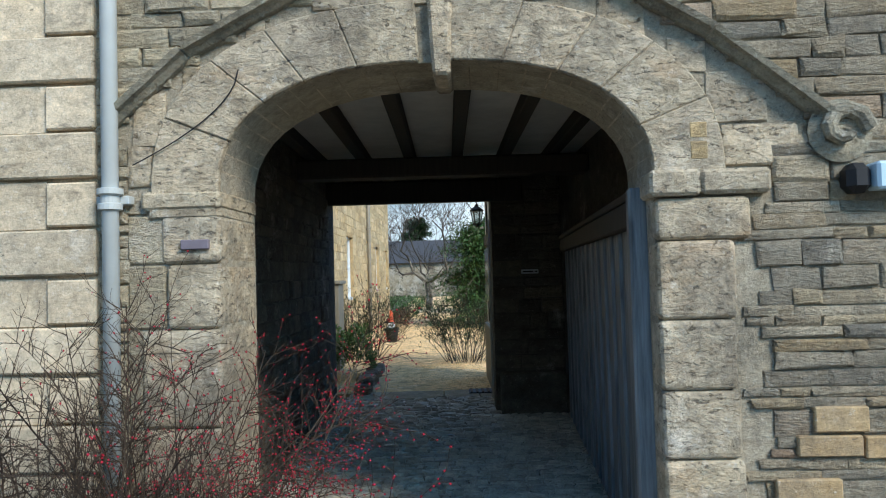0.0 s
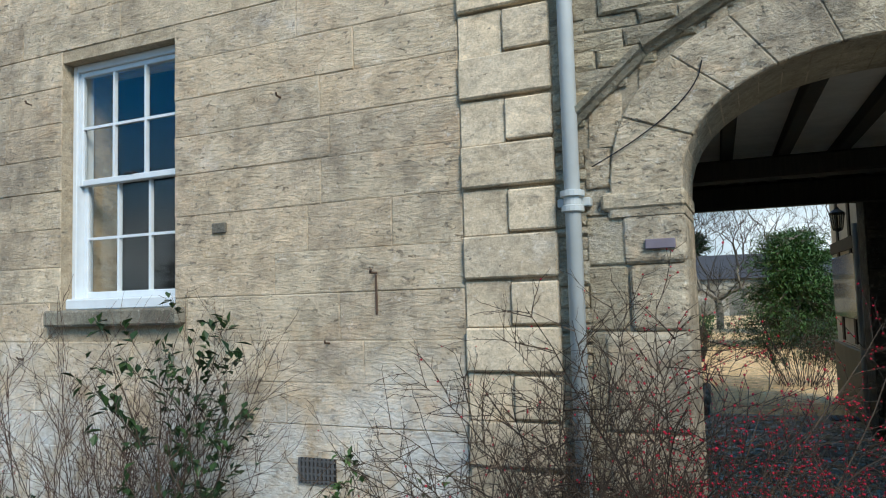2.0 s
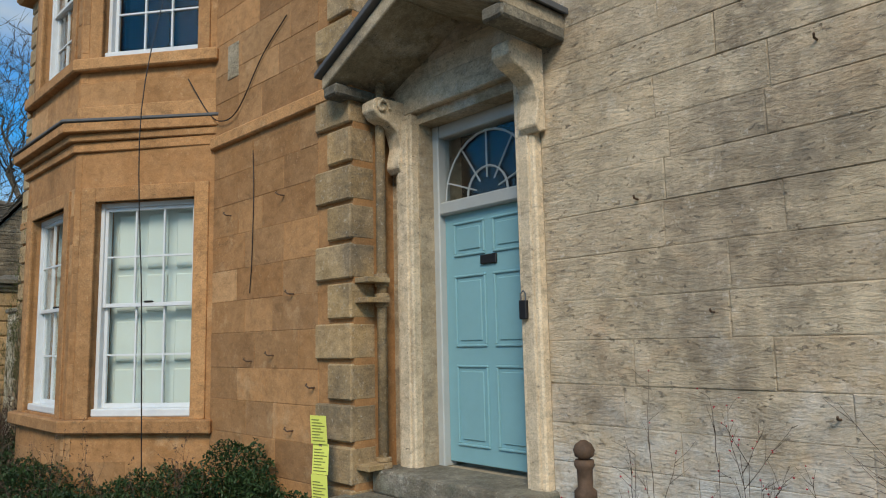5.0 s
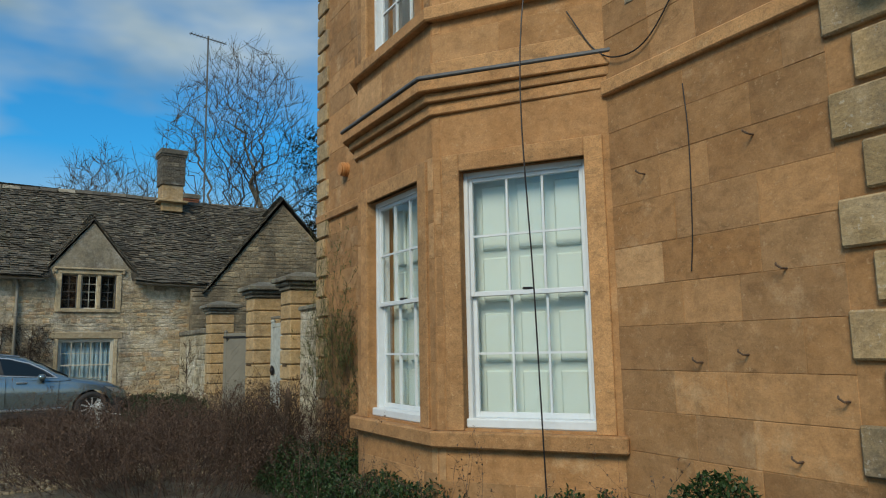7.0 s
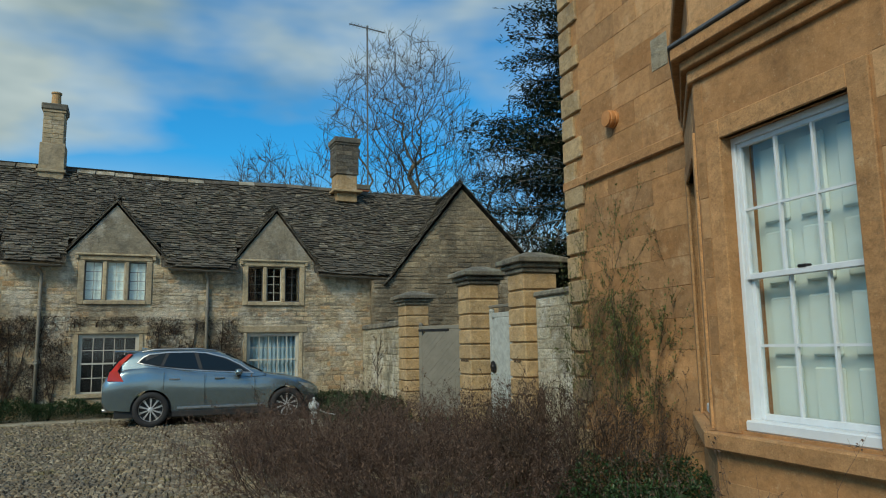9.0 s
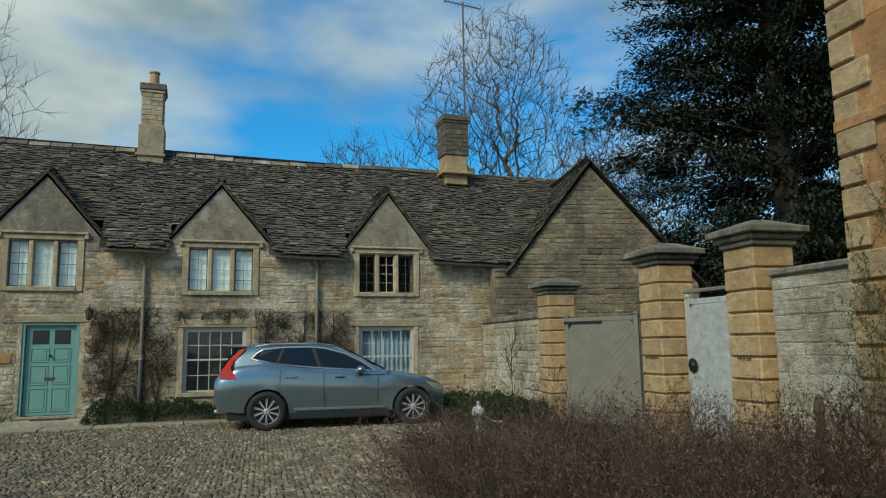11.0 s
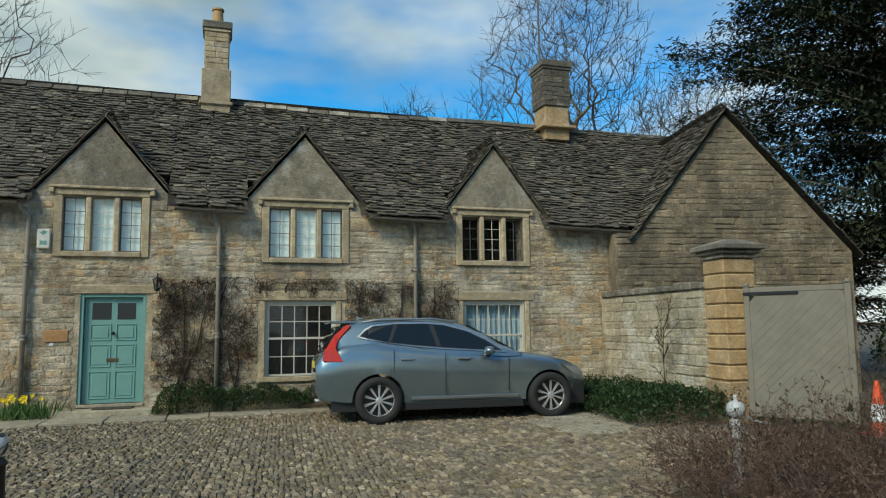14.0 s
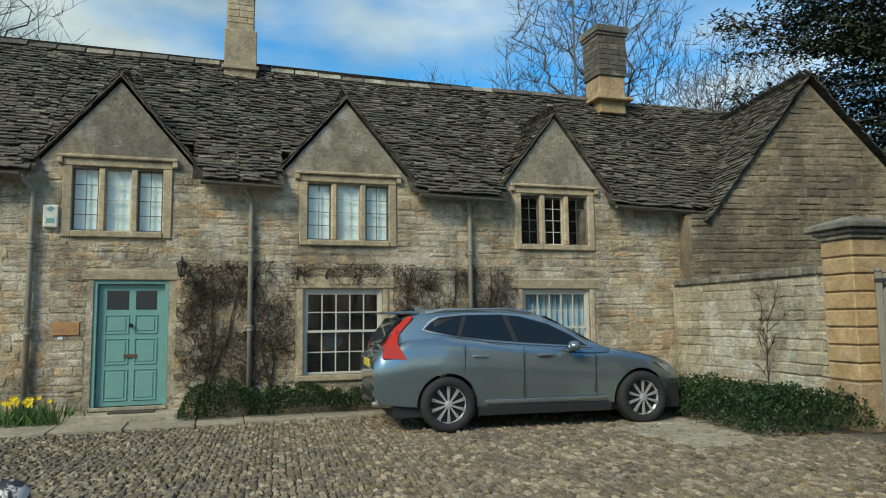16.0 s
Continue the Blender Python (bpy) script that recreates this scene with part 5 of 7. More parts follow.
def pier(x, y, w, top, label, word=""):
    p = thing("gate_pier", label, "gate pier", pose(x, y, 0), "gate piers")
    z, n = 0.62, 0
    hh = (top - 0.32 - 0.62) / 8
    part("plinth", box(-w / 2 - 0.03, w / 2 + 0.03, -w / 2 - 0.03, w / 2 + 0.03, -0.05, 0.6, 0.015), QUOIN_GOLD, p)
    part("core", box(-w / 2 + 0.03, w / 2 - 0.03, -w / 2 + 0.03, w / 2 - 0.03, 0.55, top - 0.3), QUOIN_GOLD, p)
    for i in range(8):
        part("block", box(-w / 2, w / 2, -w / 2, w / 2, z + 0.008, z + hh - 0.012, 0.016), PIERSTONE, p)
        z += hh
    cap = part("cap", box(-w / 2 - 0.03, w / 2 + 0.03, -w / 2 - 0.03, w / 2 + 0.03, top - 0.32, top - 0.25, 0.012), CAPSTONE, p, "dark mossy moulded cap")
    part("cap_mould", box(-w / 2 - 0.08, w / 2 + 0.08, -w / 2 - 0.08, w / 2 + 0.08, top - 0.25, top - 0.18, 0.02), CAPSTONE, cap)
    part("cap_slab", box(-w / 2 - 0.14, w / 2 + 0.14, -w / 2 - 0.14, w / 2 + 0.14, top - 0.18, top - 0.1, 0.012), CAPSTONE, cap)
    b = bmesh.new()
    k = w / 2 + 0.12
    r = [b.verts.new(q) for q in ((-k, -k, top - 0.1), (k, -k, top - 0.1), (k, k, top - 0.1), (-k, k, top - 0.1))]
    t = [b.verts.new(q) for q in ((-0.12, -0.12, top), (0.12, -0.12, top), (0.12, 0.12, top), (-0.12, 0.12, top))]
    b.faces.new(t)
    for i in range(4):
        b.faces.new((r[i], r[(i + 1) % 4], t[(i + 1) % 4], t[i]))
    part("cap_top", b, CAPSTONE, cap)
    if word:
        cu = bpy.data.curves.new("lettering", "FONT")
        cu.body, cu.size, cu.extrude, cu.align_x, cu.space_character = word, 0.072, 0.004, "CENTER", 1.1
        tmp = new("tmp", cu)
        bpy.context.view_layer.update()
        me = bpy.data.meshes.new_from_object(tmp.evaluated_get(bpy.context.evaluated_depsgraph_get()))
        bpy.data.objects.remove(tmp)
        me.materials.append(plain("cut letters", (0.1, 0.065, 0.035), 0.8))
        ob = new("lettering", me)
        ob.parent = p
        ob.matrix_basis = pose(0, -w / 2 - 0.002, 0.62 + hh * 2.85, 90)
        tagged(ob, "cut serif lettering")
    return p


pier(-24.72, 3.46, 0.56, 2.86, "golden banded gate pier with a worn mossy cap")
pier(-20.54, 3.34, 0.54, 2.96, "tall golden banded gate pier lettered with the house name", "RIVERSIDE")
pier(-18.75, 3.48, 0.55, 2.98, "tall golden banded gate pier beside the side gate", "HOUSE")
link = struct("wall_link", box(-18.4, -17.05, 0, 0.35, -0.1, 2.28), MORTAR, "pale patched wall between gate pier and house", "wall", pose(0, 3.36, 0))
lay("link_stone", spread(random.Random(101), free_of(-18.38, -17.08, []), 0, 2.26, (0.13, 0.22), (0.2, 0.5), 0.008), None, link, GARDENSTONE, (-17.7, 1.4), random.Random(102), (0.004, 0.014), 0.01, 0.006)
part("coping", box(-18.4, -17.05, -0.05, 0.4, 2.28, 2.36, 0.02), HOODSTONE, link)


def boarded_gate(name, label, m, w, h, material, lean, rail=True):
    g = thing(name, label, "gate", m)
    for xa in (0, w - 0.09):
        st = part("stile", box(xa, xa + 0.09, -0.03, 0.03, 0.08, h, 0.008), material, g)
        part("stile_top", lathe([(0.045, 0), (0.05, 0.02), (0.03, 0.05), (0.01, 0.06)], 10), material, st).location = (xa + 0.045, 0, h)
    part("top_rail", box(0.09, w - 0.09, -0.025, 0.025, h - 0.1, h - 0.02, 0.008), material, g)
    part("bottom_rail", box(0.09, w - 0.09, -0.025, 0.025, 0.1, 0.25, 0.008), material, g)
    x0, x1, z0, z1 = 0.09, w - 0.09, 0.25, h - 0.1
    step = 0.14
    k = -(z1 - z0)
    while k < x1 - x0:
        pts = []
        for kk in (k, k + step - 0.003):
            a, b_ = (max(0, kk), max(0, -kk)), (min(x1 - x0, kk + (z1 - z0)), min(z1 - z0, x1 - x0 - kk))
            pts.append((a, b_))
        (a0, b0), (a1, b1) = pts
        if b0[0] > a0[0] + 0.01 and b1[0] > a1[0] + 0.01:
            poly = [a0, b0, b1, a1]
            poly = [((x1 - q[0]) if lean < 0 else (x0 + q[0]), z0 + q[1]) for q in poly]
            part("board", prism(poly, -0.022 - 0.004 * rng.random(), 0.012), material, g)
        k += step
    return g


g1 = boarded_gate("gate_leaf", "grey-green diagonally boarded gate leaf standing open", pose(-24.42, 3.5, -0.02, 0, 0, 38), 1.5, 2.1, GATEPAINT, 1)
part("strap_hinge", box(0.0, 0.8, -0.045, -0.03, 1.96, 2.01, 0.004), IRON, g1, "black iron strap hinge")
g2 = boarded_gate("side_gate", "peeling pale diagonally boarded side gate", pose(-20.15, 3.4, -0.02, 0, 0, 5), 1.1, 2.18, PALEGATE, -1)
part("gate_latch", lathe([(0.02, 0), (0.07, 0.01), (0.1, 0.015), (0.05, 0.03), (0.03, 0.05)], 8), IRON, g2, "black iron latch plate").matrix_basis = pose(0.13, -0.035, 1.28, 90)
part("top_bar", box(-0.02, 1.06, -0.03, 0.03, 2.24, 2.29, 0.01), GATEPAINT, g2)
pump = thing("iron_post", "rusty iron post by the golden house corner", "post", pose(-17.15, 2.75, 0))
part("shaft", lathe([(0.06, -0.05), (0.05, 0.1), (0.04, 0.9), (0.055, 0.93), (0.045, 0.97), (0.03, 1.05), (0.01, 1.08)], 12), RUST, pump)
tub = thing("plant_pot", "large black plastic tub by the gate", "pot", pose(-18.6, 2.6, -0.05))
part("body", lathe([(0.2, 0), (0.27, 0.42), (0.3, 0.42), (0.3, 0.47), (0.25, 0.46), (0.22, 0.4)], 20), IRON, tub)


# ---- cottage windows, door and fittings ----
def mullioned(i, o, behind, label):
    """A three-light stone window with leaded casements."""
    xa, xb, za, zb = o
    w = thing("window_%d" % i, label, "window", C, "cottage windows", "structure")
    b = box(xa - 0.14, xa, -0.035, 0.2, za - 0.1, zb + 0.02, 0.012)
    box(xb, xb + 0.14, -0.035, 0.2, za - 0.1, zb + 0.02, 0.012, b)
    part("stone_frame", b, MULLION, w)
    part("stone_lintel", box(xa - 0.14, xb + 0.14, -0.04, 0.2, zb + 0.022, zb + 0.14, 0.012), MULLION, w)
    part("label_mould", box(xa - 0.22, xb + 0.22, -0.09, 0.0, zb + 0.142, zb + 0.2, 0.015), MULLION, w, "projecting drip mould")
    for x in (xa - 0.22, xb + 0.14):
        part("label_stop", box(x, x + 0.08, -0.085, 0.0, zb + 0.05, zb + 0.14, 0.012), MULLION, w)
    part("window_sill", box(xa, xb, -0.06, 0.2, za - 0.1, za, 0.012), MULLION, w)
    lw = (xb - xa - 0.2) / 3
    for k in range(3):
        x0 = xa + k * (lw + 0.1)
        if k:
            part("mullion", prism([(x0 - 0.1, za), (x0 - 0.1, zb), (x0, zb), (x0, za)], -0.02, 0.18, 0.018), MULLION, w)
        cs = part("casement", bars(x0 + 0.003, x0 + lw - 0.003, za + 0.003, zb - 0.003, 2, 4, 0.022, 0.012, 0.06, 0.085), CREAM if k == 1 else LEAD, w, "leaded casement")
        panes(x0 + 0.003, x0 + lw - 0.003, za + 0.003, zb - 0.003, 2, 4, 0.022, 0.07, cs)
    # Window 23 gets a near-black sheet as painted room shade, not a blind.
    part("blind", box(xa - 0.05, xb + 0.05, 0.13 if behind is not ROOM_SHADE else 0.7, 0.15 if behind is not ROOM_SHADE else 0.72, za - 0.05, zb + 0.05), behind, w, "blind or near-black room sheet behind the glass")
    # Second near-black sheet: the unlit room's shade put into colour.
    part("room_side", box(xa - 0.3, xb + 0.3, 0.8, 0.85, za - 0.3, zb + 0.3), ROOM_SHADE, w)


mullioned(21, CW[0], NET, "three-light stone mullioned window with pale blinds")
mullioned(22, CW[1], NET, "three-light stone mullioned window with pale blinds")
mullioned(23, CW[2], ROOM_SHADE, "three-light stone mullioned window, painted room shade behind")
for i, (o, back_) in enumerate(((LW[0], ROOM_SHADE), (LW[1], CURTAIN))):
    xa, xb, za, zb = o
    w = thing("window_%d" % (i + 24), ("small-paned cream sash window, dark behind" if i == 0 else "small-paned cream window with blue curtains drawn"), "window", C, "cottage windows", "structure")
    b = box(xa - 0.1, xa, -0.02, 0.2, za, zb + 0.002, 0.01)
    box(xb, xb + 0.1, -0.02, 0.2, za, zb + 0.002, 0.01, b)
    part("stone_frame", b, MULLION, w)
    part("stone_lintel", box(xa - 0.22, xb + 0.22, -0.03, 0.2, zb + 0.004, zb + 0.19, 0.014), MULLION, w)
    part("window_sill", box(xa - 0.12, xb + 0.12, -0.06, 0.2, za - 0.1, za, 0.012), MULLION, w)
    mid = (za + zb) / 2
    f = box(xa, xa + 0.05, 0.04, 0.16, za, zb, 0.004)
    box(xb - 0.05, xb, 0.04, 0.16, za, zb, 0.004, f)
    box(xa + 0.05, xb - 0.05, 0.04, 0.16, zb - 0.06, zb, 0.004, f)
    part("window_frame", f, CREAM, w)
    up = part("upper_sash", bars(xa + 0.05, xb - 0.05, mid - 0.02, zb - 0.06, 5, 2, 0.035, 0.018, 0.06, 0.09), CREAM, w)
    lo = part("lower_sash", bars(xa + 0.05, xb - 0.05, za, mid + 0.02, 5, 2, 0.035, 0.018, 0.095, 0.125), CREAM, w)
    panes(xa + 0.05, xb - 0.05, mid - 0.02, zb - 0.06, 5, 2, 0.035, 0.075, up)
    panes(xa + 0.05, xb - 0.05, za, mid + 0.02, 5, 2, 0.035, 0.11, lo)
    if i:
        b = bmesh.new()
        pts = [(xa + (xb - xa) * k / 60, 0.25 + 0.025 * math.sin(k * 1.25)) for k in range(61)]
        for (x0, y0), (x1, y1) in zip(pts, pts[1:]):
            b.faces.new([b.verts.new(q) for q in ((x0, y0, za), (x1, y1, za), (x1, y1, zb), (x0, y0, zb))])
        part("curtain", b, CURTAIN, w, "gathered blue-grey curtain")
    else:
        # No blind here: a near-black sheet paints the room's shade.
        part("blind", box(xa + 0.02, xb - 0.02, 0.5, 0.52, za, zb), ROOM_SHADE, w)
    # Wider near-black sheet behind, again shade given as colour.
    part("room_side", box(xa - 0.3, xb + 0.3, 0.8, 0.85, za - 0.3, zb + 0.3), ROOM_SHADE, w)

cd = panel_door("door_2", "sage green panelled cottage door with two small lights", C @ Matrix.Translation((-7.085, 0.1, 0.22)), 0.97, 1.9, GREEN, [(0.1, 0.45, 1.12, 1.42), (0.53, 0.87, 1.12, 1.42), (0.1, 0.45, 0.64, 1.05), (0.53, 0.87, 0.64, 1.05), (0.1, 0.45, 0.08, 0.57), (0.53, 0.87, 0.08, 0.57)], 0.1, [(0.12, 0.44, 1.5, 1.8), (0.54, 0.85, 1.5, 1.8)])
ds = thing("cottage_door_frame", "stone and timber frame of the green cottage door", "door frame", C, kind="structure")
b = box(-7.15, -7.09, 0.02, 0.2, 0.2, 2.18, 0.006)
box(-6.11, -6.05, 0.02, 0.2, 0.2, 2.18, 0.006, b)
box(-7.09, -6.11, 0.02, 0.2, 2.12, 2.18, 0.006, b)
part("timber_frame", b, GREEN, ds)
part("stone_lintel", box(-7.32, -5.88, -0.02, 0.2, 2.182, 2.34, 0.012), MULLION, ds)
part("threshold", box(-7.15, -6.05, -0.02, 0.2, 0.16, 0.22, 0.01), PAVING, ds)
part("door_step", box(-7.45, -5.8, -0.45, -0.022, -0.02, 0.15, 0.02, segs=2), PAVING, ds, "worn stone doorstep")
mat_ = thing("door_mat", "dark door mat on the stone step", "mat", C)
part("mat_pad", box(-6.85, -6.2, -0.36, -0.06, 0.15, 0.17, 0.006), plain("coir", (0.06, 0.05, 0.04), 0.95), mat_)
alarm = thing("alarm_box", "cream alarm box with a green emblem", "alarm", C)
part("case", box(-7.88, -7.67, -0.08, 0.0, 2.98, 3.33, 0.02, segs=2), plain("cream plastic", (0.7, 0.68, 0.58), 0.4), alarm)
part("emblem", prism([(-7.775, 3.22), (-7.715, 3.28), (-7.775, 3.31), (-7.83, 3.26)], -0.086, -0.078), GREEN, alarm)
part("label_bar", box(-7.83, -7.72, -0.086, -0.078, 3.05, 3.12), GREEN, alarm)
plq = thing("date_stone", "sandy inset stone panel beside the cottage door", "plaque", C)
part("panel", box(-7.7, -7.32, -0.03, 0.0, 1.33, 1.54, 0.008), GOLD_TRIM, plq)
part("number_bars", box(-7.62, -7.55, -0.012, -0.002, 1.27, 1.31), WHITE, plq, "illegible small white number")
lantern(C @ pose(-5.86, -0.02, 2.42, 0, 0, 90) , "black iron lantern beside the cottage door")


def cottage_pipe(u, top, label, swan=0.1):
    down_pipe("drain_pipe", label, C, u, -0.08, 0.0, top, 0.042, PIPE_STONE, [1.4, 2.7], swan)


cottage_pipe(-8.02, 3.74, "stone-coloured cottage downpipe beside the alarm box", -0.12)
cottage_pipe(-4.8, 3.7, "stone-coloured cottage downpipe behind the climber", -0.1)
cottage_pipe(-0.95, 3.66, "stone-coloured cottage downpipe between the windows", -0.06)
cottage_pipe(4.05, 3.5, "stone-coloured downpipe at the wing corner", -0.06)


def gutter(u0, u1, z0, z1):
    b = bmesh.new()
    ra = []
    for u, z in ((u0, z0), (u1, z1)):
        ra.append([b.verts.new((u, -0.33 + 0.06 * math.cos(a), z + 0.06 * math.sin(a))) for a in [math.pi + math.pi * k / 8 for k in range(9)]])
    for k in range(8):
        b.faces.new((ra[0][k], ra[0][k + 1], ra[1][k + 1], ra[1][k]))
    for r_ in ra:
        b.faces.new(r_)
    bmesh.ops.solidify(b, geom=b.faces[:], thickness=0.006)
    g = solo("gutter", b, PIPE_STONE, "half-round stone-coloured gutter under the slates", "gutter", C, "cottage gutters")


for a, b_ in ((-10.5, -8.15), (-5.6, -4.35), (-1.95, -0.35), (1.95, 4.1)):
    gutter(a, b_, eave_z(a) - 0.03, eave_z(b_) - 0.05)


def chimney(label, m, w, d, z0, z1, zband, mats, pot, foot=0.06):
    c = thing("chimney", label, "chimney", m)
    base, shaft = mats
    part("base", box(-w / 2 - foot, w / 2 + foot, -d / 2 - foot, d / 2 + foot, z0, zband, 0.015), base, c)
    part("weathering", box(-w / 2 - 0.11, w / 2 + 0.11, -d / 2 - 0.11, d / 2 + 0.11, z0 + 0.3, z0 + 0.38, 0.015), base, c)
    part("shaft", box(-w / 2, w / 2, -d / 2, d / 2, zband, z1 - 0.25), shaft, c)
    r = random.Random(int(w * 100))
    for fm, fw in ((Matrix.Translation((0, -d / 2, 0)), w), (pose(w / 2, 0, 0, 0, 0, 90), d), (pose(-w / 2, 0, 0, 0, 0, -90), d)):
        for x, z, ww, hh in spread(r, free_of(-fw / 2, fw / 2, []), zband, z1 - 0.25, (0.1, 0.15), (0.2, 0.4), 0.01):
            vs, fs = slab_mesh(r, ww, hh, 0.014, 0.01, 0.004)
            part("stone", (vs, fs), shaft, c).matrix_basis = fm @ Matrix.Translation((x, 0, z))
    part("necking", box(-w / 2 - 0.04, w / 2 + 0.04, -d / 2 - 0.04, d / 2 + 0.04, z1 - 0.25, z1 - 0.18, 0.01), shaft, c)
    part("crown", box(-w / 2 - 0.07, w / 2 + 0.07, -d / 2 - 0.07, d / 2 + 0.07, z1 - 0.18, z1, 0.02), HOODSTONE, c)
    if pot:
        part("pot", lathe([(0.15, z1), (0.13, z1 + 0.1), (0.115, z1 + 0.36), (0.14, z1 + 0.38), (0.14, z1 + 0.42), (0.1, z1 + 0.42)], 16), plain("buff clay", (0.48, 0.29, 0.13), 0.8), c, "buff clay chimney pot")


chimney("tall slim stone chimney with a buff clay pot", C @ Matrix.Translation((-4.96, RV, 0)), 0.52, 0.6, 6.3, 8.6, 7.45, (MULLION, MULLION), True)
chimney("broad mossy stone chimney without a pot", C @ Matrix.Translation((3.5, 2.5, 0)), 0.74, 0.72, 6.3, 8.42, 7.2, (PIERSTONE, DARKWALL), False, -0.03)
chimney("small red brick chimney behind the ridge", C @ Matrix.Translation((4.9, RV + 2.6, 0)), 0.5, 0.5, 5.5, 7.6, 6.4, (plain("red brick", (0.35, 0.13, 0.07), 0.9, vary=0.3), plain("red brick", (0.35, 0.13, 0.07), 0.9, vary=0.3)), False)

# slate edges of the gables
for ga, gz, gw in GAB:
    v = thing("gable_verge", "stepped slate verge of the dormer gable", "verge", C, "dormer verges", "structure")
    for s in (-1, 1):
        for i in range(12):
            t = (i + 0.5) / 12
            part("verge_slate", box(-0.11, 0.11, -0.06, 0.1, -0.01, 0.01, 0.003), SLATE, v).matrix_basis = pose(ga + s * (gw + 0.1) * (1 - t), 0, 3.9 + (gz + 0.08 - 3.9) * t + 0.02 * rng.random(), 0, s * math.degrees(math.atan2(gz - 3.9, gw + 0.1)), 0)

# paving strip before the cottages
strip = thing("pavement", "mossy stone flags along the cottage front", "pavement", C, kind="structure")
u = -11.0
while u < 0.4:
    w = rng.uniform(0.6, 1.1)
    part("flag", box(u, u + w - 0.015, -1.2 + 0.08 * max(-6, u + 7) / 1.0 * 0.6, -0.5 if u > -5.9 else -0.02, -0.06, 0.045 + 0.008 * rng.random(), 0.01), PAVING, strip)
    u += w
pad = thing("parking_slab", "worn grey slabs beside the car", "paving", kind="structure")
for xa, xb, ya, yb in ((-25.6, -24.7, 0.2, 1.3), (-24.68, -23.9, 0.35, 1.25), (-25.5, -24.4, 1.32, 2.0), (-26.6, -25.62, 0.6, 2.1)):
    part("flag", box(xa, xb, ya, yb, -0.06, 0.022, 0.012), PAVING, pad)
ball = thing("bollard", "black iron ball-topped bollard with flaking white paint", "bollard", pose(-19.95, -5.47, 0))
part("post_shaft", lathe([(0.1, -0.02), (0.085, 0.1), (0.075, 0.62), (0.09, 0.64), (0.06, 0.68)], 18), IRON, ball)
k = Nodes("flaking iron paint", 0.5)
k.colour(k.mix(k.mask(k.noise(14, 4, 0.6), 0.5, 0.56), (0.02, 0.02, 0.022), (0.6, 0.6, 0.58)))
part("ball", lathe([(0.03, 0.67)] + [(0.085 * math.sin(a), 0.76 - 0.085 * math.cos(a)) for a in [0.4 + 0.26 * i for i in range(11)]], 20), k.mat, ball, smooth=True)
st = thing("standpipe", "pale iron water stop with a chain", "standpipe", pose(-20.47, 0.5, 0))
part("body", lathe([(0.06, -0.05), (0.05, 0.1), (0.045, 0.56), (0.06, 0.58), (0.06, 0.62), (0.04, 0.64)], 14), PIPE, st)
part("ball", lathe([(0.03, 0.64)] + [(0.085 * math.sin(a), 0.72 - 0.085 * math.cos(a)) for a in [0.4 + 0.26 * i for i in range(11)]] + [(0.02, 0.82), (0.02, 0.85)], 18), PIPE, st, "pale ball top", True)
part("chain", tube([(0.0, 0.05, 0.68), (0.0, 0.2, 0.6), (0.02, 0.34, 0.58)], 0.012, 6), PIPE, st)
aer = thing("aerial_mast", "tall television aerial on a slim mast behind the roof", "aerial", pose(-39.2, 5.9, 0, 0, 0, 94))
part("mast", tube([(0, 0, -0.05), (0, 0, 16.2)], 0.04, 8), LEAD, aer)
part("boom", tube([(-0.85, 0, 16.15), (0.85, 0, 16.0)], 0.025, 6), LEAD, aer)
for i in range(11):
    part("element", tube([(-0.78 + 0.155 * i, -0.22, 16.145 - 0.014 * i), (-0.78 + 0.155 * i, 0.22, 16.145 - 0.014 * i)], 0.012, 5), LEAD, aer)


# ---- parked estate car: x forward from the rear bumper, y to its left ----
K = pose(-26.78, -3.075, 0, 0, 0, 90)
k = Nodes("blue-grey car paint", 0.26, 0.75)
k.colour(k.mix(k.mask(k.noise(1.5, 3, 0.5), 0.3, 0.7), (0.2, 0.265, 0.29), (0.22, 0.29, 0.315)))
k.bsdf.inputs["Coat Weight"].default_value, k.bsdf.inputs["Coat Roughness"].default_value = 0.9, 0.04
PAINT = k.mat
TRIM = plain("black plastic trim", (0.018, 0.019, 0.02), 0.55)
CHROME = plain("bright trim", (0.5, 0.5, 0.5), 0.38, 1.0, vary=0.08, bump=0)
ALLOY = plain("machined alloy", (0.6, 0.61, 0.62), 0.35, 0.6, vary=0.1, bump=0)
TYRE = plain("tyre rubber", (0.018, 0.018, 0.019), 0.8)
LAMPRED = plain("red tail lamp", (0.5, 0.03, 0.012), 0.15, vary=0.1, bump=0)
LAMPCLEAR = plain("clear head lamp", (0.5, 0.53, 0.55), 0.1, 0.5, vary=0.2, bump=0)
CARGLASS = plain("tinted car glass", (0.012, 0.016, 0.018), 0.05, vary=0.05, bump=0)
CARGLASS.node_tree.nodes["Principled BSDF"].inputs["Specular IOR Level"].default_value = 0.35
car = thing("car", "blue-grey five-door estate car parked before the cottages", "car", K)


def lerp_table(tab, x):
    for (xa, a), (xb, b) in zip(tab, tab[1:]):
        if x <= xb:
            t = max(0.0, (x - xa) / (xb - xa))
            t = t * t * (3 - 2 * t) * 0.5 + t * 0.5
            return a + (b - a) * t
    return tab[-1][1]


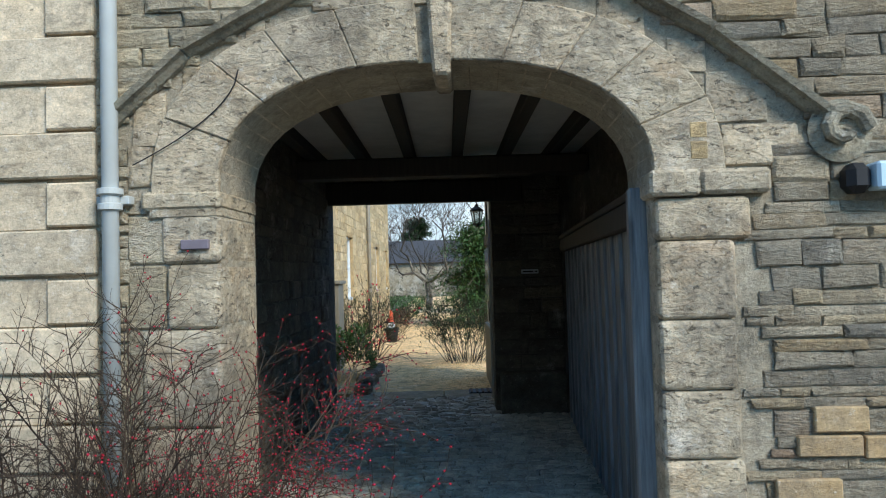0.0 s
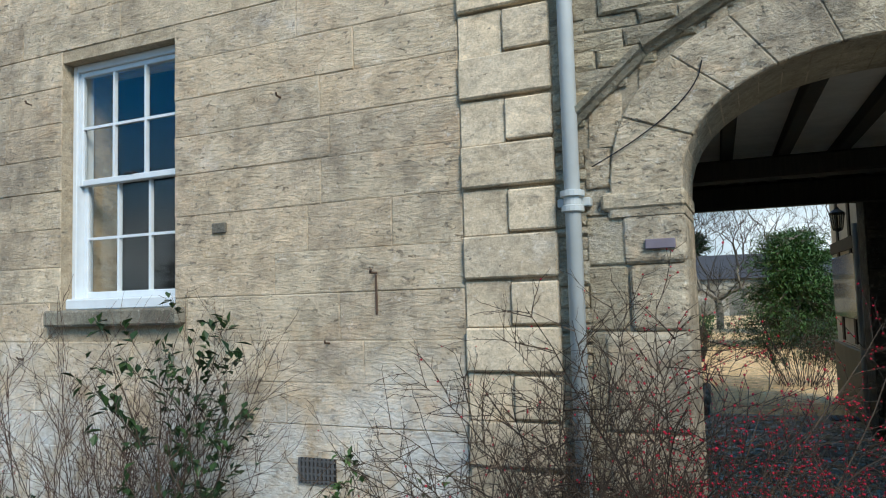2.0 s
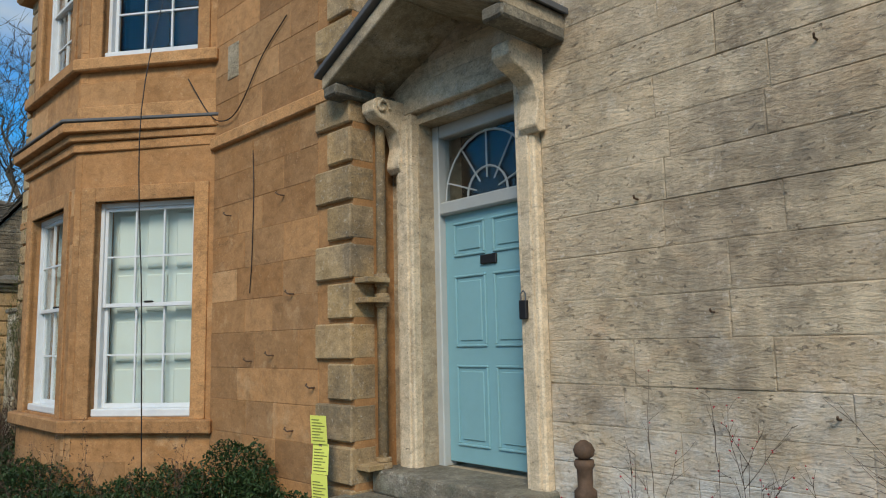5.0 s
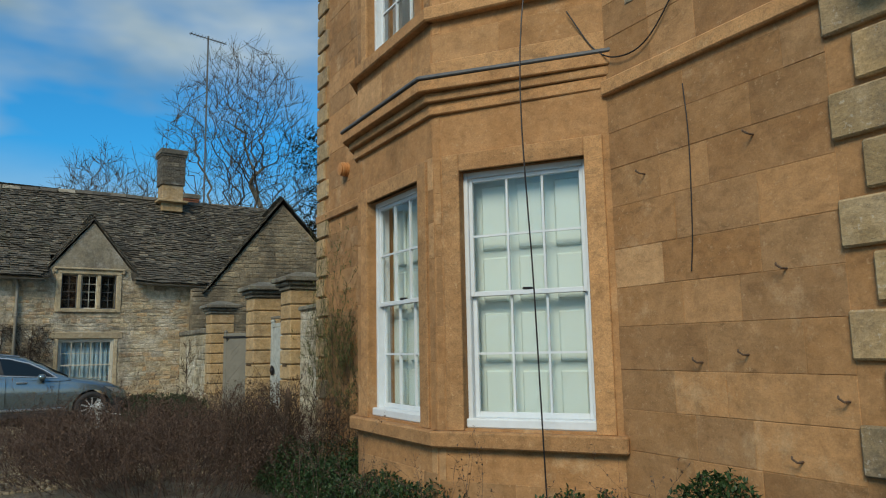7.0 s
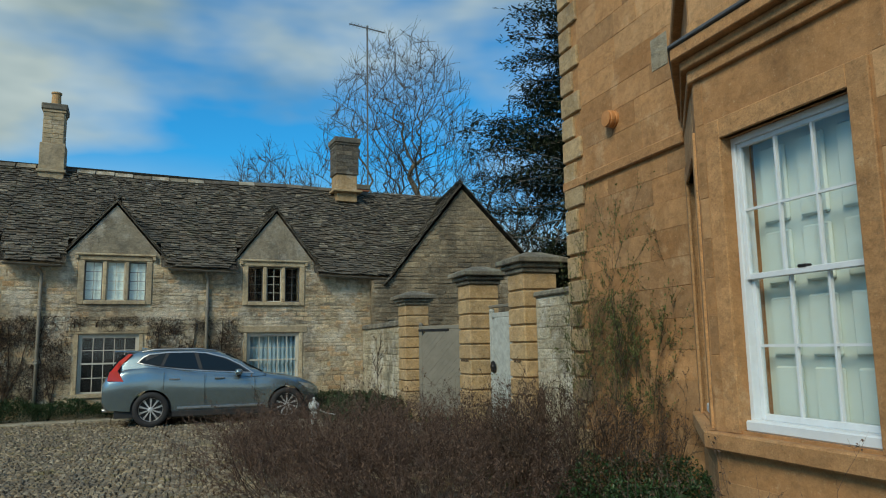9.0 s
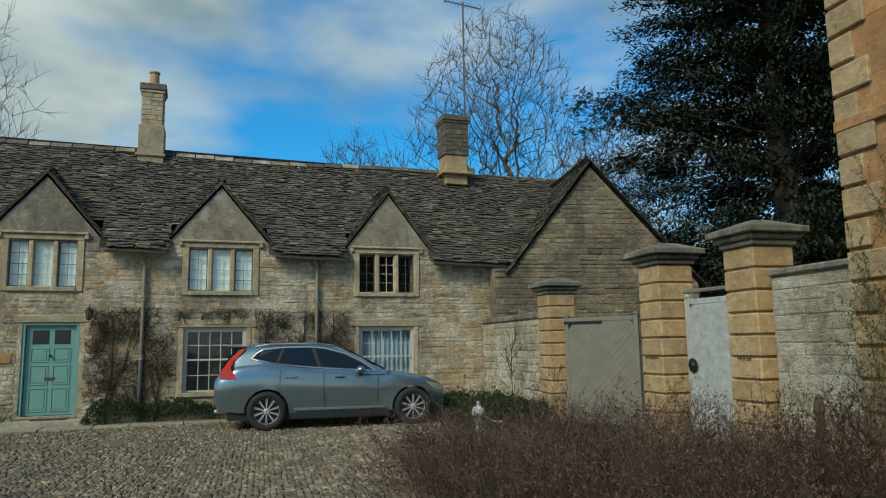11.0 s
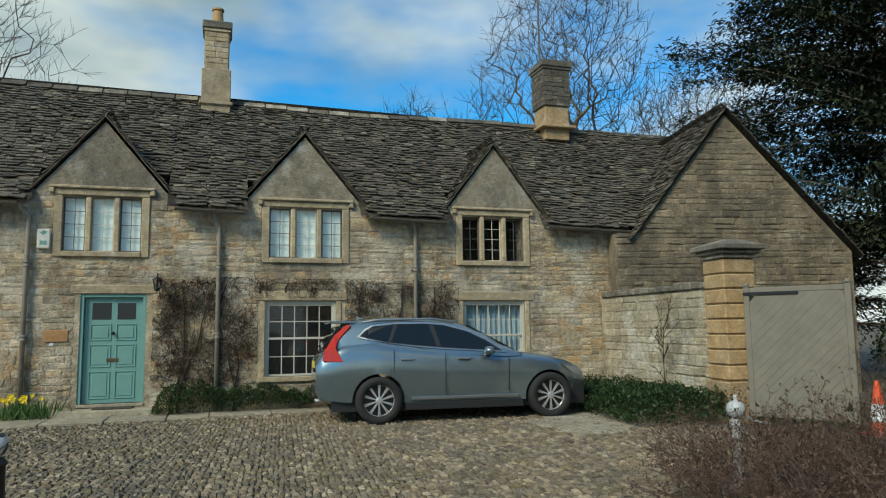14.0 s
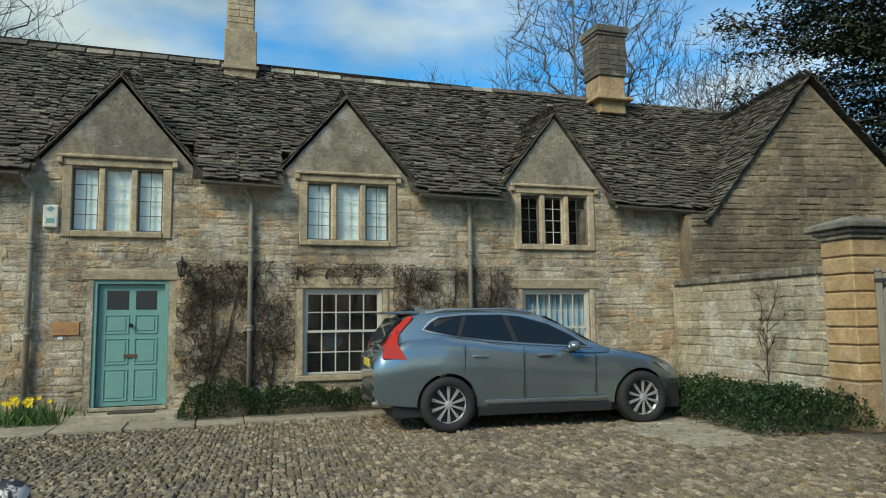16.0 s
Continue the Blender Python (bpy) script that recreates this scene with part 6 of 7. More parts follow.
TOP = [(0.0, 0.98), (0.05, 1.07), (0.22, 1.16), (0.5, 1.25), (0.9, 1.28), (1.3, 1.235), (2.1, 1.15), (3.1, 1.075), (3.4, 1.085), (3.8, 1.03), (4.15, 0.955), (4.4, 0.86), (4.58, 0.75), (4.66, 0.62)]
BOT = [(0.0, 0.5), (0.1, 0.34), (0.5, 0.29), (1.5, 0.26), (3.4, 0.26), (4.2, 0.26), (4.55, 0.3), (4.66, 0.42)]
HALF = [(0.0, 0.8), (0.1, 0.88), (0.4, 0.93), (1.0, 0.95), (2.3, 0.94), (3.6, 0.945), (4.0, 0.92), (4.3, 0.83), (4.5, 0.71), (4.62, 0.58), (4.66, 0.48)]


def section(x):
    t, b, w = lerp_table(TOP, x), lerp_table(BOT, x), lerp_table(HALF, x)
    h = t - b
    return [(0.0, b), (w * 0.8, b), (w * 0.93, b + h * 0.06), (w * 0.955, b + h * 0.2), (w * 0.965, b + h * 0.3), (w * 1.0, b + h * 0.5), (w * 1.0, b + h * 0.64), (w * 0.985, b + h * 0.76), (w * 0.955, b + h * 0.86), (w * 0.935, b + h * 0.93), (w * 0.88, b + h * 0.98), (w * 0.6, t), (0.0, t + 0.012)]


b = bmesh.new()
rings = []
N = 64
for i in range(N + 1):
    s = section(4.66 * i / N)
    pts = s + [(-y, z) for y, z in s[-2:0:-1]]
    rings.append([b.verts.new((4.66 * i / N, y, z)) for y, z in pts])
for p, q in zip(rings, rings[1:]):
    for j in range(len(p)):
        b.faces.new((p[j], p[(j + 1) % len(p)], q[(j + 1) % len(p)], q[j]))
b.faces.new(rings[0])
b.faces.new(rings[-1][::-1])
bmesh.ops.recalc_face_normals(b, faces=b.faces)
body = part("body", b, PAINT, car, smooth=True)
HUBS = [(0.98, 0.87), (3.845, 0.87), (0.98, -0.87), (3.845, -0.87)]
cut = part("cut", merge(bmesh.new(), bmesh.new()), TRIM)
b = bmesh.new()
for x in (0.98, 3.845):
    merge(b, lathe([(0.415, -1.3), (0.415, 1.3)], 40), pose(x, 0, 0.37, 90))
b.to_mesh(cut.data)
b.free()
cut.matrix_world = K
md = body.modifiers.new("arches", "BOOLEAN")
md.object, md.operation, md.solver = cut, "DIFFERENCE", "EXACT"
bpy.context.view_layer.update()
dg = bpy.context.evaluated_depsgraph_get()
me = bpy.data.meshes.new_from_object(body.evaluated_get(dg))
body.modifiers.clear()
body.data = me
bpy.data.objects.remove(cut)
me.shade_smooth()
me.set_sharp_from_angle(angle=radians(38))
part("underbody", box(0.25, 4.5, -0.8, 0.8, 0.2, 0.55), TRIM, car, "dark underbody")

# cabin
ROOF = [(0.12, 1.14), (0.3, 1.42), (0.46, 1.57), (0.75, 1.645), (1.34, 1.67), (1.9, 1.645), (2.36, 1.585), (2.73, 1.425), (3.1, 1.2), (3.4, 1.07)]


def side_y(x, z):
    e = max(0.0, 0.9 - x) * 0.14
    return 0.895 - e - (z - 1.03) * 0.43


b = bmesh.new()
rings = []
xs = [0.12 + 3.26 * i / 52 for i in range(53)]
for x in xs:
    zt = max(1.0, lerp_table(ROOF, x))
    zb = lerp_table(TOP, x) - 0.06
    zt = max(zt, zb + 0.01)
    yb, yt = side_y(x, zb), side_y(x, zt)
    s = [(yb, zb), (side_y(x, zb + (zt - zb) * 0.5), zb + (zt - zb) * 0.5), (yt + 0.01, zt - 0.05 * min(1, (zt - zb) / 0.3)), (yt - 0.05, zt - 0.012), (yt * 0.5, zt + 0.012), (0, zt + 0.018)]
    rings.append([b.verts.new((x, y, z)) for y, z in s + [(-y, z) for y, z in s[-2::-1]]])
for p, q in zip(rings, rings[1:]):
    for j in range(len(p) - 1):
        b.faces.new((p[j], p[j + 1], q[j + 1], q[j]))
b.faces.new(rings[0])
b.faces.new(rings[-1][::-1])
bmesh.ops.recalc_face_normals(b, faces=b.faces)
cabin = part("cabin", b, PAINT, car, smooth=True)


def on_side(poly, s, lift, thick, name, material, parent, label=""):
    """A panel laid on the flank of the cabin, from an (x, z) outline."""
    b = bmesh.new()
    o = [b.verts.new((x, s * (side_y(x, z) + lift), z)) for x, z in poly]
    i_ = [b.verts.new((x, s * (side_y(x, z) + lift - thick), z)) for x, z in poly]
    b.faces.new(o)
    b.faces.new(i_[::-1])
    for j in range(len(o)):
        b.faces.new((o[j], i_[j], i_[(j + 1) % len(o)], o[(j + 1) % len(o)]))
    bmesh.ops.recalc_face_normals(b, faces=b.faces)
    return part(name, b, material, parent, label)


for s in (-1, 1):
    on_side([(0.66, 1.365), (0.8, 1.322), (1.156, 1.258), (1.525, 1.206), (2.08, 1.152), (3.12, 1.085), (2.84, 1.285), (2.52, 1.45), (2.1, 1.565), (1.8, 1.592), (1.29, 1.592), (0.9, 1.555), (0.77, 1.485)], s, 0.018, 0.02, "window_surround", CHROME, car, "bright window trim")
    on_side([(0.69, 1.375), (0.8, 1.345), (1.156, 1.282), (1.525, 1.23), (2.08, 1.176), (3.05, 1.11), (2.81, 1.272), (2.5, 1.43), (2.09, 1.543), (1.8, 1.57), (1.29, 1.57), (0.91, 1.533), (0.79, 1.47)], s, 0.021, 0.02, "window_pillar", TRIM, car, "black window pillars")
    on_side([(0.715, 1.38), (0.8, 1.355), (1.13, 1.297), (1.25, 1.56), (0.92, 1.525), (0.805, 1.465)], s, 0.024, 0.02, "quarter_window", CARGLASS, car, "tinted quarter window")
    on_side([(1.2, 1.285), (1.525, 1.238), (1.94, 1.198), (1.83, 1.563), (1.32, 1.562)], s, 0.024, 0.02, "rear_window", CARGLASS, car, "tinted side window")
    on_side([(2.02, 1.19), (2.98, 1.122), (2.79, 1.262), (2.49, 1.42), (2.09, 1.533), (1.91, 1.556)], s, 0.024, 0.02, "front_window", CARGLASS, car, "tinted side window")
    y = s * 0.93
    for x0 in (1.33, 2.27):
        hb = part("door_handle", box(x0, x0 + 0.22, -0.02, 0.02, 0.985, 1.02, 0.01), CHROME, car)
        hb.location = (0, s * 0.945, 0)
    part("sill_trim", box(1.5, 3.3, -0.012, 0.012, 0.36, 0.41, 0.008), CHROME, car, "bright sill strip").location = (0, s * 0.925, 0)
    part("sill", box(1.4, 3.38, -0.03, 0.02, 0.2, 0.32, 0.01), TRIM, car, "black plastic sill").location = (0, s * 0.89, 0)
    for x0, z0, z1 in ((2.06, 0.42, 1.1), (3.13, 0.45, 1.0), (1.22, 0.78, 1.16)):
        part("door_gap", box(x0, x0 + 0.008, -0.01, 0.01, z0, z1), TRIM, car).location = (0, s * 0.9395, 0)
    mr = part("door_mirror", lathe([(0.02, -0.1), (0.085, -0.08), (0.1, 0.0), (0.085, 0.06), (0.03, 0.09)], 16), PAINT, car, "body-coloured door mirror", True)
    mr.matrix_basis = pose(2.78, s * 1.03, 1.12, 0, 90, 0) @ Matrix.Diagonal((0.75, 1.1, 0.9, 1))
    part("mirror_arm", box(2.74, 2.82, -0.08, 0.08, 1.03, 1.09, 0.015), TRIM, car).location = (0, s * 0.92, 0)
    tl = bmesh.new()
    for poly in ([(0.1, 1.0), (0.42, 0.98), (0.34, 1.13), (0.3, 1.2), (0.14, 1.19)], [(0.16, 1.19), (0.3, 1.2), (0.36, 1.33), (0.56, 1.55), (0.49, 1.56), (0.3, 1.4)]):
        v = [tl.verts.new((x, s * ((side_y(x, z) + 0.01 if z > 1.3 else lerp_table(HALF, x) * (0.985 if z < 1.1 else 0.955)) + 0.012), z)) for x, z in poly]
        w = [tl.verts.new((x, s * 0.6, z)) for x, z in poly]
        tl.faces.new(v)
        for j in range(len(v)):
            tl.faces.new((v[j], w[j], w[(j + 1) % len(v)], v[(j + 1) % len(v)]))
    bmesh.ops.recalc_face_normals(tl, faces=tl.faces)
    part("tail_lamp", tl, LAMPRED, car, "tall red tail lamp")
    hl = bmesh.new()
    poly = [(4.1, 0.86), (4.38, 0.8), (4.52, 0.72), (4.48, 0.66), (4.3, 0.72)]
    v = [hl.verts.new((x, s * (lerp_table(HALF, x) * 0.99 + 0.006), z)) for x, z in poly]
    w = [hl.verts.new((x - 0.02, s * 0.5, z)) for x, z in poly]
    hl.faces.new(v)
    for j in range(len(v)):
        hl.faces.new((v[j], w[j], w[(j + 1) % len(v)], v[(j + 1) % len(v)]))
    bmesh.ops.recalc_face_normals(hl, faces=hl.faces)
    part("head_lamp", hl, LAMPCLEAR, car, "clear head lamp")
    part("exhaust", tube([(0.0, s * 0.55, 0.36), (0.2, s * 0.55, 0.36)], 0.045, 12), CHROME, car, "bright exhaust tip")
    part("roof_rail", tube([(0.75, s * 0.62, 1.6), (1.0, s * 0.635, 1.64), (1.9, s * 0.63, 1.65), (2.3, s * 0.61, 1.6)], 0.016, 8), CHROME, car, "bright roof rail")
part("wind_screen", prism([(2.5, 1.5), (3.32, 1.09), (3.34, 1.12), (2.52, 1.545)], -0.6, 0.6), CARGLASS, car, "sloping windscreen")
part("rear_screen", prism([(0.13, 1.17), (0.4, 1.52), (0.36, 1.54), (0.1, 1.19)], -0.62, 0.62), CARGLASS, car, "tinted rear screen")
part("spoiler", box(0.2, 0.66, -0.6, 0.6, 1.585, 1.625, 0.014), PAINT, car)
part("rear_trim", box(-0.01, 0.06, -0.6, 0.6, 0.42, 0.55, 0.02), TRIM, car, "dark lower bumper")
part("number_plate", box(-0.015, 0.02, -0.26, 0.26, 0.86, 0.97, 0.004), plain("yellow plate", (0.7, 0.55, 0.08), 0.4), car, "yellow rear number plate")
part("grille", box(4.6, 4.67, -0.4, 0.4, 0.42, 0.64, 0.02), TRIM, car, "dark front grille")
part("aerial_fin", prism([(0.7, 1.64), (0.9, 1.65), (0.72, 1.71)], -0.02, 0.02, 0.004), PAINT, car)


def wheel(m):
    w = part("wheel", lathe([(0.25, -0.11), (0.355, -0.115), (0.368, -0.09), (0.37, 0.0), (0.368, 0.09), (0.355, 0.115), (0.25, 0.12), (0.245, 0.1), (0.245, -0.1)], 40), TYRE, car, "black tyre on a ten-spoke alloy", True)
    w.matrix_basis = m
    part("rim", lathe([(0.235, 0.02), (0.25, 0.1), (0.262, 0.118), (0.268, 0.108), (0.255, 0.06), (0.24, 0.0)], 36), ALLOY, w, "bright rim edge", True)
    part("barrel", lathe([(0.0, 0.01), (0.245, 0.01), (0.245, 0.03), (0.0, 0.03)], 30), TRIM, w, "dark wheel barrel")
    for i in range(10):
        b = prism([(-0.01, 0.05), (0.01, 0.05), (0.021, 0.25), (0.007, 0.252), (0.0, 0.13), (-0.007, 0.252), (-0.021, 0.25)], -0.01, 0.02, 0.0)
        part("spoke", b, ALLOY, w).matrix_basis = Matrix.Rotation(i * math.pi / 5, 4, "Z") @ pose(0, 0, 0.085, -90)
    part("hub_cap", lathe([(0.055, 0.06), (0.055, 0.1), (0.03, 0.108)], 16), ALLOY, w)
    return w


for x, y in HUBS:
    wheel(pose(x, y, 0.37, -90 if y > 0 else 90, 0, 0))


# ---- plants ----
class Growth:
    """Collects many small sticks, leaves and berries for one mesh each."""

    def __init__(self):
        self.v, self.f = [], []

    def stick(self, pts, r0, r1, sides=3):
        n, base = len(pts), len(self.v)
        for i, p in enumerate(pts):
            d = pts[min(i + 1, n - 1)] - pts[max(i - 1, 0)]
            a = d.orthogonal().normalized()
            c = d.normalized().cross(a)
            r = r0 + (r1 - r0) * i / (n - 1)
            for k in range(sides):
                t = 2 * math.pi * k / sides
                self.v.append(tuple(p + (a * math.cos(t) + c * math.sin(t)) * r))
        for i in range(n - 1):
            for k in range(sides):
                q = base + i * sides
                self.f.append((q + k, q + (k + 1) % sides, q + sides + (k + 1) % sides, q + sides + k))

    def leaf(self, p, along, up, ln, wd, fold=0.25):
        s = along.cross(up)
        if s.length < 1e-4:
            s = along.orthogonal()
        s.normalize()
        u = s.cross(along).normalized()
        b = len(self.v)
        m = p + along * ln * 0.5
        self.v += [tuple(p), tuple(m + s * wd / 2 + u * wd * fold), tuple(p + along * ln), tuple(m - s * wd / 2 + u * wd * fold)]
        self.f += [(b, b + 1, b + 2), (b, b + 2, b + 3)]

    def berry(self, p, r):
        b = len(self.v)
        self.v += [tuple(p + Vector(q) * r) for q in ((1, 0, 0), (-1, 0, 0), (0, 1, 0), (0, -1, 0), (0, 0, 1), (0, 0, -1))]
        self.f += [(b + i, b + j, b + k) for i, j, k in ((0, 2, 4), (2, 1, 4), (1, 3, 4), (3, 0, 4), (2, 0, 5), (1, 2, 5), (3, 1, 5), (0, 3, 5))]

    def mesh(self):
        return self.v, self.f


def rand_dir(r, up=0.0):
    v = Vector((r.gauss(0, 1), r.gauss(0, 1), r.gauss(0, 1) + up))
    return v.normalized() if v.length > 1e-4 else Vector((0, 0, 1))


def wander(r, p, d, ln, n, bend, lift):
    pts = [Vector(p)]
    d = d.copy()
    for i in range(n):
        d = (d + rand_dir(r) * bend + Vector((0, 0, lift))).normalized()
        pts.append(pts[-1] + d * ln / n)
    return pts, d


TWIG = foliage("brown twigs", (0.028, 0.02, 0.015), (0.085, 0.06, 0.042), 0.85)
TWIG_RED = foliage("red-brown twigs", (0.045, 0.03, 0.025), (0.13, 0.088, 0.07), 0.85)
BARK = stone("bare bark", [(0.12, 0.1, 0.08), (0.15, 0.125, 0.1)], bump=0.8, depth=0.02, layers=0.3)
LEAF_DARK = foliage("dark leaves", (0.012, 0.03, 0.012), (0.035, 0.07, 0.022), 0.4)
LEAF_MID = foliage("mid green leaves", (0.03, 0.075, 0.02), (0.075, 0.14, 0.04), 0.45)
LEAF_OLIVE = foliage("olive climber leaves", (0.06, 0.075, 0.02), (0.14, 0.15, 0.05), 0.6)
LEAF_YEW = foliage("yew needles", (0.01, 0.017, 0.009), (0.035, 0.046, 0.02), 0.85)
LEAF_BROWN = foliage("dead leaves", (0.06, 0.038, 0.028), (0.14, 0.09, 0.062), 0.8)
BERRY = foliage("red berries", (0.28, 0.008, 0.02), (0.46, 0.02, 0.045), 0.3)
YELLOW = foliage("daffodil yellow", (0.75, 0.55, 0.02), (0.8, 0.65, 0.06), 0.5)


def shrub(name, label, category, m, seed, stems, height, radius, spread_, sub, thick, material, lift=0.03, bend=0.22, base=0.25, leaves=None, berries=None, group=""):
    """A many-stemmed shrub of arching, forking twigs."""
    r = random.Random(seed)
    wood_, lf, br = Growth(), Growth(), Growth()
    t = thing(name, label, category, m, group)
    for _ in range(stems):
        a = r.uniform(0, 2 * math.pi)
        rad = radius * math.sqrt(r.random()) * base
        p = Vector((rad * math.cos(a), rad * math.sin(a), -0.03))
        d = Vector((math.cos(a) * spread_ * r.random(), math.sin(a) * spread_ * r.random(), 1)).normalized()
        ln = height * r.uniform(0.6, 1.15)
        pts, d = wander(r, p, d, ln, 6, bend * 0.6, lift)
        wood_.stick(pts, thick, thick * 0.35)
        todo = [(pts, ln, 1)]
        while todo:
            ps, l, lev = todo.pop()
            for _k in range(sub if lev == 1 else max(1, sub // 2)):
                i = r.randrange(2 if lev == 1 else 1, len(ps) - 1)
                q = ps[i].lerp(ps[i + 1], r.random())
                dd = ((ps[i + 1] - ps[i]).normalized() + rand_dir(r) * 0.75).normalized()
                l2 = l * r.uniform(0.2, 0.42)
                p2, _d = wander(r, q, dd, l2, 4, bend, lift * 0.5)
                wood_.stick(p2, thick * (0.5 if lev == 1 else 0.34), thick * 0.16)
                if lev == 1:
                    todo.append((p2, l2, 2))
                if leaves:
                    for _j in range(leaves[1]):
                        s = p2[r.randrange(1, len(p2))]
                        lf.leaf(s + rand_dir(r) * 0.01, rand_dir(r, 0.2), Vector((0, 0, 1)), leaves[2] * r.uniform(0.7, 1.3), leaves[2] * 0.6)
                if berries:
                    for _j in range(berries[0]):
                        s = p2[r.randrange(0, len(p2))]
                        if r.random() < berries[2]:
                            br.berry(s + rand_dir(r) * 0.008, berries[1] * r.uniform(0.7, 1.2))
    part("branchwork", wood_.mesh(), material, t)
    if leaves:
        part("foliage", lf.mesh(), leaves[0], t)
    if berries:
        part("berry_cluster", br.mesh(), BERRY, t, "bright red berries")
    return t


def leafy(name, label, category, m, seed, boxes, count, size, material, kind="stuff", stems=None):
    """Dense low foliage filling uneven mounds: (x0, x1, y0, y1, height)."""
    r = random.Random(seed)
    g = Growth()
    area = sum((b[1] - b[0]) * (b[3] - b[2]) + (b[1] - b[0]) * b[4] for b in boxes)
    for x0, x1, y0, y1, h in boxes:
        n = int(count * ((x1 - x0) * (y1 - y0) + (x1 - x0) * h) / area)
        for _ in range(n):
            x, y = r.uniform(x0, x1), r.uniform(y0, y1)
            top = h * (0.72 + 0.4 * noise.noise(Vector((x * 1.7, y * 1.7, seed))) + 0.18 * noise.noise(Vector((x * 6, y * 6, seed))))
            e = min(1.0, 4 * min(x - x0, x1 - x, y - y0 + 0.02) / max(0.3, min(x1 - x0, y1 - y0)) + 0.3)
            z = top * e * (1 - r.random() ** 2 * 0.6)
            g.leaf(Vector((x, y, z)), rand_dir(r, 0.3), Vector((0, 0, 1)), size * r.uniform(0.6, 1.3), size * 0.6)
    return solo(name, g.mesh(), material, label, category, m, "", kind)


# berried shrub by the arch
def cotoneaster(label, m, seed, stems, reach, sway, red, rich):
    """Arching sprays with two-ranked side twigs and berries; sway leans them, red is where berries begin along x."""
    r = random.Random(seed)
    wood_, br = Growth(), Growth()
    t = thing("cotoneaster", label, "shrub", m)
    for _ in range(stems):
        a = r.uniform(0, 2 * math.pi)
        d = Vector((math.cos(a) * r.uniform(0.2, 1.0) + sway, math.sin(a) * r.uniform(0.1, 0.5) - 0.1, r.uniform(0.8, 1.7))).normalized()
        p = Vector((0.3 * math.cos(a) * r.random(), 0.12 * math.sin(a), -0.03))
        ln, n = reach * r.uniform(0.5, 1.1), 12
        pts = [p]
        for i in range(n):
            d = (d + rand_dir(r) * 0.13 + Vector((0, 0, -0.012 * i))).normalized()
            pts.append(pts[-1] + d * ln / n)
        wood_.stick(pts, r.uniform(0.004, 0.0075), 0.0014, 4)
        flat = d.cross(Vector((0, -1, 0.4))).normalized()
        for i in range(2, n):
            for s in (-1, 1, r.choice((-1, 1))):
                if r.random() < 0.15:
                    continue
                q = pts[i].lerp(pts[i + 1], r.random())
                dd = ((pts[i + 1] - pts[i]).normalized() * 0.8 + flat * s * r.uniform(0.5, 1.0) + rand_dir(r) * 0.3).normalized()
                tw, _d = wander(r, q, dd, r.uniform(0.07, 0.34) * (1.2 - 0.5 * i / n), 4, 0.14, -0.01)
                wood_.stick(tw, 0.0022, 0.001)
                for w in tw[1:]:
                    w2, _d = wander(r, w, (dd + rand_dir(r) * 0.8).normalized(), r.uniform(0.02, 0.09), 2, 0.2, 0)
                    wood_.stick(w2, 0.0013, 0.0008)
                    for e in (w, w2[-1]):
                        if r.random() < rich * min(1.0, max(0.06, (e.x - red) * 2.2)):
                            br.berry(e + rand_dir(r) * 0.006, r.uniform(0.0035, 0.0052))
    part("branchwork", wood_.mesh(), TWIG, t)
    part("berry_cluster", br.mesh(), BERRY, t, "bright red berries")


cotoneaster("sprawling bare shrub dotted with red berries by the arch", pose(-1.45, 2.78, 0), 201, 72, 1.5, 0.0, 0.12, 0.5)
cotoneaster("low red-berried arching sprays against the arch jamb", pose(-1.12, 2.72, 0), 202, 24, 1.6, 0.12, -0.15, 0.85)
cotoneaster("bare arching twigs before the corner quoins", pose(-1.75, 2.8, 0), 212, 22, 1.3, -0.2, 2.0, 0.2)
shrub("bare_shrub", "leafless brown shrub below the sash window", "shrub", pose(-3.95, 2.75, 0), 203, 60, 1.25, 0.75, 0.6, 9, 0.0042, TWIG_RED, 0.03, 0.22, 0.7)
shrub("bare_shrub", "thin leafless stems beside the steps", "shrub", pose(-5.75, 2.85, 0), 204, 14, 1.05, 0.5, 0.4, 6, 0.004, TWIG, 0.05, 0.16, 1.0, None, (3, 0.005, 0.3))
shrub("rose_bush", "leggy rose bush with dark green leaves on the grey wall", "shrub", pose(-3.35, 2.75, 0), 205, 8, 1.3, 0.14, 0.22, 5, 0.006, TWIG, 0.03, 0.18, 1.0, (LEAF_DARK, 4, 0.062))
shrub("rose_bush", "small leafy seedling at the foot of the wall", "shrub", pose(-2.65, 2.95, 0), 206, 4, 0.75, 0.2, 0.4, 4, 0.004, TWIG, 0.03, 0.2, 1.0, (LEAF_MID, 3, 0.05))
leafy("ground_ivy", "low dark green planting at the foot of the grey wall", "ground cover", F, 207, [(-6.9, -2.0, -0.75, -0.05, 0.42)], 7000, 0.045, LEAF_DARK)
leafy("low_hedge", "clipped dark low hedge before the golden house", "hedge", O, 208, [(-15.2, -8.7, -1.5, -0.1, 0.62), (-10.2, -8.75, -0.6, -0.05, 0.85)], 40000, 0.04, LEAF_DARK)
for i, (x, y) in enumerate(((-10.1, 2.6), (-11.2, 2.0), (-12.4, 1.75), (-13.8, 1.8))):
    shrub("dead_flowers", "dry brown seed heads above the hedge", "plant", pose(x, y, 0), 210 + i, 9, 0.92, 0.4, 0.4, 5, 0.003, TWIG_RED, 0.05, 0.18, 1.0, (LEAF_BROWN, 2, 0.025), None, "dry flower stems")
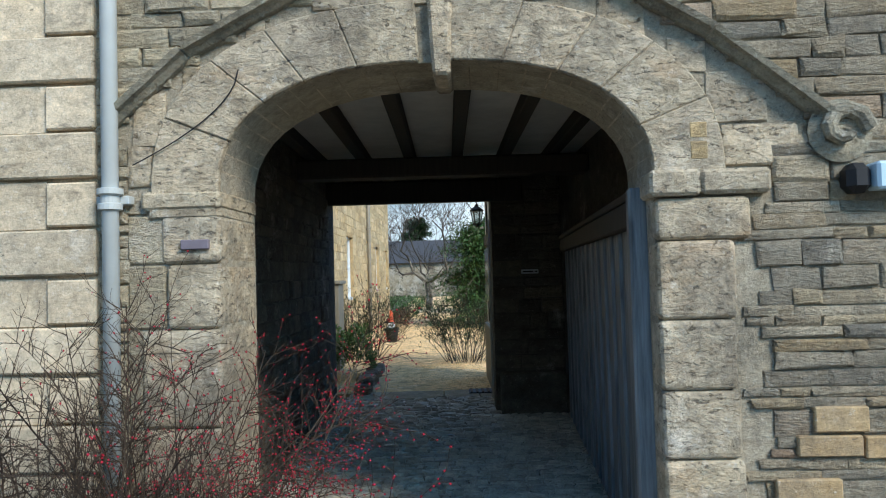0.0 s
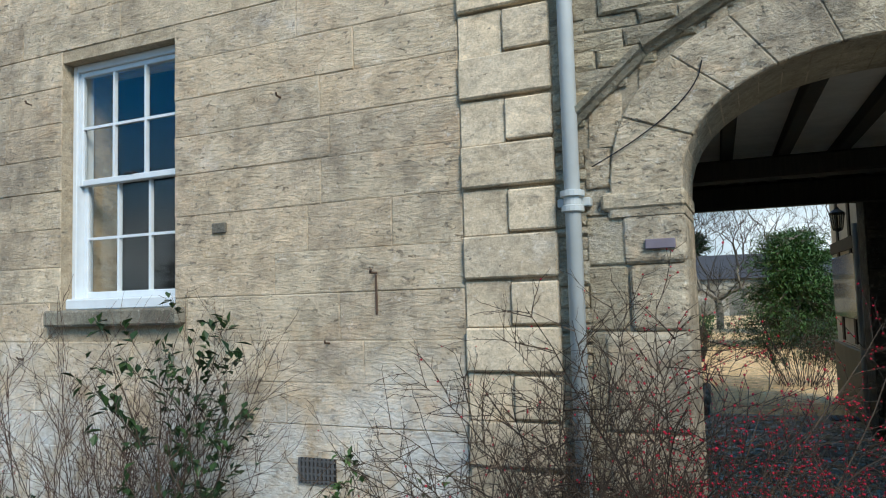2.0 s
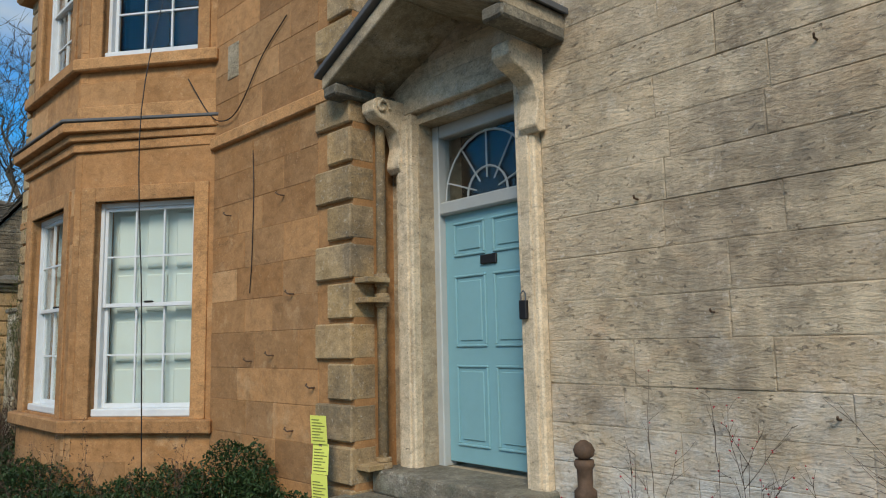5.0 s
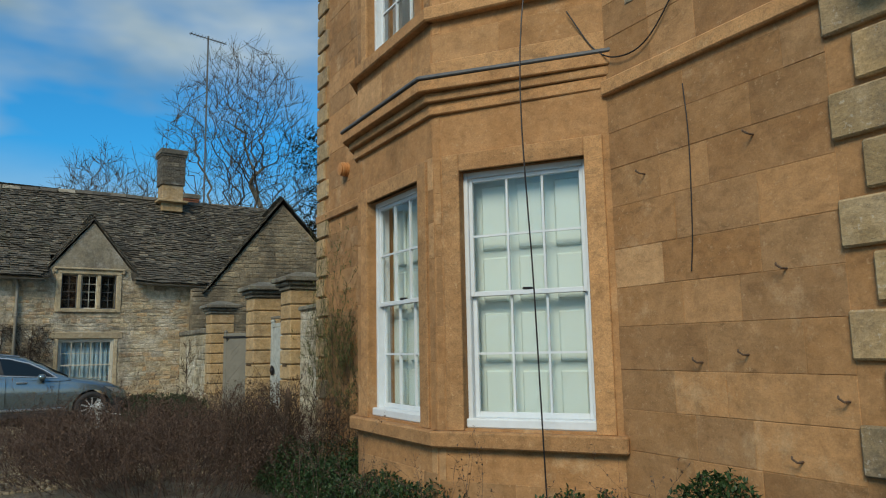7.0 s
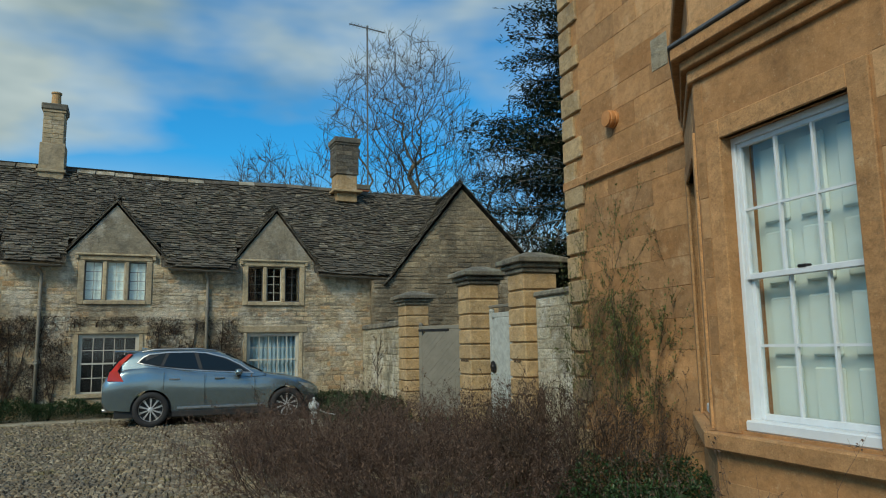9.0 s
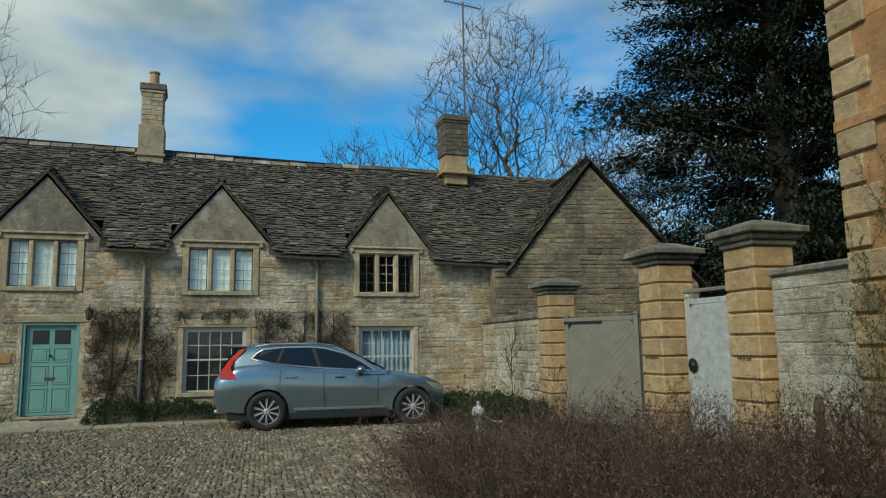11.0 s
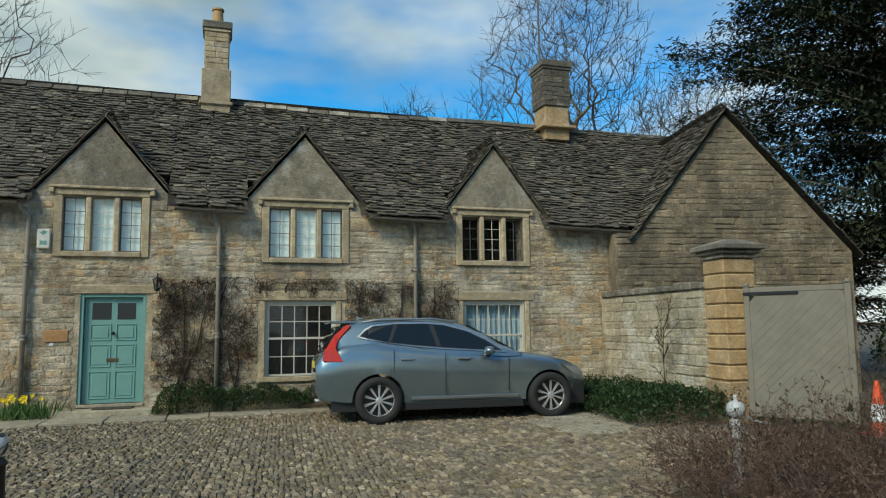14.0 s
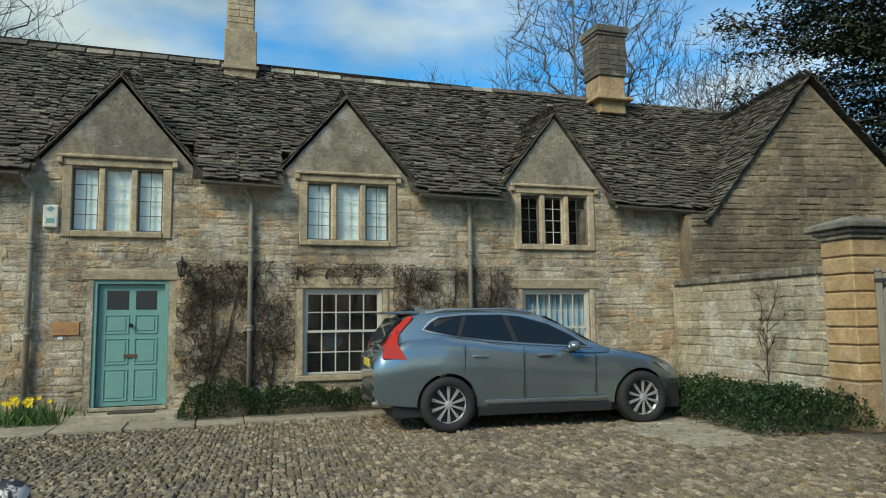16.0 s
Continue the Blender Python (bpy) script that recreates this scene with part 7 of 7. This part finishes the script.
# dense brown thicket in the courtyard bed
for i, (x, y, n, h, rad) in enumerate(((-17.7, 0.9, 420, 1.0, 1.7), (-16.1, 1.1, 240, 0.9, 1.2), (-19.3, 0.5, 240, 0.75, 1.1), (-18.6, 1.9, 160, 0.8, 1.0))):
    shrub("twiggy_shrub", "dense brown leafless thicket in the courtyard bed", "shrub", pose(x, y, 0), 220 + i, n, h, rad, 1.3, 8, 0.0042, TWIG_RED, -0.02, 0.32, 1.0, (LEAF_BROWN, 1, 0.03))
shrub("bare_shrub", "dark brown shrub at the corner of the golden house", "shrub", pose(-15.6, 2.45, 0), 229, 110, 1.1, 0.8, 0.5, 8, 0.005, TWIG, 0.02, 0.24, 1.0, (LEAF_BROWN, 1, 0.03))
cl = shrub("wall_climber", "bare green-stemmed climber on the golden wall", "climber", pose(-15.9, 3.02, 0), 224, 14, 2.5, 0.75, 0.25, 14, 0.006, TWIG, 0.03, 0.24, 1.0, (LEAF_OLIVE, 5, 0.04))
cl.scale = (1, 0.35, 1)
leafy("grass_patch", "rough grass beside the bed", "grass", None, 225, [(-17.8, -14.2, 1.9, 2.9, 0.14), (-26.3, -23.0, 3.4, 6.5, 0.12)], 5000, 0.05, LEAF_MID)

# planting before the cottages
leafy("ground_ivy", "dense low evergreen along the cottage wall", "ground cover", C, 230, [(-5.85, -1.2, -0.75, -0.03, 0.58)], 11000, 0.05, LEAF_DARK)
leafy("ground_ivy", "dense low evergreen bed beside the garden wall", "ground cover", None, 231, [(-28.4, -24.2, 1.45, 3.25, 0.55)], 20000, 0.055, LEAF_DARK)
leafy("ground_ivy", "small green clump by the cottage corner", "ground cover", C, 232, [(-9.6, -8.4, -0.6, -0.03, 0.4)], 2500, 0.05, LEAF_MID)


def climber(seed, areas, n, label):
    r = random.Random(seed)
    g, l = Growth(), Growth()
    t = thing("wall_climber", label, "climber", C)
    for u0, u1, z0, z1, share in areas:
        for _ in range(int(n * share)):
            p = Vector((r.uniform(u0, u1), -0.02, r.uniform(z0, z1)))
            if noise.noise(Vector((p.x * 2.6, 3.1, p.z * 2.2))) + 0.25 * noise.noise(Vector((p.x * 9, 1.1, p.z * 9))) < -0.05:
                continue
            d = Vector((r.gauss(0, 0.7), 0, r.gauss(0.1, 1))).normalized()
            pts = [p]
            for _k in range(5):
                d = (d + Vector((r.gauss(0, 0.5), 0, r.gauss(0, 0.4)))).normalized()
                q = pts[-1] + d * r.uniform(0.05, 0.11)
                q.x, q.z = min(max(q.x, u0 - 0.08), u1 + 0.08), min(max(q.z, z0 - 0.1), z1 + 0.05)
                q.y = -0.02 - 0.07 * r.random()
                pts.append(q)
            g.stick(pts, r.uniform(0.003, 0.006), 0.002)
            for _k in range(2):
                if r.random() < 0.5:
                    l.leaf(pts[r.randrange(6)], rand_dir(r), Vector((0, -1, 0)), 0.035, 0.025)
        for _ in range(max(2, int((u1 - u0) * 1.6))):
            u = r.uniform(u0, u1)
            pts, _d = wander(r, Vector((u, -0.03, 0.0 if z0 < 0.8 else z0)), Vector((0.1, 0, 1)).normalized(), z1 - (0.0 if z0 < 0.8 else z0), 10, 0.22, 0.05)
            for q in pts:
                q.y = -0.035
            g.stick(pts, 0.02, 0.008, 5)
    part("branchwork", g.mesh(), TWIG, t)
    part("dry_foliage", l.mesh(), LEAF_BROWN, t)


climber(240, [(-5.85, -5.2, 0.55, 2.4, 0.28), (-5.2, -4.15, 0.5, 1.3, 0.16), (-5.2, -4.15, 1.3, 2.45, 0.22), (-4.15, -2.4, 2.22, 2.42, 0.08), (-2.3, -1.3, 1.5, 2.42, 0.16), (-1.3, -0.1, 1.4, 2.4, 0.2)], 2400, "bare brown climber matted over the cottage wall")

daff = thing("daffodils", "clump of yellow daffodils by the cottage door", "flowers", C @ pose(-7.95, -0.35, 0.0))
r = random.Random(250)
g, l = Growth(), Growth()
for _ in range(150):
    p = Vector((r.gauss(0, 0.28), r.gauss(0, 0.1), 0))
    g.leaf(p, rand_dir(r, 3.0), Vector((0, -1, 0)), r.uniform(0.25, 0.45), 0.03)
for _ in range(26):
    p = Vector((r.gauss(-0.12, 0.18), r.gauss(0, 0.08), r.uniform(0.32, 0.46)))
    for k_ in range(6):
        a = k_ * math.pi / 3
        l.leaf(p, Vector((math.cos(a), -0.2, math.sin(a))).normalized(), Vector((0, -1, 0)), 0.04, 0.03)
    part("flower", l.mesh(), YELLOW, daff)
    l = Growth()
part("foliage", g.mesh(), LEAF_MID, daff)


# ---- trees ----
TREEBARK = stone("grey winter bark", [(0.15, 0.13, 0.105), (0.19, 0.165, 0.135)], bump=0.8, depth=0.02, layers=0.3)
TREETWIG = foliage("grey winter twigs", (0.05, 0.042, 0.034), (0.1, 0.085, 0.07), 0.9)


def bare_tree(label, m, seed, height, thick, limbs=800, wide=0.27):
    """A winter tree: branches reach from the trunk to points spread through an egg-shaped crown, thickest where most of them pass."""
    r = random.Random(seed)
    nodes, parent, reach = [Vector((0, 0, -0.1))], [0], [0.0]
    spots, ways = np.zeros((40000, 3)), np.zeros(40000)
    spots[0] = (0, 0, -0.1)

    def join(a, p):
        spots[len(nodes)] = (p.x, p.y, p.z)
        ways[len(nodes)] = reach[a] + (p - nodes[a]).length
        nodes.append(p)
        parent.append(a)
        reach.append(reach[a] + (p - nodes[a]).length)
        return len(nodes) - 1

    last, lean = 0, Vector((0, 0, 0))
    while nodes[last].z < height * 0.4:
        lean += Vector((r.gauss(0, 0.03), r.gauss(0, 0.03), 0))
        last = join(last, nodes[last] + lean * 0.5 + Vector((0, 0, height * 0.035)))
    goals = []
    while len(goals) < limbs:
        q = rand_dir(r) * r.random() ** 0.4
        q = Vector((q.x * wide * height * (1.0 - 0.25 * q.z), q.y * wide * height * (1.0 - 0.25 * q.z), height * (0.6 + 0.4 * q.z)))
        if noise.noise(q * 0.45 + Vector((seed, 0, 0))) > -0.28:
            goals.append(q)
    goals.sort(key=lambda q: (q - Vector((0, 0, height * 0.32))).length)
    for q in goals:
        pos, way = spots[:len(nodes)], ways[:len(nodes)]
        gap = np.linalg.norm(pos - np.array(tuple(q)), axis=1)
        a = int(np.argmin(gap + 0.22 * way + 1.1 * np.maximum(0, pos[:, 2] - q.z + 0.45 * gap)))
        start, d = nodes[a].copy(), (q - nodes[a]).length
        n = max(1, int(d / 0.65))
        for k_ in range(1, n + 1):
            t = k_ / n
            w = start.lerp(q, t) + Vector((0, 0, -0.12 * d * math.sin(math.pi * t))) + rand_dir(r) * 0.06 * (t < 1)
            a = join(a, w)
    load = [0.0] * len(nodes)
    for i in range(len(nodes) - 1, 0, -1):
        load[i] += 0.15
        load[parent[i]] += load[i] + (0.6 if load[i] < 0.2 else 0)
    g, tw = Growth(), Growth()

    def girth(i):
        return max(0.011, thick * (load[i] / load[0]) ** 0.64)

    for i in range(1, len(nodes)):
        rad = girth(i)
        (g if rad > 0.05 else tw).stick([nodes[parent[i]], nodes[i]], min(girth(parent[i]), rad * 1.25), rad, 7 if rad > 0.1 else (5 if rad > 0.03 else 3))
        if rad < 0.018:
            d = (nodes[i] - nodes[parent[i]]).normalized()
            for _k in range(3):
                pts, _d = wander(r, nodes[i], (d + rand_dir(r) * 0.7 + Vector((0, 0, 0.2))).normalized(), r.uniform(0.35, 0.95), 3, 0.18, 0.03)
                tw.stick(pts, 0.0095, 0.005)
    t = thing("tree", label, "tree", m)
    part("trunk", g.mesh(), TREEBARK, t)
    part("crown", tw.mesh(), TREETWIG, t, "bare winter twigs")
    return t


bare_tree("tall leafless tree behind the cottage roof", pose(-42.5, 8.4, 0), 301, 17.8, 0.36, 1500, 0.25)
bare_tree("leafless tree behind the cottage ridge", pose(-46, 2.5, 0), 302, 12.3, 0.2)
bare_tree("leafless tree beyond the wing", pose(-42, 14.5, 0), 303, 14.0, 0.25)
bare_tree("leafless tree beyond the wing", pose(-48, 20.0, 0), 306, 15.0, 0.25)
bare_tree("leafless tree behind the cottage row", pose(-44, -16.5, 0), 304, 19, 0.3)
bare_tree("leafless orchard tree beside the gravel drive", pose(-0.9, 33, 0), 305, 5.6, 0.16, 260, 0.4)
for i, (x, y, h) in enumerate(((-3, 66, 12), (3.5, 70, 13), (8, 64, 12), (-8, 68, 11))):
    bare_tree("distant leafless tree beyond the far roof", pose(x, y, 0), 310 + i, h, 0.2, 260, 0.32)


def evergreen(label, m, seed, height, radius, low, boughs, leaf, material, density, flat=0.35):
    """A dark evergreen: boughs that droop in tiers, each clothed in small sprays."""
    r = random.Random(seed)
    g, l = Growth(), Growth()
    t = thing("tree", label, "tree", m)
    pts, _d = wander(r, Vector((0, 0, -0.1)), Vector((0, 0, 1)), height * 0.95, 8, 0.05, 0.05)
    g.stick(pts, radius * 0.075, 0.05, 8)
    for _ in range(boughs):
        z = low + (height - low) * r.random() ** 1.15
        a = r.uniform(0, 2 * math.pi)
        reach = radius * (1 - ((z - low) / (height - low)) ** 1.6) * r.uniform(0.5, 1.12) + 0.5
        d = Vector((math.cos(a), math.sin(a), r.uniform(-0.05, 0.35)))
        ps, _d = wander(r, Vector((pts[4].x * 0, 0, z)), d.normalized(), reach, 8, 0.14, -0.03)
        g.stick(ps, 0.06, 0.012, 4)
        for q in ps[2:]:
            for _k in range(density):
                c = q + Vector((r.gauss(0, 0.28), r.gauss(0, 0.28), r.gauss(-0.05, 0.28 * flat)))
                out = (Vector((c.x, c.y, 0)).normalized() + rand_dir(r) * 0.9 + Vector((0, 0, -0.2))).normalized()
                l.leaf(c, out, Vector((0, 0, 1)), leaf * r.uniform(0.6, 1.5), leaf * 0.42)
    part("trunk", g.mesh(), BARK, t)
    part("crown", l.mesh(), material, t, "dark evergreen sprays")
    return t


evergreen("large dark yew behind the garden gates", pose(-32.0, 15.6, 0), 320, 21, 8.3, 3.2, 320, 0.2, LEAF_YEW, 90, 0.6)
evergreen("dark evergreen at the back of the garden", pose(-33.5, 11.5, 0), 321, 5, 3.0, 0.8, 90, 0.16, LEAF_YEW, 50)
evergreen("rounded green conifer beside the gravel drive", pose(1.05, 22.5, 0), 322, 3.2, 1.1, 0.2, 90, 0.12, LEAF_MID, 30)
evergreen("rounded green conifer beside the gravel drive", pose(2.0, 29.5, 0), 323, 3.8, 1.5, 0.2, 90, 0.14, LEAF_MID, 26)
for i, (x, y, h) in enumerate(((-34, -46, 11), (-44, -50, 13), (-55, -47, 12), (-24, -52, 12))):
    evergreen("dark tree on the far side of the courtyard", pose(x, y, 0), 350 + i, h, 5.0, 0.6, 70, 0.55, LEAF_DARK, 12, 0.8)
evergreen("distant ivy-clad tree beyond the far roof", pose(-2.6, 62, 0), 324, 6.5, 1.8, 2.0, 70, 0.3, LEAF_DARK, 20)
shrub("bare_shrub", "drooping brown shrub beside the gravel drive", "shrub", pose(0.35, 13.2, 0), 330, 60, 1.25, 0.5, 0.9, 7, 0.006, TWIG, 0.0, 0.2, 0.8, (LEAF_DARK, 2, 0.04))
shrub("bare_shrub", "brown arching shrub against the golden range", "shrub", pose(-1.75, 14.2, 0), 331, 60, 1.3, 0.5, 0.9, 7, 0.006, TWIG, 0.0, 0.2, 0.8, (LEAF_DARK, 2, 0.04))
leafy("low_shrub", "bright green rounded shrub beside the drive", "shrub", pose(-1.62, 11.6, 0), 332, [(-0.4, 0.4, -0.5, 0.5, 0.95)], 2600, 0.06, LEAF_MID, "")
leafy("box_hedge", "low brown clipped hedge along the drive", "hedge", None, 333, [(-1.9, -1.3, 21, 27, 0.5), (1.0, 1.6, 16, 24, 0.4)], 3500, 0.07, LEAF_BROWN)
leafy("lawn", "bright green lawn beyond the drive", "lawn", None, 334, [(-9, -1.2, 27, 52, 0.1), (1.3, 8, 24, 52, 0.12)], 9000, 0.16, LEAF_MID)
st_ = random.Random(335)
for i in range(9):
    solo("edging_stone", box(-0.11, 0.11, -0.12, 0.12, -0.03, 0.12 + 0.08 * st_.random(), 0.03), DARKWALL, "rough edging stone beside the gravel", "stone", pose(-1.25 + 0.05 * st_.random(), 9.8 + 0.27 * i, 0, 0, 0, st_.uniform(-20, 20)), "edging stones")
sp = shrub("sapling", "small bare standard tree against the garden wall", "tree", pose(-26.0, 2.95, 0), 336, 1, 1.85, 0.02, 0.06, 14, 0.014, TWIG, 0.06, 0.1, 1.0)
leafy("garden_hedge", "tall dark evergreen hedge behind the garden gates", "hedge", None, 341, [(-31.0, -15.5, 12.0, 13.6, 3.0)], 20000, 0.14, LEAF_DARK)

# ---- pieces of walls, roofs and pavements ----
lay_all()
for top, tiles, fs, most in ROOFS:
    for vs, _ in tiles[:most]:
        part("slate", (vs, fs), SLATE, top)
    vs, faces = [], []
    for v, _ in tiles[most:]:
        n = len(vs)
        vs += v
        faces += [tuple(i + n for i in f) for f in fs]
    if vs:
        tagged(part("slating", (vs, faces), SLATE, top), kind="stuff")


def cobbles(name, x0, x1, y0, y1, step, long, seed, material, floor, label, near, z=0.0, keep=None):
    r = random.Random(seed)
    vs, fs, y, got = [], [], y0, []
    while y < y1:
        d = step * r.uniform(0.8, 1.25)
        x = x0 + r.uniform(-long, 0)
        while x < x1:
            w = long * r.uniform(0.6, 1.3)
            cx, cy = x + w / 2, y + d / 2 + r.uniform(-0.012, 0.012)
            if keep is None or keep(cx, cy):
                h = r.uniform(0.012, 0.042)
                a, f = slab_mesh(r, w * 0.89, d * 0.87, h, 0.015, step * 0.16)
                got.append(([(p[0] + cx, p[2] + cy, z - 0.012 - p[1]) for p in a], [tuple(reversed(q)) for q in f], math.hypot(cx - near[0], cy - near[1])))
            x += w
        y += d
    got.sort(key=lambda s: s[2])
    for v, f, _ in got[:250]:
        part("cobble", (v, f), material, floor)
    for v, f, _ in got[250:]:
        n = len(vs)
        vs += v
        fs += [tuple(i + n for i in q) for q in f]
    tagged(part("cobbling", (vs, fs), material, floor, label), kind="stuff")


cobbles("cobbles", -28.3, -17.0, -9.8, 2.6, 0.062, 0.105, 51, COBBLE, bpy.data.objects["road"], "mossy rounded cobbles", (-21, -4))
cobbles("cobbles", -1.38, 1.33, 2.2, 9.28, 0.055, 0.15, 52, COBBLE_DARK, bpy.data.objects["passage_floor"], "dark worn passage cobbles", (0, 7))
